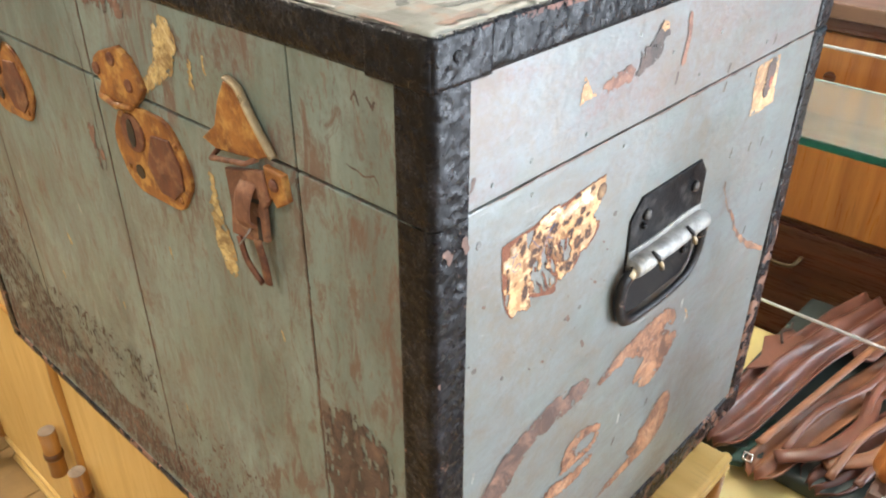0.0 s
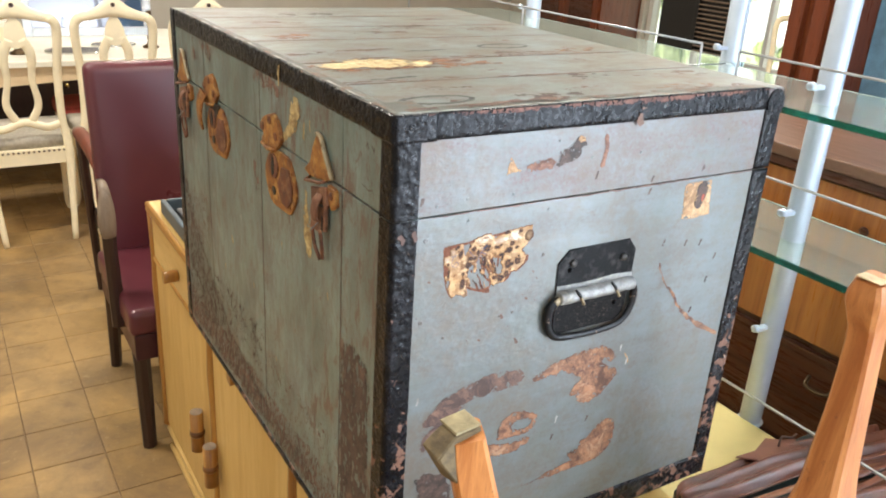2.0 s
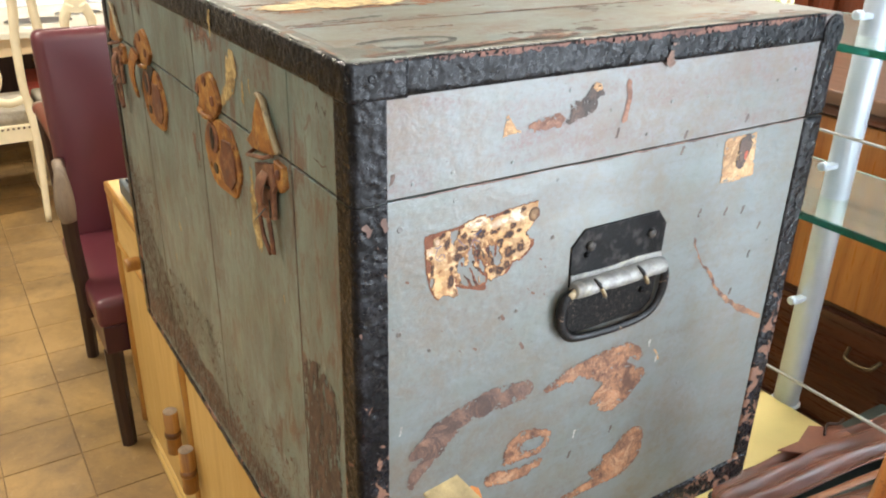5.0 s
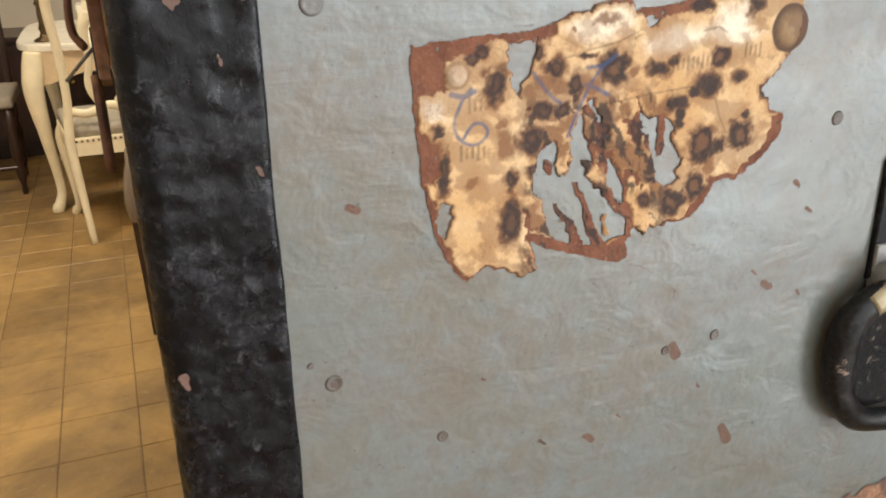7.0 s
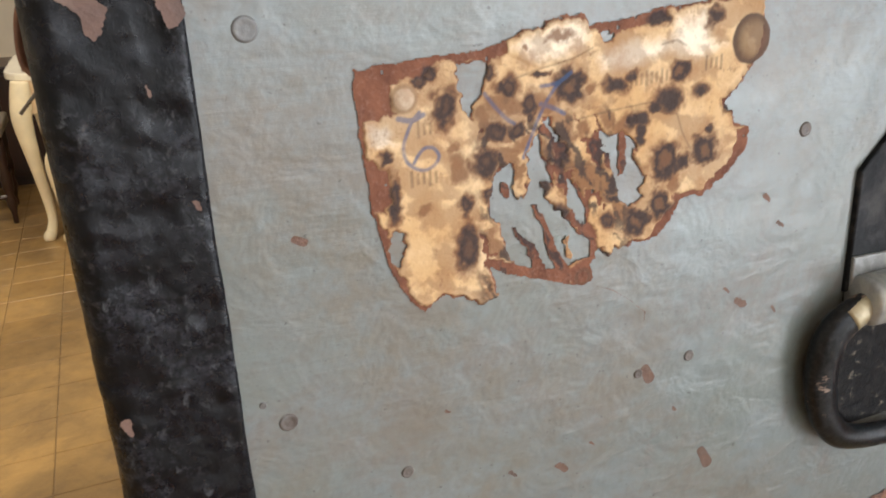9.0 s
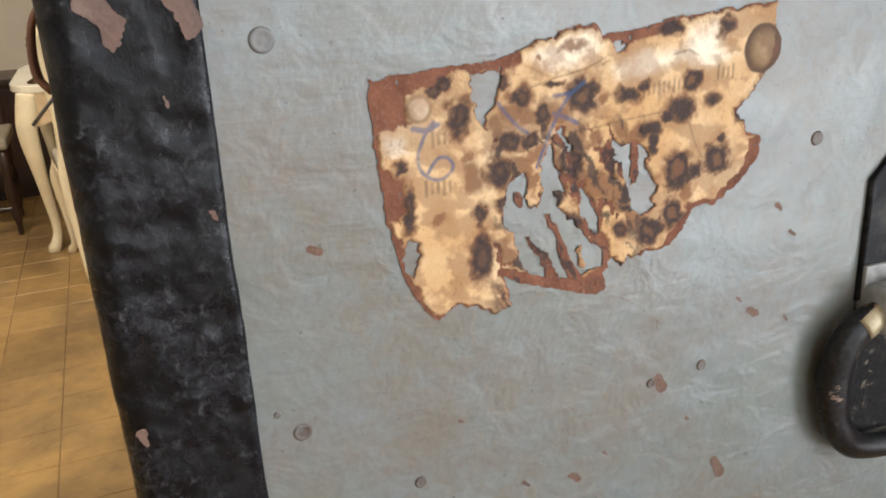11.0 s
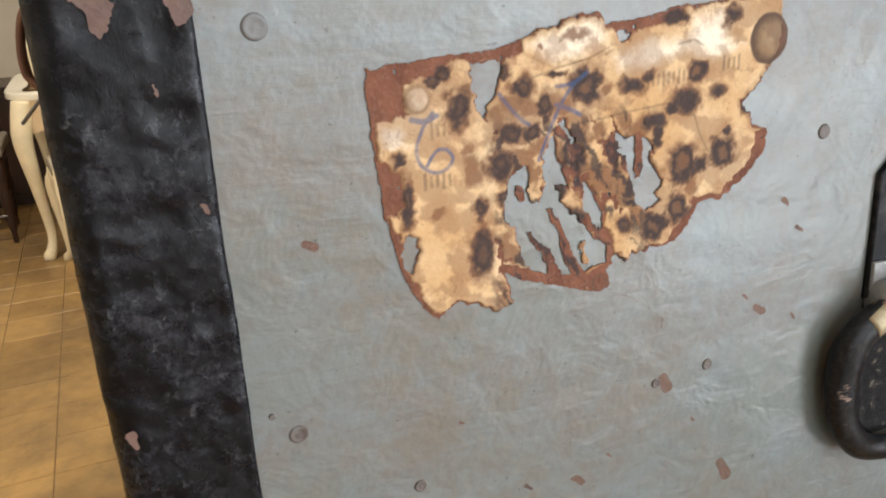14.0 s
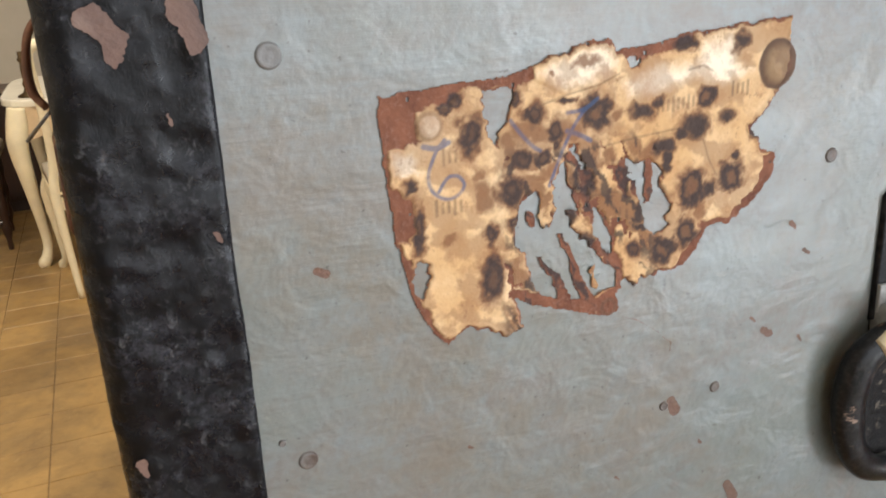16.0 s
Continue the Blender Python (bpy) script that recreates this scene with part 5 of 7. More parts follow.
remnant("stamp_print", [mm([(443, 1272), (439, 1253)], 10, 8)], REMNANT_DARK, 167, 0.2, step=0.6, tear=0.74, to_world=lambda u, v, w: on_end(u, v, w + 0.0006))
remnant("stamp_print", [mm([(445, 1262), (444, 1256)], 2.5, 2)], rust_look("faded_red_print", (0.45, 0.06, 0.03), (0.6, 0.12, 0.06), (0.4, 0.1, 0.05), 0.6, 0.0), 169, 0.1, step=0.5, tear=0.9,
        to_world=lambda u, v, w: on_end(u, v, w + 0.0012))
remnant("scratch", [mm([(390, 1176), (393, 1164), (406, 1145), (422, 1130), (436, 1111), (450, 1095), (481, 1074), (525, 1050)], 2.5, 1.2, 1.5, 3, 2.6, 3, 4, 3.5)], REMNANT, 173, 0.5, step=0.7, label="long curved orange scratch", tear=0.55)
remnant("scratch", [mm([(271, 1352), (273, 1337), (270, 1319)], 3.0, 2.6, 3.4)], REMNANT_RED, 179, 0.3, step=0.6)
remnant("scratch", [mm([(264, 1312), (262, 1304)], 1.5, 1.8)], REMNANT_DARK, 180, 0.3, step=0.6)
remnant("scratch", [mm([(355, 1058), (362, 1044)], 1.2, 2)], REMNANT_CREAM, 181, 0.3, step=0.6)
remnant("paint_chip", [mm([(171.5, 1121.5), (174.5, 1115.5)], 1.5, 2.0)], SMUDGE, 183, 0.1, step=0.14, label="small red-brown chip in the paint")
remnant("paint_chip", [mm([(148.5, 1157), (150, 1153.5)], 1.6, 1.9)], SMUDGE, 185, 0.15, step=0.14)
remnant("paint_chip", [mm([(50.5, 1214.5), (52.5, 1213.5)], 1.0, 1.1)], SMUDGE, 187, 0.12, step=0.14)
remnant("paint_chip", [mm([(316, 1368), (319, 1384)], 7, 3)], CHIP_TONE, 189, 0.3, step=0.7, to_world=lambda u, v, w: on_end(u, v, w + 0.0030))

remnant("bare_edge", [mm([(40, 1393), (120, 1391.5), (200, 1392.5), (290, 1390), (380, 1391), (470, 1392), (530, 1393)], 2.0, 4.0, 3.0, 4.6, 4.4, 3.2, 1.6)], RED_RUST, 331, 0.55, to_world=lambda u, v, w: on_end(u, min(v, 142.2), w + 0.0034), tear=0.75, label="torn edge showing brown wood")
CHIP = rust_look("pinkish_bare_primer", (0.085, 0.045, 0.034), (0.17, 0.095, 0.07), (0.21, 0.135, 0.105), 0.6, 0.0)


def on_strip(u, v, w):
    return on_end(u, v, w + 0.0026)


for q, (line, radii) in enumerate(((((14, 1271), (17, 1267), (16.5, 1264)), (2.6, 2.6, 1.8)), (((29.5, 1272), (31, 1268), (32, 1265)), (2.6, 2.2, 1.6)), (((8.5, 1180), (9.3, 1177)), (1.0, 0.8)),
                                   (((24, 1252), (25, 1250)), (0.5, 0.4)), (((30, 1228), (30.5, 1226)), (0.5, 0.4)))):
    remnant("paint_chip", [mm(line, *radii)], CHIP, 301 + 3 * q, 0.2, step=0.14, to_world=on_strip, fine=0.3)

remnant("crack", [mm([(131, 1187), (137, 1184.5), (142, 1180.5), (147, 1175.5), (146.5, 1171)], 0.15, 0.26, 0.18, 0.26, 0.12)], REMNANT_DULL, 341, 0.12, step=0.25, label="hairline crack in the paint")
for q, (x, z, r) in enumerate(((182, 1171, 1.6), (195, 1166, 0.8), (194, 1194, 1.0), (121, 1131, 1.5), (105, 1134, 1.0), (131, 1136, 0.7), (86, 1160, 0.6), (176, 1176, 0.9), (188, 1203, 1.2), (160, 1140, 0.7))):
    remnant("paint_chip", [mm([(x - r, z + 0.7 * r), (x + 0.8 * r, z - 0.8 * r)], 0.8 * r, 0.6 * r)], SMUDGE, 351 + 3 * q, 0.12, step=0.12, fine=0.35)

# flat dark spots imitating the shade in small dents
for q, (x, z) in enumerate([(390, 1206), (430, 1200), (457, 1197), (490, 1172), (482, 1140), (462, 1098), (352, 1293), (437, 1298), (247, 963), (303, 974), (38, 1303), (351, 1278), (193, 963)]):
    remnant("dent", [mm([(x - 1, z - 3), (x + 1, z + 3)], 1.6, 2.2)], REMNANT_DARK, 501 + 3 * q, 0.2, step=0.5, fine=0.3)
for q, (x, z) in enumerate([(345, 1068), (359, 1046), (46, 1071), (251, 988), (325, 1196)]):
    remnant("paint_chip", [mm([(x - 0.5, z - 4), (x + 0.5, z + 4)], 1.3, 1.8)], PALE_NICK, 561 + 3 * q, 0.2, step=0.5, fine=0.3)

# the carrying handle


def end_slab(outline, thick, bevel, off=0.0):
    return slab(outline, thick, lambda u, v, w: Vector((u, -off - w, v)), bevel)


handle = part("handle_plate", end_slab([(0.2230, 1.166), (0.3405, 1.166), (0.3420, 1.207), (0.330, 1.2215), (0.237, 1.2215), (0.2222, 1.206)], 0.0019, 0.0008), BLACK_IRON, trunk, "black iron back plate with cut corners")
part("lower_plate", end_slab([(0.224, 1.124), (0.233, 1.114), (0.322, 1.114), (0.335, 1.123), (0.3385, 1.1655), (0.2240, 1.1655)], 0.0022, 0.001), PITTED_IRON, handle)
for x, z, r in ((0.244, 1.204, 0.0050), (0.322, 1.200, 0.0050), (0.240, 1.196, 0.0030), (0.318, 1.140, 0.0035)):
    b = turned([(r, 0.0), (r * 0.93, 0.002), (r * 0.5, 0.0032), (0.0001, 0.0034)], (0, 0, 0), 12, "y")
    for p in b.verts:
        p.co = Vector((x + p.co.x, -0.0022 - p.co.y, z + p.co.z))
    bmesh.ops.reverse_faces(b, faces=b.faces[:])
    part("rivet", b, DULL_IRON if r > 0.004 else BLACK_IRON, handle, "", True)
b = turned([(0.0068, 0.2238), (0.0082, 0.2250), (0.0085, 0.2400), (0.0081, 0.2560), (0.0085, 0.2800), (0.0082, 0.3060), (0.0085, 0.3250), (0.0082, 0.3378), (0.0068, 0.3390)], (0, -0.0072, 1.1650), 20, "x")
for p in b.verts:
    p.co += Vector((0, 0.0007, 0.0005)) * noise.noise(p.co * 130)
part("rolled_lip", b, WORN_LIP, handle, "rubbed pale lip rolled round the bail", True)
part("lip_fold", end_slab([(0.2236, 1.1690), (0.3398, 1.1690), (0.3402, 1.1772), (0.3080, 1.1790), (0.2700, 1.1766), (0.2232, 1.1784)], 0.0012, 0.0005, 0.0019), WORN_LIP, handle)
for x in (0.2490, 0.3040):
    part("pin_slot", tube([(x - 0.0048, -0.0118, 1.1745), (x - 0.0010, -0.0158, 1.1690), (x + 0.0010, -0.0163, 1.1655)], [0.0012, 0.0021, 0.0016], sides=8), BLACK, handle, "dark slot", True)
    part("pin", tube([(x + 0.0004, -0.0160, 1.1665), (x + 0.0040, -0.0172, 1.1600), (x + 0.0062, -0.0165, 1.1560), (x + 0.0066, -0.0160, 1.1552)], [0.0014, 0.0020, 0.0022, 0.0012], sides=10), PALE_EDGE, handle, "pale bent pin", True)
ring = smooth_line([(0.2290, -0.0078, 1.1625, 0.0050), (0.2220, -0.0074, 1.1618, 0.0056), (0.2145, -0.0062, 1.1545, 0.0062), (0.2130, -0.0056, 1.1390, 0.0060), (0.2180, -0.0062, 1.1220, 0.0051),
                    (0.2330, -0.0062, 1.1120, 0.0046), (0.2760, -0.0062, 1.1080, 0.0043), (0.3160, -0.0062, 1.1095, 0.0044), (0.3340, -0.0062, 1.1170, 0.0047),
                    (0.3430, -0.0062, 1.1320, 0.0051), (0.3445, -0.0065, 1.1500, 0.0052), (0.3415, -0.0070, 1.1590, 0.0052), (0.3350, -0.0075, 1.1640, 0.0052)], 8)
b = tube([tuple(p[:3]) for p in ring], [p[3] for p in ring], [p[3] * 0.72 for p in ring], 14, up=(0, 1, 0))
bail = part("bail", b, CHIPPED_IRON, handle, "black iron bail hanging down", True)
# worn top of the bail, its highlight put into the pale colour
hook = ring[2:12]
b = tube([(p[0], p[1] - 0.0003, p[2] + 0.0003) for p in hook], [p[3] * 0.90 for p in hook], [p[3] * 0.75 for p in hook], 14, up=(0, 1, 0))
part("rubbed_hook", b, PALE_EDGE, bail, "rubbed brassy top of the bail with its highlight painted in", True)


# locks, hasps and marks on the front
def on_front(u, v, w):
    return np.array((FRONT - w, u / 1000, v / 1000))


def front_slab(outline, thick, bevel, off=0.0):
    return slab(outline, thick, lambda u, v, w: Vector((FRONT - off - w, u, v)), bevel)


def oval(cy, cz, ry, rz, tip=0.0, n=26, lean=0.0):
    out = []
    for q in range(n):
        a = 2 * math.pi * q / n
        c, s = math.cos(a), math.sin(a)
        out.append((cy + ry * c * (1 - tip * max(0, -s)) + lean * rz * s, cz + rz * s))
    return out


def from_seam(cy, points):
    """Places on the front in metres from millimetres beside cy and above the lid joint."""
    return [(cy + a / 1000, SEAM + c / 1000) for a, c in points]


def lock(cy, open_hasp):
    shield = [(41, -19), (13, -9.5), (-11, -8.5), (-30, -10), (-43, -22), (-52, -37), (-54, -54), (-45, -69), (-32, -82), (-6, -84), (25, -85), (44, -75), (52, -59), (55, -41)]
    shield = [tuple(p) for p in smooth_line(shield + shield[:1], 3)][:-1]
    plate_ob = part("lock_plate", front_slab(from_seam(cy, shield), 0.003, 0.0012), RUST_BRASS, trunk, "shield-shaped rusted brass lock plate")
    part("lock_cover", front_slab(from_seam(cy, [(-8, -26), (-33, -23), (-44, -42), (-44, -60), (-28, -74), (-8, -74), (6, -55)]), 0.0016, 0.0007, 0.003), DARK_RUST, plate_ob, "dark red rusted lock cover")
    part("lock_rim", front_slab(oval(cy + 0.021, SEAM - 0.032, 0.017, 0.016), 0.0020, 0.001, 0.003), DARK_RUST, plate_ob)
    part("keyhole", front_slab(oval(cy + 0.021, SEAM - 0.032, 0.0055, 0.012), 0.0006, 0, 0.0050), BLACK, plate_ob)
    part("keyhole", front_slab(oval(cy + 0.022, SEAM - 0.066, 0.0065, 0.006), 0.0006, 0, 0.0030), BLACK, plate_ob)
    for dy, dz in ((-36, -72), (38, -66), (-40, -26), (30, -18)):
        part("rivet", turned([(0.0028, 0.0), (0.0024, -0.0010), (0.0002, -0.0014)], (FRONT - 0.0029, cy + dy / 1000, SEAM + dz / 1000), 10, "x"), RUST_BRASS, plate_ob, "", True)
    leaf = [(51, 27), (21, 37), (6, 31), (-4, 19), (-10, 10), (-1, 0), (11, -9), (37, -11), (65, -10), (56, 2), (67, 10), (61, 21)]
    hasp = part("hasp", front_slab(from_seam(cy, leaf), 0.0045, 0.0016), RUST_BRASS, trunk, "rusted hasp plate on the lid")
    part("hasp_lip", tube([(FRONT - 0.005, cy + 0.058, SEAM - 0.010), (FRONT - 0.0066, cy + 0.034, SEAM - 0.012), (FRONT - 0.005, cy + 0.012, SEAM - 0.009)], 0.0028, sides=8), RUST_BRASS, hasp, "bent lower lip of the hasp", True)
    for dy, dz in ((58, 12), (31, 25), (10, 9)):
        part("rivet", turned([(0.0055, 0.0), (0.0050, -0.0014), (0.0030, -0.0004), (0.0002, -0.0006)], (FRONT - 0.0044, cy + dy / 1000, SEAM + dz / 1000), 12, "x"), DARK_RUST, hasp, "", True)
    if open_hasp:
        pts = smooth_line([(-0.002, cy + 0.052, SEAM + 0.004), (-0.007, cy + 0.056, SEAM - 0.012), (-0.006, cy + 0.066, SEAM - 0.034), (-0.001, cy + 0.076, SEAM - 0.056)], 5)
        part("strap", tube([tuple(p) for p in pts], [0.015 - 0.004 * q / len(pts) for q in range(len(pts))], 0.0022, 10, 4, up=(1, 0, 0)), RUST_BRASS, hasp, "bent rusted strap standing off the trunk")
        # black slab painting the shade of the gap below the strap
        part("lock_gap", front_slab(from_seam(cy, [(22, -6), (-20, -4), (8, -32), (38, -30)]), 0.0008, 0, 0.0032), BLACK, plate_ob)


lock(0.297, False)
lock(0.563, True)


def draw_bolt(cy):
    leaf = [(9, 42), (-7, 44), (-16, 31), (-26, 18), (-37, 5), (-21, -3), (3, -7), (28, -10), (44, -6), (26, 8), (19, 26)]
    top = part("draw_bolt", front_slab(from_seam(cy, leaf), 0.0034, 0.0012), RUST_BRASS, trunk, "rusted draw bolt hanging from the lid")
    edge = smooth_line([(FRONT - 0.004, y, z) for y, z in from_seam(cy, [(3, 47), (-9, 43), (-18, 30), (-28, 17), (-39, 4)])], 5)
    # the bent edge's reflection is put into its pale colour
    part("bent_edge", tube([tuple(p) for p in edge], 0.0018, 0.0032, 8, up=(1, 0, 0)), PALE_EDGE, top, "bent-up edge, pale to imitate its reflection", True)
    part("staple", tube([(FRONT - 0.001, cy + 0.030, SEAM - 0.012), (FRONT - 0.009, cy + 0.026, SEAM - 0.014), (FRONT - 0.009, cy - 0.014, SEAM - 0.006), (FRONT - 0.001, cy - 0.018, SEAM - 0.004)], 0.0020, sides=8), RUST_IRON, top, "", True)
    sy = cy - 0.012
    strap = part("strap", front_slab(from_seam(sy, [(27, -19), (-16, -8), (-20, -28), (-14, -36), (-13, -62), (8, -68), (29, -70), (25, -45)]), 0.0042, 0.0014, 0.0030), RUST_IRON, top, "rusted iron strap standing off the trunk")
    part("slot", front_slab(from_seam(sy, [(8, -33), (-10, -30), (-10, -33), (8, -36)]), 0.0006, 0, 0.0073), BLACK, strap)
    part("slot", front_slab(from_seam(sy, [(-6, -44), (-9, -44), (-9, -62), (-5, -64)]), 0.0006, 0, 0.0073), BLACK, strap)
    for line, wide in (([(18, -68), (11, -86), (-4, -98)], 0.0030), ([(-4, -62), (-9, -80), (-11, -95)], 0.0042)):
        pts = smooth_line([(FRONT - 0.0085, *p) for p in from_seam(sy, line)], 5)
        part("prong", tube([tuple(p) for p in pts], wide, 0.0018, 8, 3, up=(1, 0, 0)), DARK_RUST, top, "", True)
    pts = smooth_line([(-0.001, sy, SEAM - 0.020), (-0.0062, sy, SEAM - 0.027), (-0.0085, sy + 0.001, SEAM - 0.038), (-0.0082, sy + 0.001, SEAM - 0.047), (-0.0050, sy, SEAM - 0.052)], 5)
    part("curled_tab", tube([tuple(p) for p in pts], 0.0085, 0.0014, 10, 4, up=(1, 0, 0)), RUST_IRON, top, "curled tab standing off the strap", True)
    part("wire_end", tube([(-0.002, sy, SEAM - 0.052), (-0.007, sy, SEAM - 0.057), (-0.0135, sy + 0.002, SEAM - 0.064)], 0.0007, sides=8), BARE_IRON, top, "thin bent wire end", True)
    part("bracket", front_slab(from_seam(cy, [(-27, -5), (-47, -6), (-50, -24), (-38, -32), (-30, -24)]), 0.0050, 0.0016), RUST_BRASS, top, "rusted bracket beside the strap")
    part("rivet", turned([(0.0048, 0.0), (0.0040, -0.0018), (0.0002, -0.0024)], (FRONT - 0.0049, cy - 0.038, SEAM - 0.015), 10, "x"), DARK_RUST, top, "", True)


draw_bolt(0.172)
draw_bolt(0.748)
remnant("paint_mark", [[(294, 1386, 2.5), (296, 1376, 4), (297, 1362, 2)]], YELLOW_MARK, 201, 0.3, to_world=lambda u, v, w: on_front(u, v, w + 0.003), label="flake of yellow paint")
remnant("paint_mark", [[(250, 1343, 15), (258, 1325, 13), (270, 1312, 8), (290, 1298, 6)], [(222, 1330, 3), (223, 1314, 3.5)]], YELLOW_MARK, 203, 0.4, tear=0.72, step=0.7, to_world=on_front, label="flaked yellow paint mark")
remnant("paint_mark", [[(216, 1250, 4), (217, 1220, 7), (212, 1198, 12), (208, 1178, 10)]], YELLOW_MARK, 207, 0.5, tear=0.7, step=0.7, to_world=on_front, label="flaked yellow paint mark")
remnant("scribble", [[(60, 1347, 1.2), (56, 1352, 1.2), (53, 1346, 1.2)]], REMNANT_DARK, 205, 0.2, step=0.7, to_world=on_front, label="small dark pen scribble")
remnant("scribble", [[(47, 1351, 1.2), (43, 1346, 1.4), (41, 1350, 1.2)]], REMNANT_DARK, 206, 0.2, step=0.7, to_world=on_front)
remnant("scribble", [[(66, 1307, 0.9), (52, 1303, 1.2), (44, 1306, 0.9), (40, 1302, 0.9)]], REMNANT_DARK, 208, 0.2, step=0.7, to_world=on_front)
remnant("paint_mark", [[(519, 1084, 2), (515, 1074, 3)]], YELLOW_MARK, 211, 0.3, to_world=on_front)
remnant("paint_mark", [[(205, 1338, 2), (205, 1328, 2)]], YELLOW_MARK, 213, 0.3, to_world=on_front)
UPRIGHT = (0.32, 0.08)
DRIPS = (0.42, 0.12)
remnant("rust_patch", [], REMNANT_DARK, 217, 1.0, poly=[(112, 1100), (75, 1112), (38, 1095), (34, 960), (40, 830), (108, 820), (114, 960)], to_world=on_front, step=1.3, tear=0.60, streak=UPRIGHT, label="dark brown worn patch")
remnant("rust_patch", [[(395, 1355, 8), (350, 1360, 14), (310, 1352, 9)]], REMNANT_DULL, 219, 0.8, to_world=on_front, step=1.2, tear=0.52, streak=UPRIGHT, kind="stuff")
remnant("rust_patch", [[(640, 1360, 10), (600, 1350, 14), (580, 1340, 7)]], REMNANT_DULL, 223, 0.8, to_world=on_front, step=1.2, tear=0.50, streak=UPRIGHT, kind="stuff")
remnant("rust_patch", [[(400, 1230, 9), (395, 1205, 11)]], REMNANT_DULL, 227, 0.8, to_world=on_front, step=1.2, tear=0.55, streak=UPRIGHT, kind="stuff")
remnant("rust_patch", [[(690, 1360, 8), (680, 1335, 12)]], REMNANT_DULL, 228, 0.8, to_world=on_front, step=1.2, tear=0.50, streak=UPRIGHT, kind="stuff")
remnant("rust_patch", [], REMNANT_DARK, 229, 1.2, poly=[(800, 1140), (720, 1030), (560, 910), (420, 870), (200, 850), (120, 830), (120, 817), (790, 817)], to_world=on_front, step=1.0, tear=0.455, fine=0.05, streak=DRIPS, label="dark brown worn specks near the base", kind="stuff")
for q, (y0, y1, z0, z1, tear, tone) in enumerate(((120, 800, 825, 890, 0.46, REMNANT_DULL), (640, 802, 990, 1110, 0.38, REMNANT_DULL), (380, 640, 900, 990, 0.36, REMNANT_DARK), (120, 370, 890, 960, 0.34, REMNANT_DULL))):
    remnant("rust_patch", [], tone, 601 + 11 * q, 1.4, poly=[(y0, z0), (y1, z0), (y1, z1), (y0, z1)], to_world=on_front, step=1.0, tear=tear, fine=0.05, streak=(0.55, 0.16), kind="stuff")
for q, (y, z) in enumerate(((470, 1130), (330, 960), (255, 985), (300, 1150), (700, 1180), (560, 1015), (180, 930), (420, 1040), (610, 1120), (150, 1140))):
    remnant("paint_mark", [[(y, z - 4, 1.2), (y + 2, z + 4, 2.0)]], YELLOW_MARK if q % 2 else PALE_NICK, 701 + 5 * q, 0.3, to_world=on_front, step=0.7)
for q, (y, z0, z1) in enumerate(((376, 830, 1280), (115, 830, 1280), (633, 840, 1280), (376, 1292, 1362), (633, 1292, 1362))):
    remnant("plank_gap", [[(y + 0.6, z1, 1.2), (y - 0.8, (z0 + z1) / 2, 2.0), (y + 0.4, z0, 1.4)]], REMNANT_DARK, 751 + 5 * q, 0.3, to_world=on_front, step=0.8, tear=0.75)
remnant("paint_mark", [[(398, 1345, 1.0), (390, 1280, 1.2), (388, 1200, 0.8)]], REMNANT_DARK, 234, 0.3, to_world=on_front, step=0.8, tear=0.6)


def on_top(u, v, w):
    return np.array((u / 1000, v / 1000, LID + w))


for q, v in enumerate((143, 272, 445, 570, 690)):
    remnant("rust_patch", [[(18, v + 1, 2.6), (160, v - 1.5, 1.8), (300, v + 1, 2.8), (430, v, 1.8), (545, v + 1, 2.4)]], RED_RUST, 271 + 3 * q, 0.5, to_world=on_top, step=1.2, tear=0.58, streak=(0.03, 0.16), kind="stuff")
for q, (u, v, long, r) in enumerate(((120, 100, 60, 9), (300, 60, 80, 10), (430, 110, 50, 8), (260, 180, 70, 12), (60, 205, 40, 9), (440, 230, 60, 10), (150, 350, 90, 12), (380, 400, 70, 10), (250, 500, 90, 12), (120, 620, 80, 12), (420, 640, 60, 10))):
    remnant("rust_patch", [[(u - long / 2, v, r * 0.6), (u, v + 3, r), (u + long / 2, v - 2, r * 0.5)]], RED_RUST if q % 2 else REMNANT_DULL, 401 + 5 * q, 1.2, to_world=on_top, step=1.4, tear=0.47, streak=(0.035, 0.14), kind="stuff")
remnant("rust_patch", [[(20, 238, 20), (100, 248, 40), (190, 240, 30), (265, 232, 14)]], REMNANT, 229, 2.2, to_world=on_top, step=1.2, tear=0.50, streak=(0.05, 0.12), kind="stuff")
remnant("label_remnant", [[(45, 243, 16), (105, 252, 32), (165, 243, 22)]], REMNANT_STRAW, 233, 1.3, to_world=lambda u, v, w: on_top(u, v, w + 0.0006), step=1.0, tear=0.60, streak=(0.07, 0.14), label="torn straw-coloured label on the lid")
for q, (u, v, wide, r) in enumerate(((60, 40, 70, 22), (220, 36, 90, 20), (400, 34, 110, 22), (505, 110, 30, 26), (330, 120, 60, 20), (470, 300, 50, 26), (60, 330, 50, 24), (300, 560, 90, 26), (80, 480, 60, 28), (440, 520, 60, 24), (200, 720, 110, 26))):
    remnant("rust_patch", [[(u - wide / 2, v - 4, r * 0.6), (u, v, r), (u + wide / 2, v + 5, r * 0.7)]], (REMNANT_DULL, REMNANT_DARK, REMNANT)[q % 3], 911 + 7 * q, 2.4, to_world=on_top, step=1.5, tear=0.41, streak=(0.06, 0.16), kind="stuff")
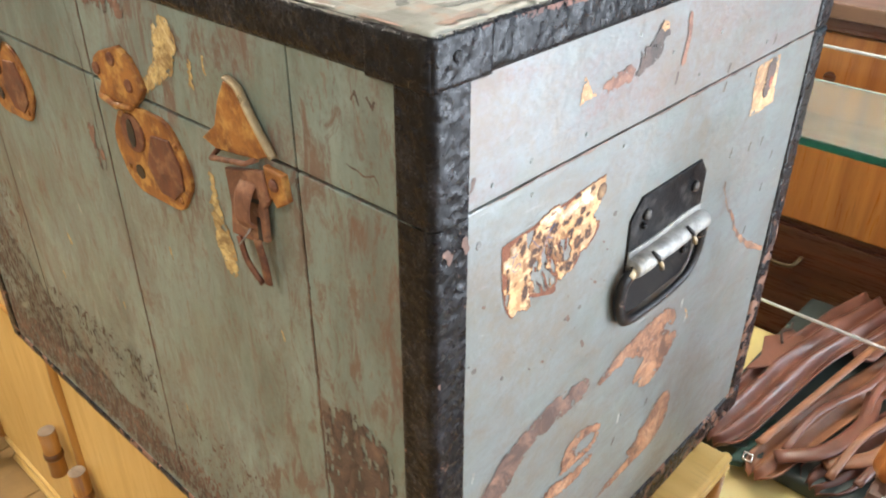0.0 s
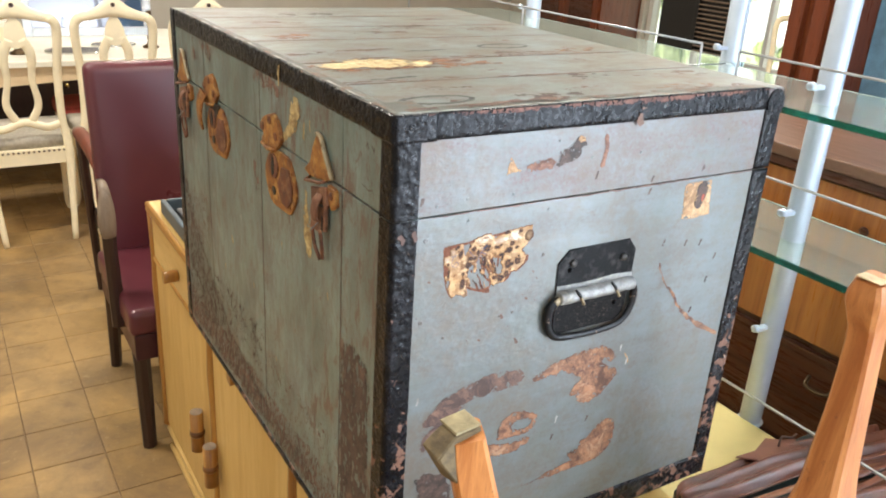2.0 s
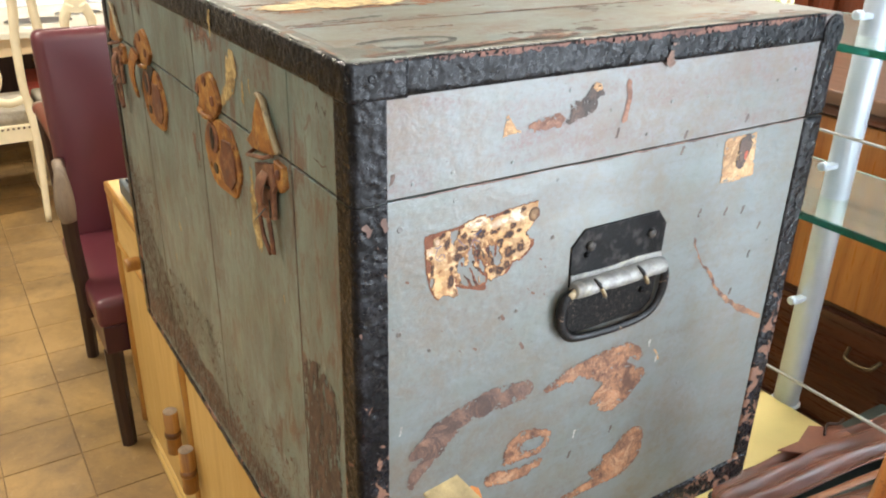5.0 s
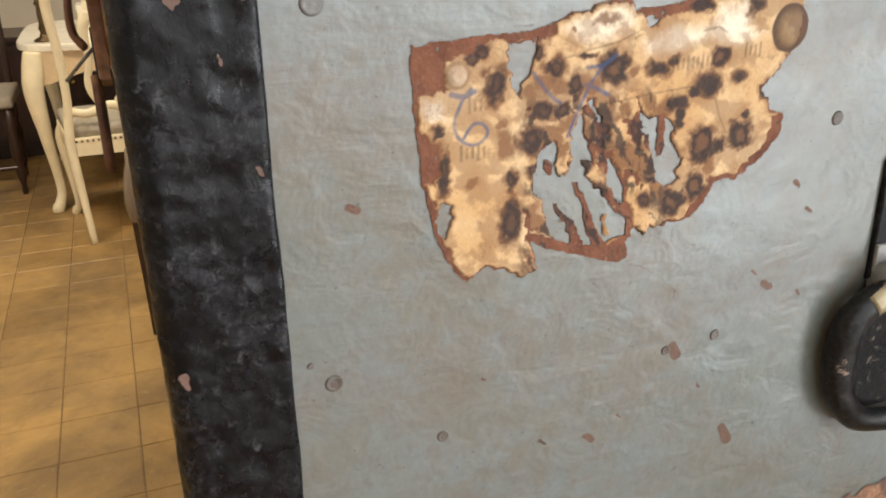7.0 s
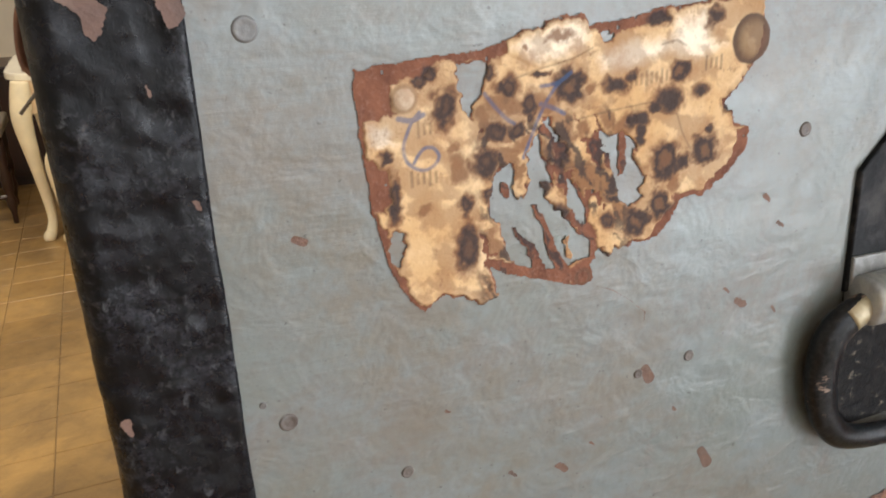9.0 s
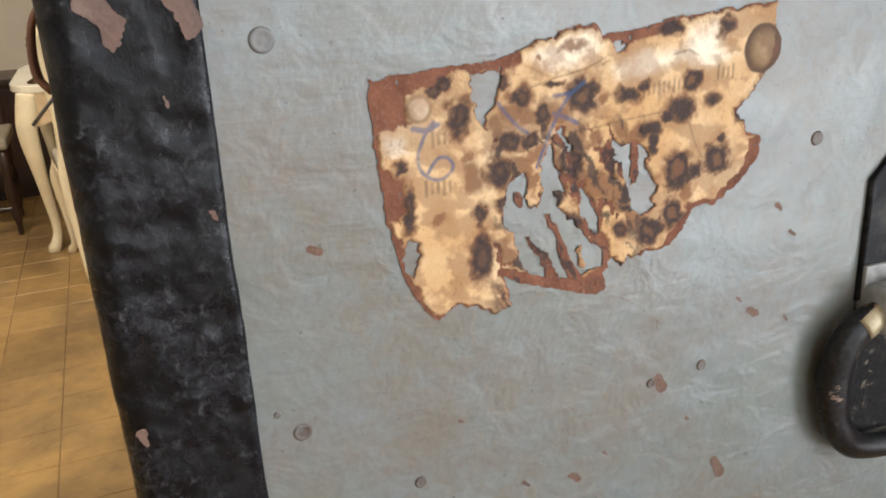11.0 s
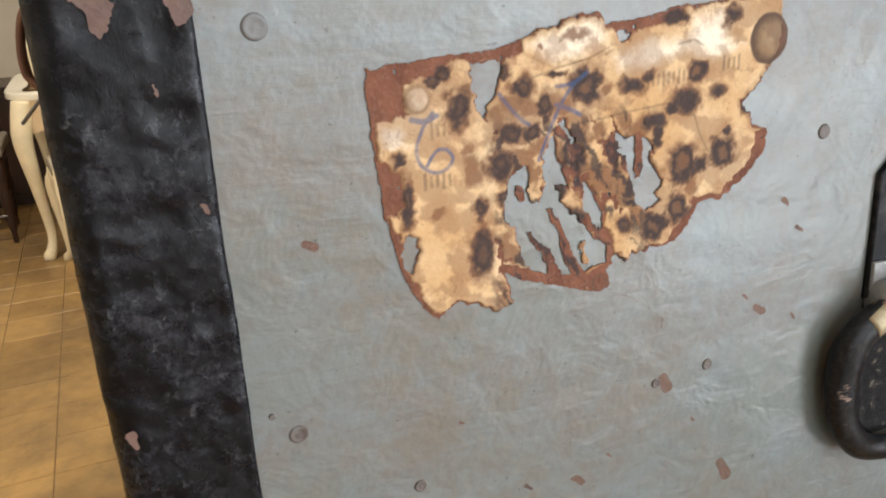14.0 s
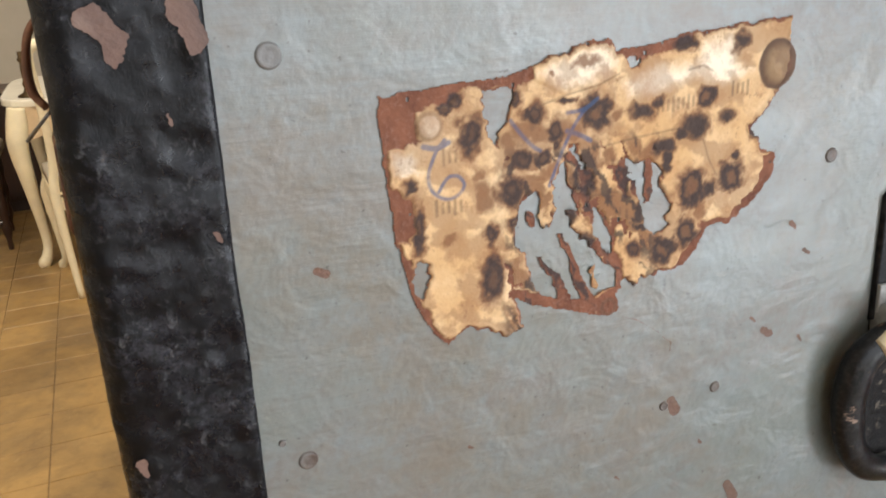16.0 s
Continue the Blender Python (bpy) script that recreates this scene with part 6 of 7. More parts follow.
# flakes along the lid edge: wear, with its gloss highlight put into pale colour
for q in range(15):
    v = 20 + 52 * q
    remnant("worn_edge", [[(6.5, v, 1.2), (6.0, v + 16 + 9 * (q % 3), 2.4), (7.0, v + 34 + 8 * (q % 2), 1.0)]], PALE_NICK if q % 3 else REMNANT_DULL, 811 + 5 * q, 0.35, to_world=lambda u, v, w: on_top(u, v, w + 0.0024), step=0.8, tear=0.60, streak=(0.10, 0.06), kind="stuff")
remnant("stencil_mark", [[tuple(p) + (4,) for p in [(80 + 42 * math.cos(q * 0.52), 50 + 17 * math.sin(q * 0.52)) for q in range(13)]]], LINE, 239, 0.4, to_world=on_top, step=1.4, tear=0.6, label="faded stencilled ring on the lid")
remnant("stencil_mark", [[tuple(p) + (4,) for p in [(370 + 42 * math.cos(q * 0.52), 350 + 17 * math.sin(q * 0.52)) for q in range(13)]]], LINE, 241, 0.4, to_world=on_top, step=1.4, tear=0.6)
remnant("stencil_mark", [[(60, 160, 3), (120, 168, 4)]], LINE, 243, 0.8, to_world=on_top, step=1.4, tear=0.55)
remnant("stencil_mark", [[(200, 330, 3), (260, 335, 4)]], LINE, 244, 0.8, to_world=on_top, step=1.4, tear=0.55)
remnant("rust_patch", [[(20, 150, 5), (150, 149, 7), (320, 139, 5)]], REMNANT_DULL, 247, 1.0, to_world=on_top, step=1.4, tear=0.5, streak=(0.03, 0.16), kind="stuff")
remnant("rust_patch", [[(180, 240, 10), (250, 225, 12)]], REMNANT_DULL, 251, 1.5, to_world=on_top, step=1.4, tear=0.52, streak=(0.03, 0.16), kind="stuff")
remnant("rust_patch", [[(330, 300, 12), (420, 290, 7)]], REMNANT_DULL, 257, 1.5, to_world=on_top, step=1.4, tear=0.52, streak=(0.03, 0.16), kind="stuff")
remnant("rust_patch", [[(30, 12, 9), (300, 12, 9), (500, 14, 8)]], REMNANT_DULL, 259, 1.5, to_world=lambda u, v, w: on_top(u, v, w + 0.0022), step=1.4, tear=0.50, streak=(0.03, 0.16), kind="stuff")
remnant("rust_patch", [[(100, 290, 5), (260, 282, 6), (420, 276, 5)]], REMNANT_DULL, 261, 1.0, to_world=on_top, step=1.4, tear=0.52, streak=(0.03, 0.16), kind="stuff")

# ---- the yellow sideboard under the trunk ----
CX0, CX1, CY0, CY1, CT = 0.078, 0.476, -0.032, 1.535, 0.80
side = thing("sideboard", ((CX0 + CX1) / 2, 0.75, 0), "honey-yellow sideboard with bamboo trim and three doors, under a trunk", "sideboard")
part("top", box(CX0 + 0.006, CX1, CY0, CY1, CT - 0.024, CT, 0.003), YELLOW_TOP, side)
for z in (CT - 0.007, CT - 0.020):
    part("edge_bamboo", tube([(CX0 + 0.006, CY0 + (CY1 - CY0) * q / 12, z) for q in range(13)], 0.0075, sides=10), BAMBOO_Y, side, "", True)
    part("edge_bamboo", tube([(CX0 + 0.004 + (CX1 - CX0) * q / 6, CY0, z) for q in range(7)], 0.0065, sides=10), YELLOW_TOP, side, "", True)
part("carcass", box(CX0 + 0.02, CX1 - 0.004, CY0 + 0.018, CY1 - 0.012, 0.085, CT - 0.024), YELLOW_WOOD, side)
part("plinth", box(CX0 + 0.034, CX1 - 0.01, CY0 + 0.03, CY1 - 0.03, 0.0, 0.085, 0.003), YELLOW_WOOD, side)
for z, x in ((0.082, 0.006), (0.058, 0.014), (0.018, 0.010)):
    part("plinth_moulding", tube([(CX0 + x + 0.012, CY0 + 0.01 + (CY1 - CY0 - 0.03) * q / 12, z) for q in range(13)], 0.011, sides=10), YELLOW_TOP, side, "", True)
BAYS = (CY0 + 0.012, 0.487, 0.995, CY1 - 0.012)
for y in BAYS:
    part("bamboo_stile", tube([(CX0 + 0.014, y, 0.095 + 0.68 * q / 9) for q in range(10)], [0.0125 + 0.002 * (q % 3 == 0) for q in range(10)], sides=10, up=(0, 1, 0)), BAMBOO, side, "", True)
for x in (CX0 + 0.03, CX1 - 0.014):
    part("bamboo_stile", tube([(x, CY0 + 0.006, 0.095 + 0.68 * q / 9) for q in range(10)], [0.013 + 0.002 * (q % 3 == 0) for q in range(10)], sides=10, up=(0, 1, 0)), BAMBOO, side, "", True)
part("end_rail", box(CX0 + 0.04, CX1 - 0.02, CY0 + 0.004, CY0 + 0.02, 0.70, 0.772, 0.003), YELLOW_WOOD, side)
part("end_panel", box(CX0 + 0.04, CX1 - 0.02, CY0 + 0.012, CY0 + 0.022, 0.10, 0.695, 0.002), YELLOW_WOOD, side)
for n, (y0, y1) in enumerate(zip(BAYS, BAYS[1:])):
    dr = part("drawer", box(CX0 + 0.008, CX0 + 0.03, y0 + 0.016, y1 - 0.016, 0.648, 0.768, 0.004), YELLOW_TOP, side)
    yc = (y0 + y1) / 2 - 0.015
    part("knob", turned([(0.0001, 0.0), (0.014, -0.001), (0.0165, -0.012), (0.0150, -0.024), (0.0165, -0.036), (0.012, -0.0375), (0.0001, -0.036)], (CX0 + 0.008, yc, 0.70), 14, "x"), BAMBOO, dr, "bamboo knob", True)
    part("drawer_rail", tube([(CX0 + 0.012, y0 + 0.012 + (y1 - y0 - 0.024) * q / 5, 0.640) for q in range(6)], 0.008, sides=10), BAMBOO_Y, side, "", True)
    door = part("door", box(CX0 + 0.010, CX0 + 0.03, y0 + 0.016, y1 - 0.016, 0.105, 0.630, 0.003), YELLOW_WOOD, side)
    yp = (y0 + 0.075) if n == 2 else (y1 - 0.032)
    z0 = 0.30 if n == 2 else 0.268
    pull = [(0.0001, 0.0), (0.0165, 0.001), (0.0165, 0.045), (0.0185, 0.052), (0.0165, 0.058), (0.0165, 0.11), (0.0001, 0.111)]
    part("pull", turned(pull, (CX0 - 0.012, yp, z0), 16, "z"), BAMBOO, door, "upright bamboo pull with a pale cut top", True)
    part("pull_band", turned([(0.0170, 0.0), (0.0190, 0.004), (0.0186, 0.010), (0.0170, 0.016)], (CX0 - 0.012, yp, z0 + 0.044), 16, "z"), DARK_BAMBOO, door, "dark scorched ring", True)
    part("pull_end", turned([(0.0155, 0.0), (0.0155, 0.0012), (0.0001, 0.0014)], (CX0 - 0.012, yp, z0 + 0.1105), 16, "z"), GREY_WOOD, door)

tray = thing("plastic_tray", (0.25, 1.15, CT), "slate-grey plastic tray with a black lining on the sideboard", "tray")
b = box(0.10, 0.42, 0.87, 1.42, CT + 0.0005, CT + 0.006, 0.002)
part("base", b, TRAY, tray)
for x0, x1, y0, y1 in ((0.094, 0.108, 0.865, 1.425), (0.412, 0.426, 0.865, 1.425), (0.108, 0.412, 0.865, 0.879), (0.108, 0.412, 1.411, 1.425)):
    part("rim", box(x0, x1, y0, y1, CT + 0.002, CT + 0.040, 0.005), TRAY, tray)
part("lining", box(0.122, 0.40, 0.90, 1.39, CT + 0.0062, CT + 0.024, 0.006), BLACK, tray)

# ---- burgundy armchair ----
ac = thing("armchair", (0.27, 1.85, 0), "burgundy leather armchair with dark wooden legs and worn arms", "armchair")


def cushion(x0, x1, y0, y1, z0, z1, puff, lean=0.0, r=0.025, cuts=9):
    b = box(x0, x1, y0, y1, z0, z1, r, 4)
    bmesh.ops.subdivide_edges(b, edges=[e for e in b.edges if e.calc_length() > 0.08], cuts=cuts, use_grid_fill=True)
    for p in b.verts:
        u, w = (p.co.x - (x0 + x1) / 2) / (x1 - x0) * 2, (p.co.z - (z0 + z1) / 2) / (z1 - z0) * 2
        s = (p.co.y - (y0 + y1) / 2) / (y1 - y0) * 2
        thin = [("x", u), ("y", s), ("z", w)]
        if z1 - z0 > y1 - y0:
            p.co.y += puff * s * (1 - u * u) * (1 - w * w)
        else:
            p.co.z += puff * w * max(0, 1 - u * u) * max(0, 1 - s * s)
        p.co.y += lean * (p.co.z - z0)
        p.co += Vector((0, 0, 0.0025)) * (noise.noise(p.co * 16))
    return b


part("backrest", cushion(0.035, 0.515, 2.02, 2.09, 0.445, 1.075, 0.024, 0.09, 0.033), BURGUNDY, ac, "", True)
part("seat", cushion(0.012, 0.530, 1.548, 2.06, 0.385, 0.468, 0.020, 0.0, 0.022), BURGUNDY, ac, "", True)
part("seat_rail", box(0.022, 0.520, 1.555, 2.08, 0.305, 0.388, 0.004), plain_look("burgundy_seat_border", (0.05, 0.010, 0.014), 0.4, 18, 0.2), ac)
for x in (0.026, 0.476):
    part("leg", tube([(x + 0.015, 1.580, 0.305), (x + 0.015, 1.566, 0.0)], [0.0235, 0.0195], sides=8, square=6, up=(0, 1, 0)), DARK_WOOD, ac)
    part("leg", tube([(x + 0.02, 2.055, 0.305), (x + 0.02, 2.10, 0.0)], [0.022, 0.018], sides=8, square=6, up=(0, 1, 0)), DARK_WOOD, ac)
part("stretcher", box(0.06, 0.49, 1.83, 1.855, 0.16, 0.19, 0.003), DARK_WOOD, ac)
for x, s in ((0.004, -1), (0.552, 1)):
    pts = smooth_line([(x - s * 0.008, 1.715, 0.352, 0.022), (x - s * 0.004, 1.712, 0.48, 0.020), (x, 1.708, 0.60, 0.019), (x, 1.705, 0.655, 0.020)], 5)
    part("arm_post", tube([tuple(p[:3]) for p in pts], 0.016, [p[3] for p in pts], 8, 7, up=(1, 0, 0)), DARK_WOOD, ac)
    pts = smooth_line([(x, 1.702, 0.650, 0.020), (x + s * 0.003, 1.696, 0.685, 0.025), (x + s * 0.002, 1.700, 0.735, 0.023), (x, 1.714, 0.778, 0.015), (x, 1.750, 0.792, 0.013)], 6)
    part("arm", tube([tuple(p[:3]) for p in pts], [0.017] * len(pts), [p[3] for p in pts], 10, 3, up=(1, 0, 0)), GREY_WOOD, ac, "worn greyish wooden arm end", True)
    pts = smooth_line([(x, 1.730, 0.775), (x - s * 0.01, 1.80, 0.752), (x - s * 0.03, 1.95, 0.722), (x - s * 0.045, 2.08, 0.700)], 5)
    part("arm_rest", tube([tuple(p) for p in pts], 0.014, 0.010, 10, 3), DARK_WOOD, ac, "", True)

# ---- rust-red armchair behind it ----
ra = thing("armchair", (0.36, 2.6, 0), "rust-red leather armchair with padded arms, beside the cream chairs", "armchair")
RUST_LEATHER = plain_look("rust_red_leather", (0.15, 0.042, 0.022), 0.5, 14, 0.25, bump=0.12, spec=0.3)
part("seat", cushion(0.13, 0.59, 2.30, 2.80, 0.36, 0.45, 0.015, 0.0, 0.03), RUST_LEATHER, ra, "", True)
part("backrest", cushion(0.14, 0.58, 2.27, 2.33, 0.46, 0.90, 0.012, -0.05, 0.026), RUST_LEATHER, ra, "", True)
for x in (0.095, 0.625):
    pts = smooth_line([(x, 2.27, 0.655), (x, 2.45, 0.675), (x, 2.65, 0.685), (x, 2.775, 0.680)], 5)
    part("arm_pad", tube([tuple(p) for p in pts], 0.027, 0.024, 12, 2.6), RUST_LEATHER, ra, "", True)
    part("arm_end", tube([(x, 2.775, 0.680), (x, 2.800, 0.682), (x, 2.822, 0.678)], [0.026, 0.025, 0.012], [0.023, 0.022, 0.010], 12, 2.4), GREY_WOOD, ra, "worn greyish wooden arm end", True)
    for y in (2.33, 2.77):
        part("leg", tube([(x + (0.02 if x < 0.3 else -0.02), y, 0.0), (x, y, 0.655)], [0.015, 0.019], sides=8, square=6, up=(0, 1, 0)), DARK_WOOD, ra)
part("seat_rail", box(0.115, 0.605, 2.31, 2.79, 0.30, 0.358, 0.004), DARK_WOOD, ra)

# ---- cream dining chairs and table ----


def cream_chair():
    c = thing("dining_chair", (0, 0, 0), "cream painted dining chair with a pierced splat and striped seat", "chair", "cream chairs round the table")
    for s in (-1, 1):
        pts = smooth_line([(s * 0.150, -0.050, 0.0, 0.013), (s * 0.164, -0.020, 0.22, 0.016), (s * 0.174, 0.0, 0.44, 0.020), (s * 0.158, 0.0, 0.60, 0.017), (s * 0.158, -0.016, 0.80, 0.018), (s * 0.169, -0.036, 0.94, 0.019), (s * 0.166, -0.050, 1.015, 0.020), (s * 0.138, -0.055, 1.047, 0.021)], 6)
        part("back_post", tube([tuple(p[:3]) for p in pts], [p[3] for p in pts], [p[3] for p in pts], 10, 3, up=(0, 1, 0)), CREAM, c, "", True)
        pts = smooth_line([(s * 0.195, 0.395, 0.43, 0.030), (s * 0.212, 0.412, 0.36, 0.032), (s * 0.205, 0.405, 0.20, 0.020), (s * 0.198, 0.400, 0.06, 0.014), (s * 0.212, 0.418, 0.018, 0.020), (s * 0.215, 0.422, 0.0, 0.016)], 6)
        part("front_leg", tube([tuple(p[:3]) for p in pts], [p[3] for p in pts], [p[3] for p in pts], 10, 2.4, up=(0, 1, 0)), CREAM, c, "", True)
        pts = smooth_line([(s * 0.024, -0.050, 0.955, 0.022), (s * 0.055, -0.042, 0.885, 0.020), (s * 0.050, -0.022, 0.77, 0.014), (s * 0.066, -0.006, 0.66, 0.016), (s * 0.030, 0.0, 0.575, 0.018)], 6)
        part("splat", tube([tuple(p[:3]) for p in pts], [p[3] for p in pts], 0.007, 10, 3, up=(0, 1, 0)), CREAM, c, "", True)
    pts = smooth_line([(-0.143, -0.055, 1.043, 0.020), (-0.10, -0.055, 1.052, 0.022), (-0.055, -0.055, 1.066, 0.029), (0, -0.055, 1.086, 0.042), (0.055, -0.055, 1.066, 0.029), (0.10, -0.055, 1.052, 0.022), (0.143, -0.055, 1.043, 0.020)], 6)
    part("crest_rail", tube([tuple(p[:3]) for p in pts], 0.011, [p[3] for p in pts], 10, 3), CREAM, c, "", True)
    part("splat_head", slab([((0.042 - 0.014 * math.sin(q * 0.2513)) * math.cos(q * 0.2513), 0.985 + 0.070 * math.sin(q * 0.2513)) for q in range(25)], 0.012, lambda u, v, w: Vector((u, -0.055 + w, v)), 0.003), CREAM, c)
    part("carved_hole", turned([(0.0001, 0.0), (0.010, -0.0006), (0.010, 0.004)], (0, -0.0668, 1.100), 12, "y"), DARK_WOOD, c)
    pts = smooth_line([(-0.165, 0.0, 0.565), (-0.09, 0.0, 0.548), (0, 0.0, 0.575), (0.09, 0.0, 0.548), (0.165, 0.0, 0.565)], 6)
    part("lower_rail", tube([tuple(p) for p in pts], 0.010, 0.018, 10, 3), CREAM, c, "", True)
    part("seat_frame", slab([(-0.185, -0.008), (0.185, -0.008), (0.225, 0.42), (-0.225, 0.42)], 0.075, lambda u, v, w: Vector((u, v, 0.375 + w)), 0.004), CREAM, c)
    b = slab([(-0.180, 0.008), (0.180, 0.008), (0.218, 0.412), (-0.218, 0.412)], 0.055, lambda u, v, w: Vector((u, v, 0.451 + w)), 0.018)
    part("seat", b, SEAT_CLOTH, c, "grey striped upholstered seat", True)
    for q in range(17):
        part("tack", turned([(0.0055, 0.0), (0.004, -0.003), (0.0002, -0.0045)], (-0.172 + 0.0215 * q, -0.0085, 0.437), 8, "y"), TACKS, c, "", True)
    return c


cc = cream_chair()
cc.matrix_basis = pose(-0.045, 3.44, 0, 0, 0, 2)
for x, y, turn in ((0.375, 3.46, -3), (0.80, 3.44, 1), (4.75, 2.98, 120)):
    copy_thing(cc, pose(x, y, 0, 0, 0, turn))

tb = thing("dining_table", (0.45, 4.4, 0), "cream painted dining table with a white top and cabriole legs", "table")
out = [(0.45 + 0.86 * math.copysign(abs(math.cos(a)) ** 0.30, math.cos(a)), 4.40 + 0.53 * math.copysign(abs(math.sin(a)) ** 0.30, math.sin(a))) for a in [q * math.pi / 24 for q in range(48)]]
part("tabletop", slab(out, 0.030, lambda u, v, w: Vector((u, v, 0.745 + w)), 0.008), CREAM_TOP, tb)


def apron(x0, y0, x1, y1):
    o, d = Vector((x0, y0, 0)), Vector((x1 - x0, y1 - y0, 0))
    n = Vector((-d.y, d.x, 0)).normalized()
    low = [(q / 24, 0.655 - 0.035 * math.cos(q / 24 * math.pi * 2) * 0.5 - 0.05 * (max(0, 1 - q / 3) + max(0, (q - 21) / 3))) for q in range(25)]
    return slab(low + [(1, 0.744), (0, 0.744)], 0.022, lambda u, v, w: o + d * u + n * w + Vector((0, 0, v)), 0)


for q in ((-0.335, 3.905, 1.235, 3.905), (-0.335, 4.88, 1.235, 4.88), (-0.345, 3.93, -0.345, 4.87), (1.23, 3.93, 1.23, 4.87)):
    part("apron", apron(*q), plain_look("cream_apron_paint", (0.70, 0.53, 0.33), 0.4, 14, 0.1), tb)
for sx, x in ((-1, -0.345), (1, 1.245)):
    for sy, y in ((-1, 3.915), (1, 4.885)):
        pts = smooth_line([(x - sx * 0.012, y - sy * 0.012, 0.742, 0.040), (x, y, 0.66, 0.046), (x + sx * 0.012, y + sy * 0.012, 0.56, 0.042), (x - sx * 0.004, y - sy * 0.004, 0.34, 0.028),
                           (x - sx * 0.020, y - sy * 0.020, 0.12, 0.021), (x - sx * 0.008, y - sy * 0.008, 0.045, 0.024), (x + sx * 0.006, y + sy * 0.006, 0.018, 0.028), (x + sx * 0.006, y + sy * 0.006, 0.0, 0.024)], 6)
        part("leg", tube([tuple(p[:3]) for p in pts], [p[3] for p in pts], [p[3] for p in pts], 12, 2.6, up=(0, 1, 0)), CREAM, tb, "", True)
mir = thing("framed_mirror", (0.46, 4.78, 0.775), "silver framed mirror leaning on the white table top", "mirror")


def leaned(x0, x1, y0, y1, z0, z1, bevel=0.003):
    b = box(x0, x1, y0, y1, z0, z1, bevel)
    for p in b.verts:
        p.co.y += 0.22 * (p.co.z - 0.775)
    return b


part("glass", leaned(0.14, 0.78, 4.66, 4.664, 0.80, 1.28, 0), MIRROR, mir)
part("back", leaned(0.12, 0.80, 4.668, 4.68, 0.778, 1.30), DARK_WOOD, mir)
for q in ((0.10, 0.15, 0.776, 1.31), (0.77, 0.82, 0.776, 1.31), (0.15, 0.77, 0.776, 0.826), (0.15, 0.77, 1.26, 1.31)):
    part("mirror_frame", leaned(q[0], q[1], 4.645, 4.667, q[2], q[3]), SILVER, mir)
CANDLE = [(0.045, 0.0), (0.044, 0.008), (0.020, 0.020), (0.012, 0.04), (0.018, 0.055), (0.011, 0.075), (0.014, 0.12), (0.010, 0.15), (0.020, 0.165), (0.013, 0.175), (0.013, 0.20), (0.0001, 0.20)]
for x, y in ((-0.28, 4.02), (0.02, 4.10), (0.70, 4.2)):
    st = thing("candlestick", (x, y, 0.775), "turned brass candlestick on the white table", "candlestick", "brass candlesticks")
    part("stem", turned(CANDLE, (x, y, 0.7752), 18), OLD_BRASS, st, "", True)
for x, y, w in ((0.30, 4.12, 0.16), (0.52, 4.3, 0.12)):
    st = thing("serving_tray", (x, y, 0.775), "oval silver serving tray on the white table", "tray", "silver trays")
    part("dish", slab([(x + w * math.cos(q * 0.2094), y + 0.6 * w * math.sin(q * 0.2094)) for q in range(30)], 0.010, lambda u, v, s: Vector((u, v, 0.7754 + s)), 0.004), SILVER, st)
bx = thing("storage_box", (0.0, 4.6, 0.775), "small cream storage box on the white table", "box")
part("carton", box(-0.14, 0.06, 4.50, 4.68, 0.7755, 0.875, 0.004), CREAM, bx)
part("carton_lid", box(-0.144, 0.064, 4.496, 4.684, 0.852, 0.882, 0.004), CREAM_TOP, bx)
vs = thing("velvet_chair", (0.32, 3.98, 0), "small red velvet chair pushed under the cream table", "chair")
part("seat", cushion(0.17, 0.50, 4.02, 4.36, 0.42, 0.50, 0.015, 0, 0.03), RED_VELVET, vs, "", True)
part("arm_pad", tube([tuple(p) for p in smooth_line([(0.30, 3.98, 0.52), (0.35, 4.05, 0.46), (0.40, 4.14, 0.38)], 5)], 0.035, sides=12), RED_VELVET, vs, "", True)
for x, y in ((0.20, 4.05), (0.47, 4.05), (0.20, 4.33), (0.47, 4.33)):
    part("leg", tube([(x, y, 0.425), (x + 0.01, y, 0.2), (x, y, 0.0)], [0.02, 0.016, 0.013], sides=8), CREAM, vs, "", True)

dk = thing("dark_cabinet", (0.6, 5.25, 0), "low dark wooden cabinet behind the cream table", "cabinet")
part("body", box(-0.75, 2.2, 5.02, 5.45, 0.06, 0.66, 0.006), DARK_WOOD, dk)
part("plinth", box(-0.72, 2.17, 5.05, 5.42, 0.0, 0.06), DARK_WOOD, dk)
part("top", box(-0.78, 2.23, 4.99, 5.48, 0.66, 0.69, 0.005), DARK_WOOD, dk)
for q in range(5):
    dd = part("door", box(-0.72 + 0.58 * q, -0.17 + 0.58 * q, 5.005, 5.02, 0.09, 0.64, 0.004), DARK_WOOD, dk)
    part("knob", turned([(0.0001, 0.0), (0.012, -0.001), (0.014, -0.012), (0.0001, -0.018)], (-0.24 + 0.58 * q, 5.005, 0.42), 12, "y"), BRASS, dd, "", True)

# dark turned chair standing beyond the table's corner
dc = thing("turned_chair", (-0.66, 4.45, 0), "dark turned wooden chair beyond the cream table", "chair")
LEGP = [(0.012, 0.0), (0.014, 0.02), (0.012, 0.05), (0.022, 0.09), (0.026, 0.12), (0.016, 0.15), (0.026, 0.18), (0.028, 0.24), (0.020, 0.30), (0.027, 0.34), (0.024, 0.44), (0.0001, 0.441)]
for x, y in ((-0.52, 4.28), (-0.90, 4.28), (-0.54, 4.64), (-0.88, 4.64)):
    part("leg", turned(LEGP, (x, y, 0), 14), DARK_WOOD, dc, "", True)
part("stretcher", tube([(-0.52, 4.28, 0.14), (-0.90, 4.28, 0.14)], 0.013, sides=10), DARK_WOOD, dc)
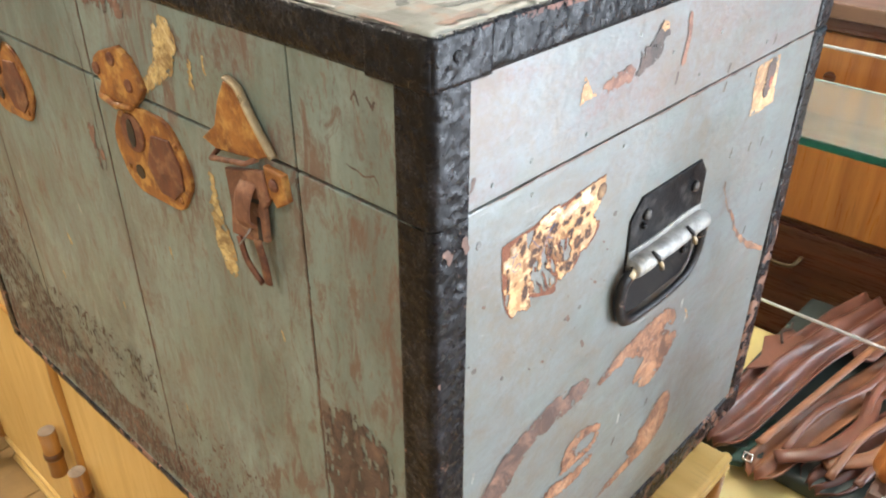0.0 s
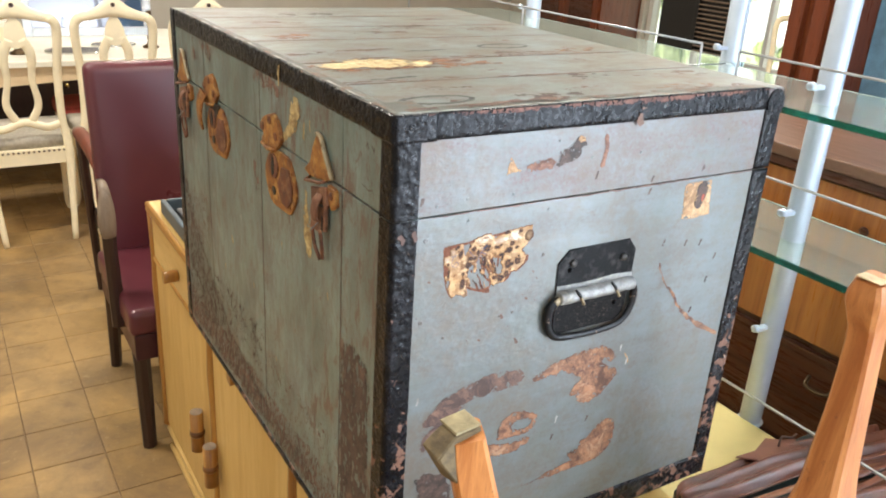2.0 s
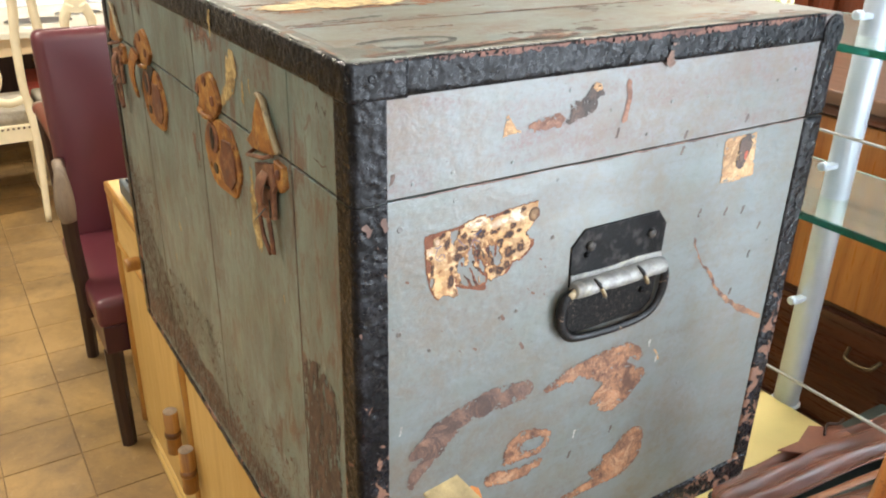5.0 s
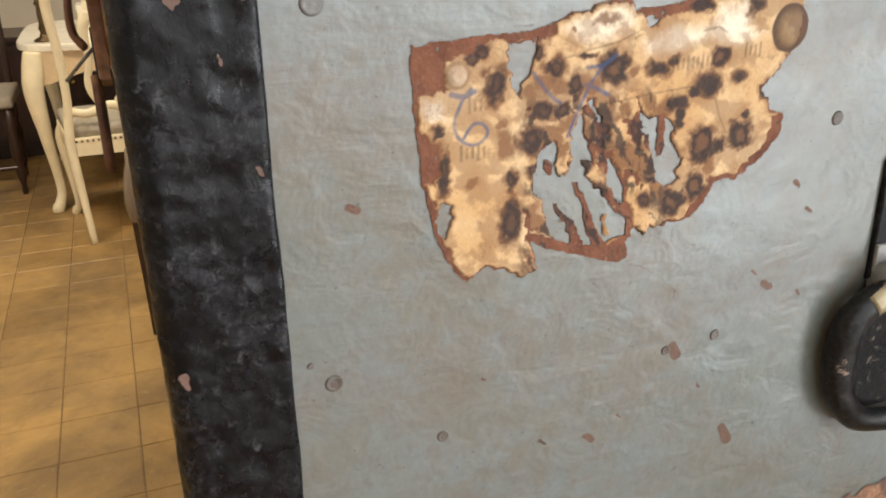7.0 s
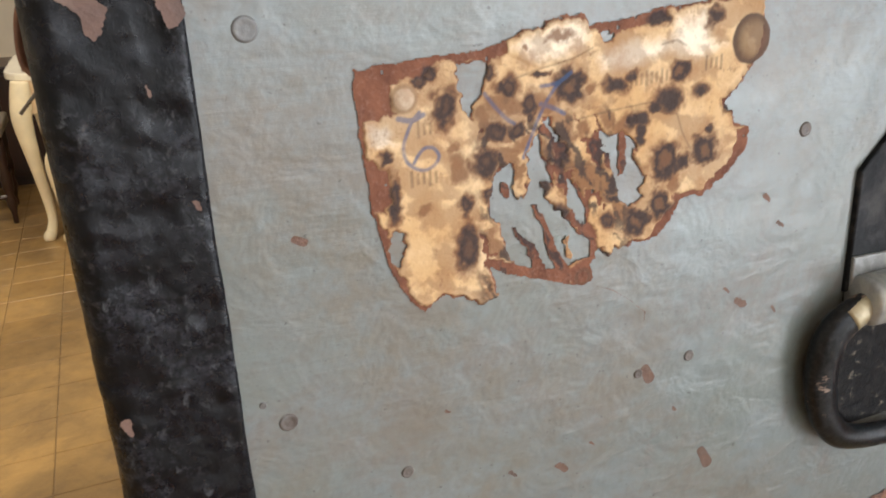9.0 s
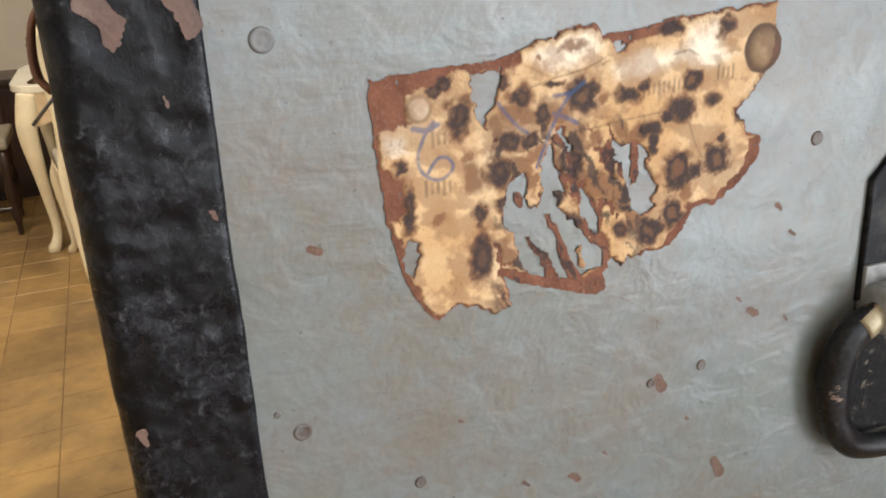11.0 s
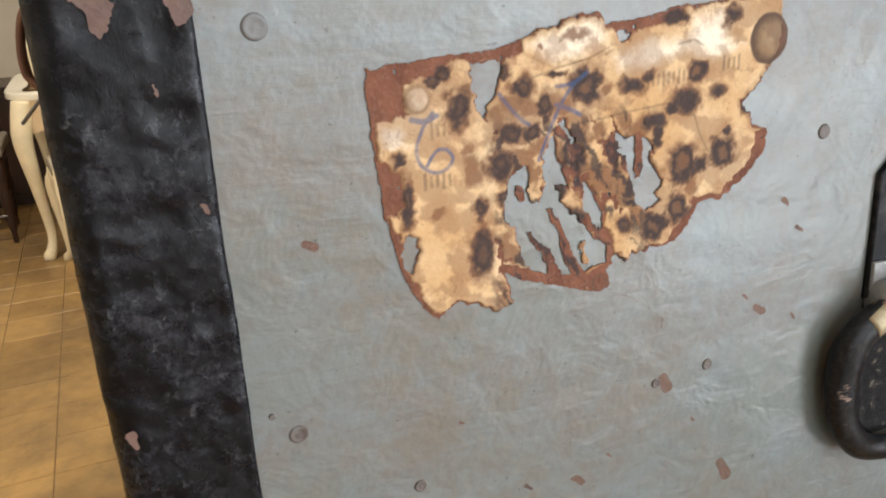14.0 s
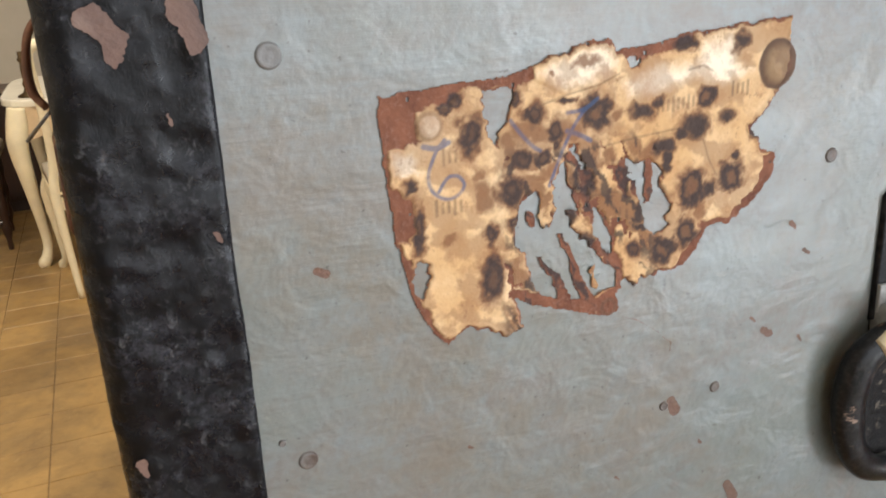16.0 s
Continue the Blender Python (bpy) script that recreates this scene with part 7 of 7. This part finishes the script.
part("stretcher", tube([(-0.52, 4.28, 0.20), (-0.54, 4.64, 0.20)], 0.013, sides=10), DARK_WOOD, dc)
part("seat", cushion(-0.93, -0.49, 4.24, 4.68, 0.441, 0.50, 0.012, 0, 0.02), SEAT_CLOTH, dc, "", True)
for x in (-0.53, -0.89):
    part("back_post", tube([(x, 4.66, 0.45), (x, 4.72, 1.05)], 0.018, sides=10), DARK_WOOD, dc)
part("back_rail", box(-0.89, -0.53, 4.69, 4.715, 0.86, 0.98, 0.006), DARK_WOOD, dc)

# ---- pale yellow table with a bundle of hide straps ----
yt = thing("side_table", (0.69, 0.05, 0), "pale yellow laminate table beside the sideboard", "table")
part("tabletop", box(0.492, 0.888, -0.60, 0.80, 0.672, 0.70, 0.004), YELLOW_FORMICA, yt)
for x in (0.515, 0.865):
    for y in (-0.57, 0.77):
        part("leg", tube([(x, y, 0.672), (x, y, 0.0)], [0.02, 0.016], sides=8, square=5, up=(0, 1, 0)), YELLOW_WOOD, yt)
part("apron", box(0.52, 0.86, -0.57, 0.77, 0.60, 0.672, 0.002), YELLOW_WOOD, yt)
bag = thing("strap_bundle", (0.75, -0.05, 0.70), "bundle of brown polished hide straps on dark green cloth", "straps")
b = cushion(0.575, 1.0, -0.30, 0.055, 0.701, 0.725, 0.004, 0, 0.008, 5)
part("cloth", b, DARK_GREEN, bag, "dark green cloth under the straps", True)


def folded_hide(line, half, ridges, tall, seed, end=1.0):
    """A long folded piece of hide with ridges along it, thick and closed: a centre line of (x, y, z), half width, number of ridges, their height."""
    pts = [Vector(p) for p in smooth_line(line, 8)]
    bm, rings, m = bmesh.new(), [], 10 * ridges
    for i, p in enumerate(pts):
        t = i / (len(pts) - 1)
        d = (pts[min(i + 1, len(pts) - 1)] - pts[max(i - 1, 0)]).normalized()
        w = d.cross(Vector((0, 0, 1))).normalized()
        ring = []
        for q in range(m + 1):
            a = q / m * 2 - 1
            up = tall * (0.5 + 0.5 * math.cos(math.pi * ridges * (a + 1) + 0.9 * noise.noise(Vector((t * 3, seed, q * 0.1))))) + 0.006 * (1 - a * a) + 0.003 * noise.noise(Vector((t * 9, a * 4, seed)))
            ring.append(p + w * (half * a * min(1, 0.45 + 0.55 * math.sqrt(t / 0.07)) * (1 + (end - 1) * t + 0.10 * noise.noise(Vector((t * 5, seed + 3, 0))))) + Vector((0, 0, up)))
        rings.append([bm.verts.new(v) for v in ring] + [bm.verts.new(v - Vector((0, 0, 0.0035)) - (v - p) * 0.03) for v in ring[::-1]])
    for r0, r1 in zip(rings, rings[1:]):
        for q in range(len(r0)):
            s = (q + 1) % len(r0)
            bm.faces.new((r0[q], r0[s], r1[s], r1[q]))
    for r, flip in ((rings[0], 1), (rings[-1], -1)):
        for q in range(m):
            bm.faces.new((r[q], r[q + 1], r[-q - 2], r[-q - 1])[::flip])
    bmesh.ops.recalc_face_normals(bm, faces=bm.faces[:])
    return bm


part("hide_piece", folded_hide([(0.560, 0.022, 0.722), (0.66, 0.008, 0.732), (0.78, -0.006, 0.742), (0.90, -0.035, 0.752), (0.99, -0.058, 0.756)], 0.036, 3, 0.012, 1.3, 1.1), STRAP, bag, "folded brown hide with long ridges", True)
part("hide_piece", folded_hide([(0.545, -0.048, 0.716), (0.66, -0.070, 0.726), (0.80, -0.100, 0.728), (0.95, -0.140, 0.732)], 0.024, 2, 0.010, 4.1, 1.2), STRAP_B, bag, "folded tan hide", True)
part("hide_piece", folded_hide([(0.575, -0.110, 0.716), (0.70, -0.150, 0.724), (0.84, -0.185, 0.728), (0.97, -0.215, 0.722)], 0.034, 3, 0.011, 7.7, 0.9), STRAP, bag, "folded brown hide with long ridges", True)
part("hide_piece", folded_hide([(0.640, -0.205, 0.716), (0.76, -0.235, 0.722), (0.90, -0.262, 0.722)], 0.024, 2, 0.010, 9.2, 0.8), STRAP, bag, "", True)
part("hide_piece", folded_hide([(0.840, -0.070, 0.744), (0.92, -0.085, 0.750), (1.00, -0.092, 0.752)], 0.018, 1, 0.010, 12.4, 1.0), STRAP, bag, "", True)
part("torn_flap", slab([(0.70, 0.040), (0.745, 0.037), (0.790, 0.052), (0.815, 0.036), (0.84, 0.030), (0.83, 0.000), (0.74, 0.010)], 0.0025, lambda u, v, w: Vector((u, v, 0.752 + w + 0.10 * (v - 0.02))), 0.0006), STRAP, bag, "torn flap of hide")
b = slab([(0.548, -0.012), (0.60, -0.016), (0.712, -0.030), (0.80, -0.050), (0.80, -0.066), (0.70, -0.052), (0.555, -0.030)], 0.010, lambda u, v, w: Vector((u, v, 0.716 + w)), 0.003)
part("glass_strip", b, plain_look("dark_green_glaze", (0.03, 0.06, 0.05), 0.12, 60, 0.4), bag, "glossy dark green strip")
for q in range(3):
    pts = smooth_line([(0.58 + 0.03 * q, -0.06 - 0.05 * q, 0.738), (0.62 + 0.03 * q, -0.105 - 0.05 * q, 0.748), (0.70 + 0.02 * q, -0.125 - 0.05 * q, 0.750), (0.78, -0.115 - 0.05 * q, 0.745)], 6)
    part("strap_loop", tube([tuple(p) for p in pts], 0.011, 0.005, 10, 3), STRAP_B if q else STRAP, bag, "strap bent in a loop", True)
for q in range(7):
    y, e = -0.035 - 0.030 * q, 0.012 * math.sin(q * 2.3)
    pts = smooth_line([(0.585 + 0.012 * (q % 3), y, 0.742), (0.68, y - 0.016 + e, 0.750 + 0.004 * (q % 2)), (0.80, y - 0.034 - e, 0.756), (0.93, y - 0.050 + e, 0.752 + 0.005 * (q % 3))], 6)
    part("thin_strap", tube([tuple(p) for p in pts], 0.0055, 0.0026, 8, 3), STRAP if q % 3 else STRAP_B, bag, "narrow brown strap", True)
part("buckle", tube([(0.556, -0.028, 0.731), (0.566, -0.026, 0.734), (0.568, -0.037, 0.732), (0.558, -0.039, 0.729)], 0.0016, sides=8, closed=True), SILVER, bag, "", True)
part("thong", tube([tuple(p) for p in smooth_line([(0.79, 0.025, 0.758), (0.81, 0.035, 0.764), (0.83, 0.030, 0.760), (0.85, 0.034, 0.758)], 6)], 0.002, sides=8), DARK_WOOD, bag, "", True)

# ---- upturned chair with bare legs ----
uc = thing("upturned_chair", (0.25, -0.45, 0), "bare pale red wooden chair turned upside down beside the trunk", "chair")
pts = smooth_line([(0.506, -0.205, 1.222, 0.0160), (0.508, -0.205, 1.212, 0.0190), (0.510, -0.205, 1.196, 0.0215), (0.514, -0.205, 1.176, 0.0185), (0.520, -0.205, 1.15, 0.0165), (0.527, -0.205, 1.067, 0.0185), (0.527, -0.206, 0.987, 0.0225), (0.526, -0.208, 0.935, 0.0265), (0.525, -0.210, 0.905, 0.0325), (0.526, -0.212, 0.886, 0.0370), (0.527, -0.212, 0.866, 0.0380), (0.527, -0.212, 0.846, 0.0300)], 7)
lg = part("leg", tube([tuple(p[:3]) for p in pts], [p[3] for p in pts], [p[3] for p in pts], 24, 14, up=(0, 1, 0)), LEG_WOOD, uc)
part("sawn_end", slab([(-0.0150, -0.0150), (0.0150, -0.0150), (0.0150, 0.0150), (-0.0150, 0.0150)], 0.0012, lambda u, v, w: Vector((0.506 + u, -0.205 + v, 1.2222 + w - 0.04 * u)), 0.0004), END_PALE, lg, "pale sawn end of the leg")
pts = smooth_line([(-0.040, -0.217, 1.196, 0.0135), (-0.036, -0.216, 1.175, 0.0155), (-0.030, -0.216, 1.15, 0.0165), (-0.012, -0.214, 1.08, 0.0185), (0.000, -0.210, 0.98, 0.021), (-0.01, -0.215, 0.89, 0.030), (-0.03, -0.225, 0.83, 0.044), (-0.03, -0.23, 0.72, 0.044)], 7)
lg = part("leg", tube([tuple(p[:3]) for p in pts], [p[3] for p in pts], [p[3] for p in pts], 24, 12, up=(0.35, 0.94, 0)), LEG_WOOD, uc)
b = slab([(0.985 * a, 0.985 * c) for a, c in ((-0.0155, -0.0165), (0.0165, -0.0155), (0.0155, 0.0165), (-0.0165, 0.0155))], 0.002, lambda u, v, w: Vector((-0.0425 + 0.72 * u, -0.2125 + 0.72 * v, 1.2012 + w + 0.08 * u)), 0.0004)
part("sawn_end", b, END_GRAIN, lg, "sawn greenish end of the leg")
b = bmesh.new()
for p in ((-0.055, -0.204, 1.199), (-0.032, -0.199, 1.201), (-0.030, -0.224, 1.201), (-0.053, -0.224, 1.199), (-0.073, -0.206, 1.188), (-0.070, -0.226, 1.184),
          (-0.052, -0.204, 1.150), (-0.048, -0.226, 1.152), (-0.022, -0.203, 1.150), (-0.022, -0.226, 1.152)):
    b.verts.new(p)
bmesh.ops.convex_hull(b, input=b.verts[:])
bmesh.ops.bevel(b, geom=b.edges[:], offset=0.0012, segments=1, affect="EDGES")
part("sawn_foot", b, SAWN_SIDE, lg, "weathered sawn foot of the leg")
pts = smooth_line([(0.590, -0.225, 0.80, 0.018), (0.64, -0.235, 0.800, 0.016), (0.70, -0.24, 0.832, 0.016), (0.76, -0.25, 0.828, 0.016), (0.80, -0.26, 0.78, 0.018)], 6)
part("broken_rail", tube([tuple(p[:3]) for p in pts], 0.010, [p[3] for p in pts], 8, 5), LEG_WOOD, uc, "curved loose rail of pale red wood")
FRAME_WOOD = wood_look("dark_bare_frame_wood", (0.10, 0.055, 0.04), (0.22, 0.12, 0.08), 0.5, "x", 30)
for q in ((-0.06, 0.565, -0.262, -0.200, 0.795, 0.882), (-0.02, 0.54, -0.72, -0.68, 0.795, 0.882), (-0.06, -0.015, -0.68, -0.262, 0.795, 0.882), (0.520, 0.565, -0.68, -0.262, 0.795, 0.882)):
    part("seat_rail", box(*q, 0.006), FRAME_WOOD, uc)
# seat underside made white as a reflector for the trunk's lower end
part("seat", cushion(-0.04, 0.545, -0.70, -0.25, 0.735, 0.795, 0.012, 0, 0.02), plain_look("white_bounce_wadding", (0.80, 0.78, 0.72), 0.9, 25, 0.08, bump=0.5), uc, "underside of the seat, made white to bounce light", True)
part("corner_block", box(0.470, 0.575, -0.262, -0.180, 0.800, 0.852, 0.008), FRAME_WOOD, uc)
b = cushion(0.392, 0.440, -0.262, -0.200, 0.868, 0.898, 0.01, 0, 0.012, 5)
for p in b.verts:
    p.co += Vector((0.012, 0.010, 0.012)) * noise.noise(p.co * 45)
part("stuffing", b, WHITE, uc, "torn white stuffing", True)
for x in (0.0, 0.51):
    part("back_post", tube([(x, -0.70, 0.80), (x, -0.72, 0.42), (x, -0.78, 0.0)], [0.02, 0.018, 0.016], sides=8, square=4, up=(0, 1, 0)), LEG_WOOD, uc)
part("back_rail", box(0.0, 0.51, -0.775, -0.755, 0.03, 0.12, 0.006), LEG_WOOD, uc)

# ---- glass shelves on metal poles ----
sh = thing("glass_shelf_unit", (0.95, 0.15, 0), "glass shelves on brushed metal poles with wire rails", "shelf unit")
for x, y in ((0.905, 0.165), (1.10, 0.535), (1.10, 1.236), (0.905, -0.62)):
    pole = part("pole", tube([(x, y, 0.0), (x, y, 2.3)], 0.0205, sides=20, up=(0, 1, 0)), CHROME, sh, "", True)
    part("collar", turned([(0.0206, 0.0), (0.025, 0.001), (0.025, 0.003), (0.0206, 0.004)], (x, y, 0.690), 20), CHROME, pole, "", True)
    part("foot", turned([(0.034, 0.0), (0.034, 0.006), (0.024, 0.012), (0.0206, 0.02)], (x, y, 0.0), 20), CHROME, pole, "", True)
    for z in (0.90, 1.125, 1.343):
        part("clip_arm", box(x - 0.048, x - 0.015, y - 0.006, y + 0.006, z - 0.004, z + 0.004, 0.002), CHROME, pole)
        part("clip_head", turned([(0.0001, 0.0), (0.0065, -0.0005), (0.0070, -0.010), (0.004, -0.0112), (0.0001, -0.0112)], (x - 0.042, y, z + 0.003), 14, "x"), CHROME, pole, "", True)


def shelf(x0, x1, y0, y1, z, rise=0.086, r0=None, r1=None):
    g = part("glass_shelf", box(x0, x1, y0, y1, z - 0.005, z + 0.005, 0.001), GLASS, sh)
    g.visible_shadow = False
    part("glass_edge", box(x0 - 0.0042, x0 - 0.0002, y0, y1, z - 0.005, z + 0.005), GLASS_EDGE, g, "green polished glass edge")
    # pale strip painted in for the bright back edge
    part("glass_edge", box(x1 + 0.0002, x1 + 0.0042, y0, y1, z - 0.005, z + 0.005), GLASS_BACK, g, "opaque pale strip imitating the bright glass edge")
    zz = z + rise
    r0, r1 = r0 or y0 + 0.02, r1 or y1 - 0.02
    for yy in (r0, (r0 + r1) / 2, r1):
        part("rail_post", tube([(x0 + 0.01, yy, z + 0.0052), (x0 + 0.01, yy, zz)], 0.0022, sides=8, up=(0, 1, 0)), WIRE, g, "", True)
    part("rail", tube([(x0 + 0.01, r0, zz), (x0 + 0.01, r1, zz)], 0.0022, sides=8), WIRE, g, "", True)


shelf(0.80, 1.055, -0.66, 0.50, 1.311, 0.073, None, 0.279)
shelf(0.80, 1.04, -0.66, 0.45, 1.069, 0.125, None, 0.275)
shelf(0.80, 1.115, 0.512, 1.45, 1.311, 0.073, 0.363)
part("rail", tube([(0.81, -0.62, 0.803), (0.81, 0.24, 0.803)], 0.0026, sides=8), WIRE, sh, "", True)

# ---- chest of drawers behind the shelves ----
ch = thing("chest_of_drawers", (1.35, -0.2, 0), "teak chest of drawers with a dark mahogany lower half", "chest of drawers")
CHX = 1.075
part("top", box(CHX - 0.02, 1.60, -0.44, 0.62, 1.166, 1.19, 0.004), TEAK_TOP, ch)
part("moulding", box(CHX - 0.012, 1.59, -0.43, 0.61, 1.145, 1.166, 0.004), MAHOGANY, ch)
part("carcass", box(CHX + 0.012, 1.58, -0.42, 0.60, 0.06, 1.145), MAHOGANY, ch)
part("foot", box(CHX + 0.03, 1.56, -0.40, 0.58, 0.0, 0.06, 0.004), MAHOGANY, ch)
for y0, y1 in ((-0.41, 0.59),):
    dr = part("drawer", box(CHX, CHX + 0.02, y0, y1, 0.812, 1.140, 0.003), TEAK_Y, ch, "orange-brown teak drawer front")
    yk = 0.138
    part("keyhole", turned([(0.0001, 0.0), (0.010, -0.0005), (0.008, -0.0018), (0.0001, -0.002)], (CHX, yk, 1.070), 14, "x"), MAHOGANY, dr, "dark keyhole plate", True)
    for z0, z1 in ((0.575, 0.795), (0.34, 0.56), (0.09, 0.325)):
        lo = part("drawer", box(CHX, CHX + 0.02, y0, y1, z0, z1, 0.004), MAHOGANY, ch, "dark mahogany drawer front")
        zk = (z0 + z1) / 2 + 0.06
        part("pull", tube([tuple(p) for p in smooth_line([(CHX, yk - 0.03, zk), (CHX - 0.022, yk - 0.02, zk - 0.012), (CHX - 0.022, yk + 0.02, zk - 0.012), (CHX, yk + 0.03, zk)], 5)], 0.004, sides=8), OLD_BRASS, lo, "dull brass drop pull", True)

# ---- wardrobe and what stands far behind it ----
wd = thing("wardrobe", (2.05, 0.82, 0), "red-brown wooden wardrobe beside the blue wall", "wardrobe")
part("body", box(1.83, 2.35, 0.724, 0.930, 0.0, 2.2, 0.006), RED_WOOD, wd)
for y in (0.746, 0.836, 0.912):
    part("pilaster", box(1.806, 1.83, y - 0.022, y + 0.022, 0.0, 2.2, 0.004), RED_WOOD, wd)
sb = thing("louvre_screen", (4.82, 3.95, 0), "dark folding screen with thin pale louvre slats", "screen")
part("screen_leaf", box(4.81, 4.84, 4.00, 4.36, 0.02, 1.55, 0.005), BLACK, sb)
part("screen_frame", box(4.80, 4.84, 3.58, 3.62, 0.0, 1.55, 0.005), BLACK, sb)
part("screen_frame", box(4.80, 4.84, 3.96, 4.00, 0.0, 1.55, 0.005), BLACK, sb)
part("screen_back", box(4.84, 4.85, 3.58, 4.00, 0.02, 1.55, 0.002), BLACK, sb)
for q in range(42):
    z = 0.06 + 0.035 * q
    part("slat", box(4.80, 4.838, 3.62, 3.96, z, z + 0.009, 0.002), GREY_WOOD, sb)
cab = thing("cupboard", (4.95, 5.5, 0), "red-brown wooden cupboard against the far wall", "cupboard")
part("body", box(4.72, 5.198, 4.99, 5.95, 0.06, 1.9, 0.006), RED_WOOD, cab)
part("plinth", box(4.76, 5.198, 5.02, 5.92, 0.0, 0.06, 0.003), MAHOGANY, cab)
for a, c in ((5.01, 5.465), (5.475, 5.93)):
    dr = part("door", box(4.70, 4.718, a, c, 0.09, 1.87, 0.004), RED_WOOD, cab)
    part("panel", box(4.694, 4.70, a + 0.07, c - 0.07, 0.18, 1.78, 0.003), MAHOGANY, dr)

# ---- floor tiles ----
floor = bpy.data.objects["floor"]
S = 0.2
b = box(-S / 2 + 0.0012, S / 2 - 0.0012, -S / 2 + 0.0012, S / 2 - 0.0012, -0.009, 0.0, 0.0016, 1)
tile_mesh = bpy.data.meshes.new("tile")
b.to_mesh(tile_mesh)
b.free()
tile_mesh.materials.append(TILE)
rest = bmesh.new()
for i in range(-14, 27):
    for j in range(-15, 35):
        x, y = -0.185 + S * i, 0.085 + S * j
        if x - S / 2 < X0 or x + S / 2 > X1 or y - S / 2 < Y0 or y + S / 2 > Y1:
            continue
        near = -4 <= i <= 3 and 4 <= j <= 27
        if near:
            t = new("tile", tile_mesh)
            t.parent = floor
            t.location = (x, y, 0.0006 * noise.noise(Vector((i * 3.1, j * 2.7, 0))))
            t.rotation_euler = (0, 0, radians(0.35) * noise.noise(Vector((i, j, 5.5))))
        else:
            vs = [rest.verts.new((x + a * (S / 2 - 0.0012), y + c * (S / 2 - 0.0012), 0.0)) for a, c in ((-1, -1), (1, -1), (1, 1), (-1, 1))]
            rest.faces.new(vs)
far_tiles = part("far_tiles", rest, TILE, floor)
far_tiles["kind"] = "stuff"
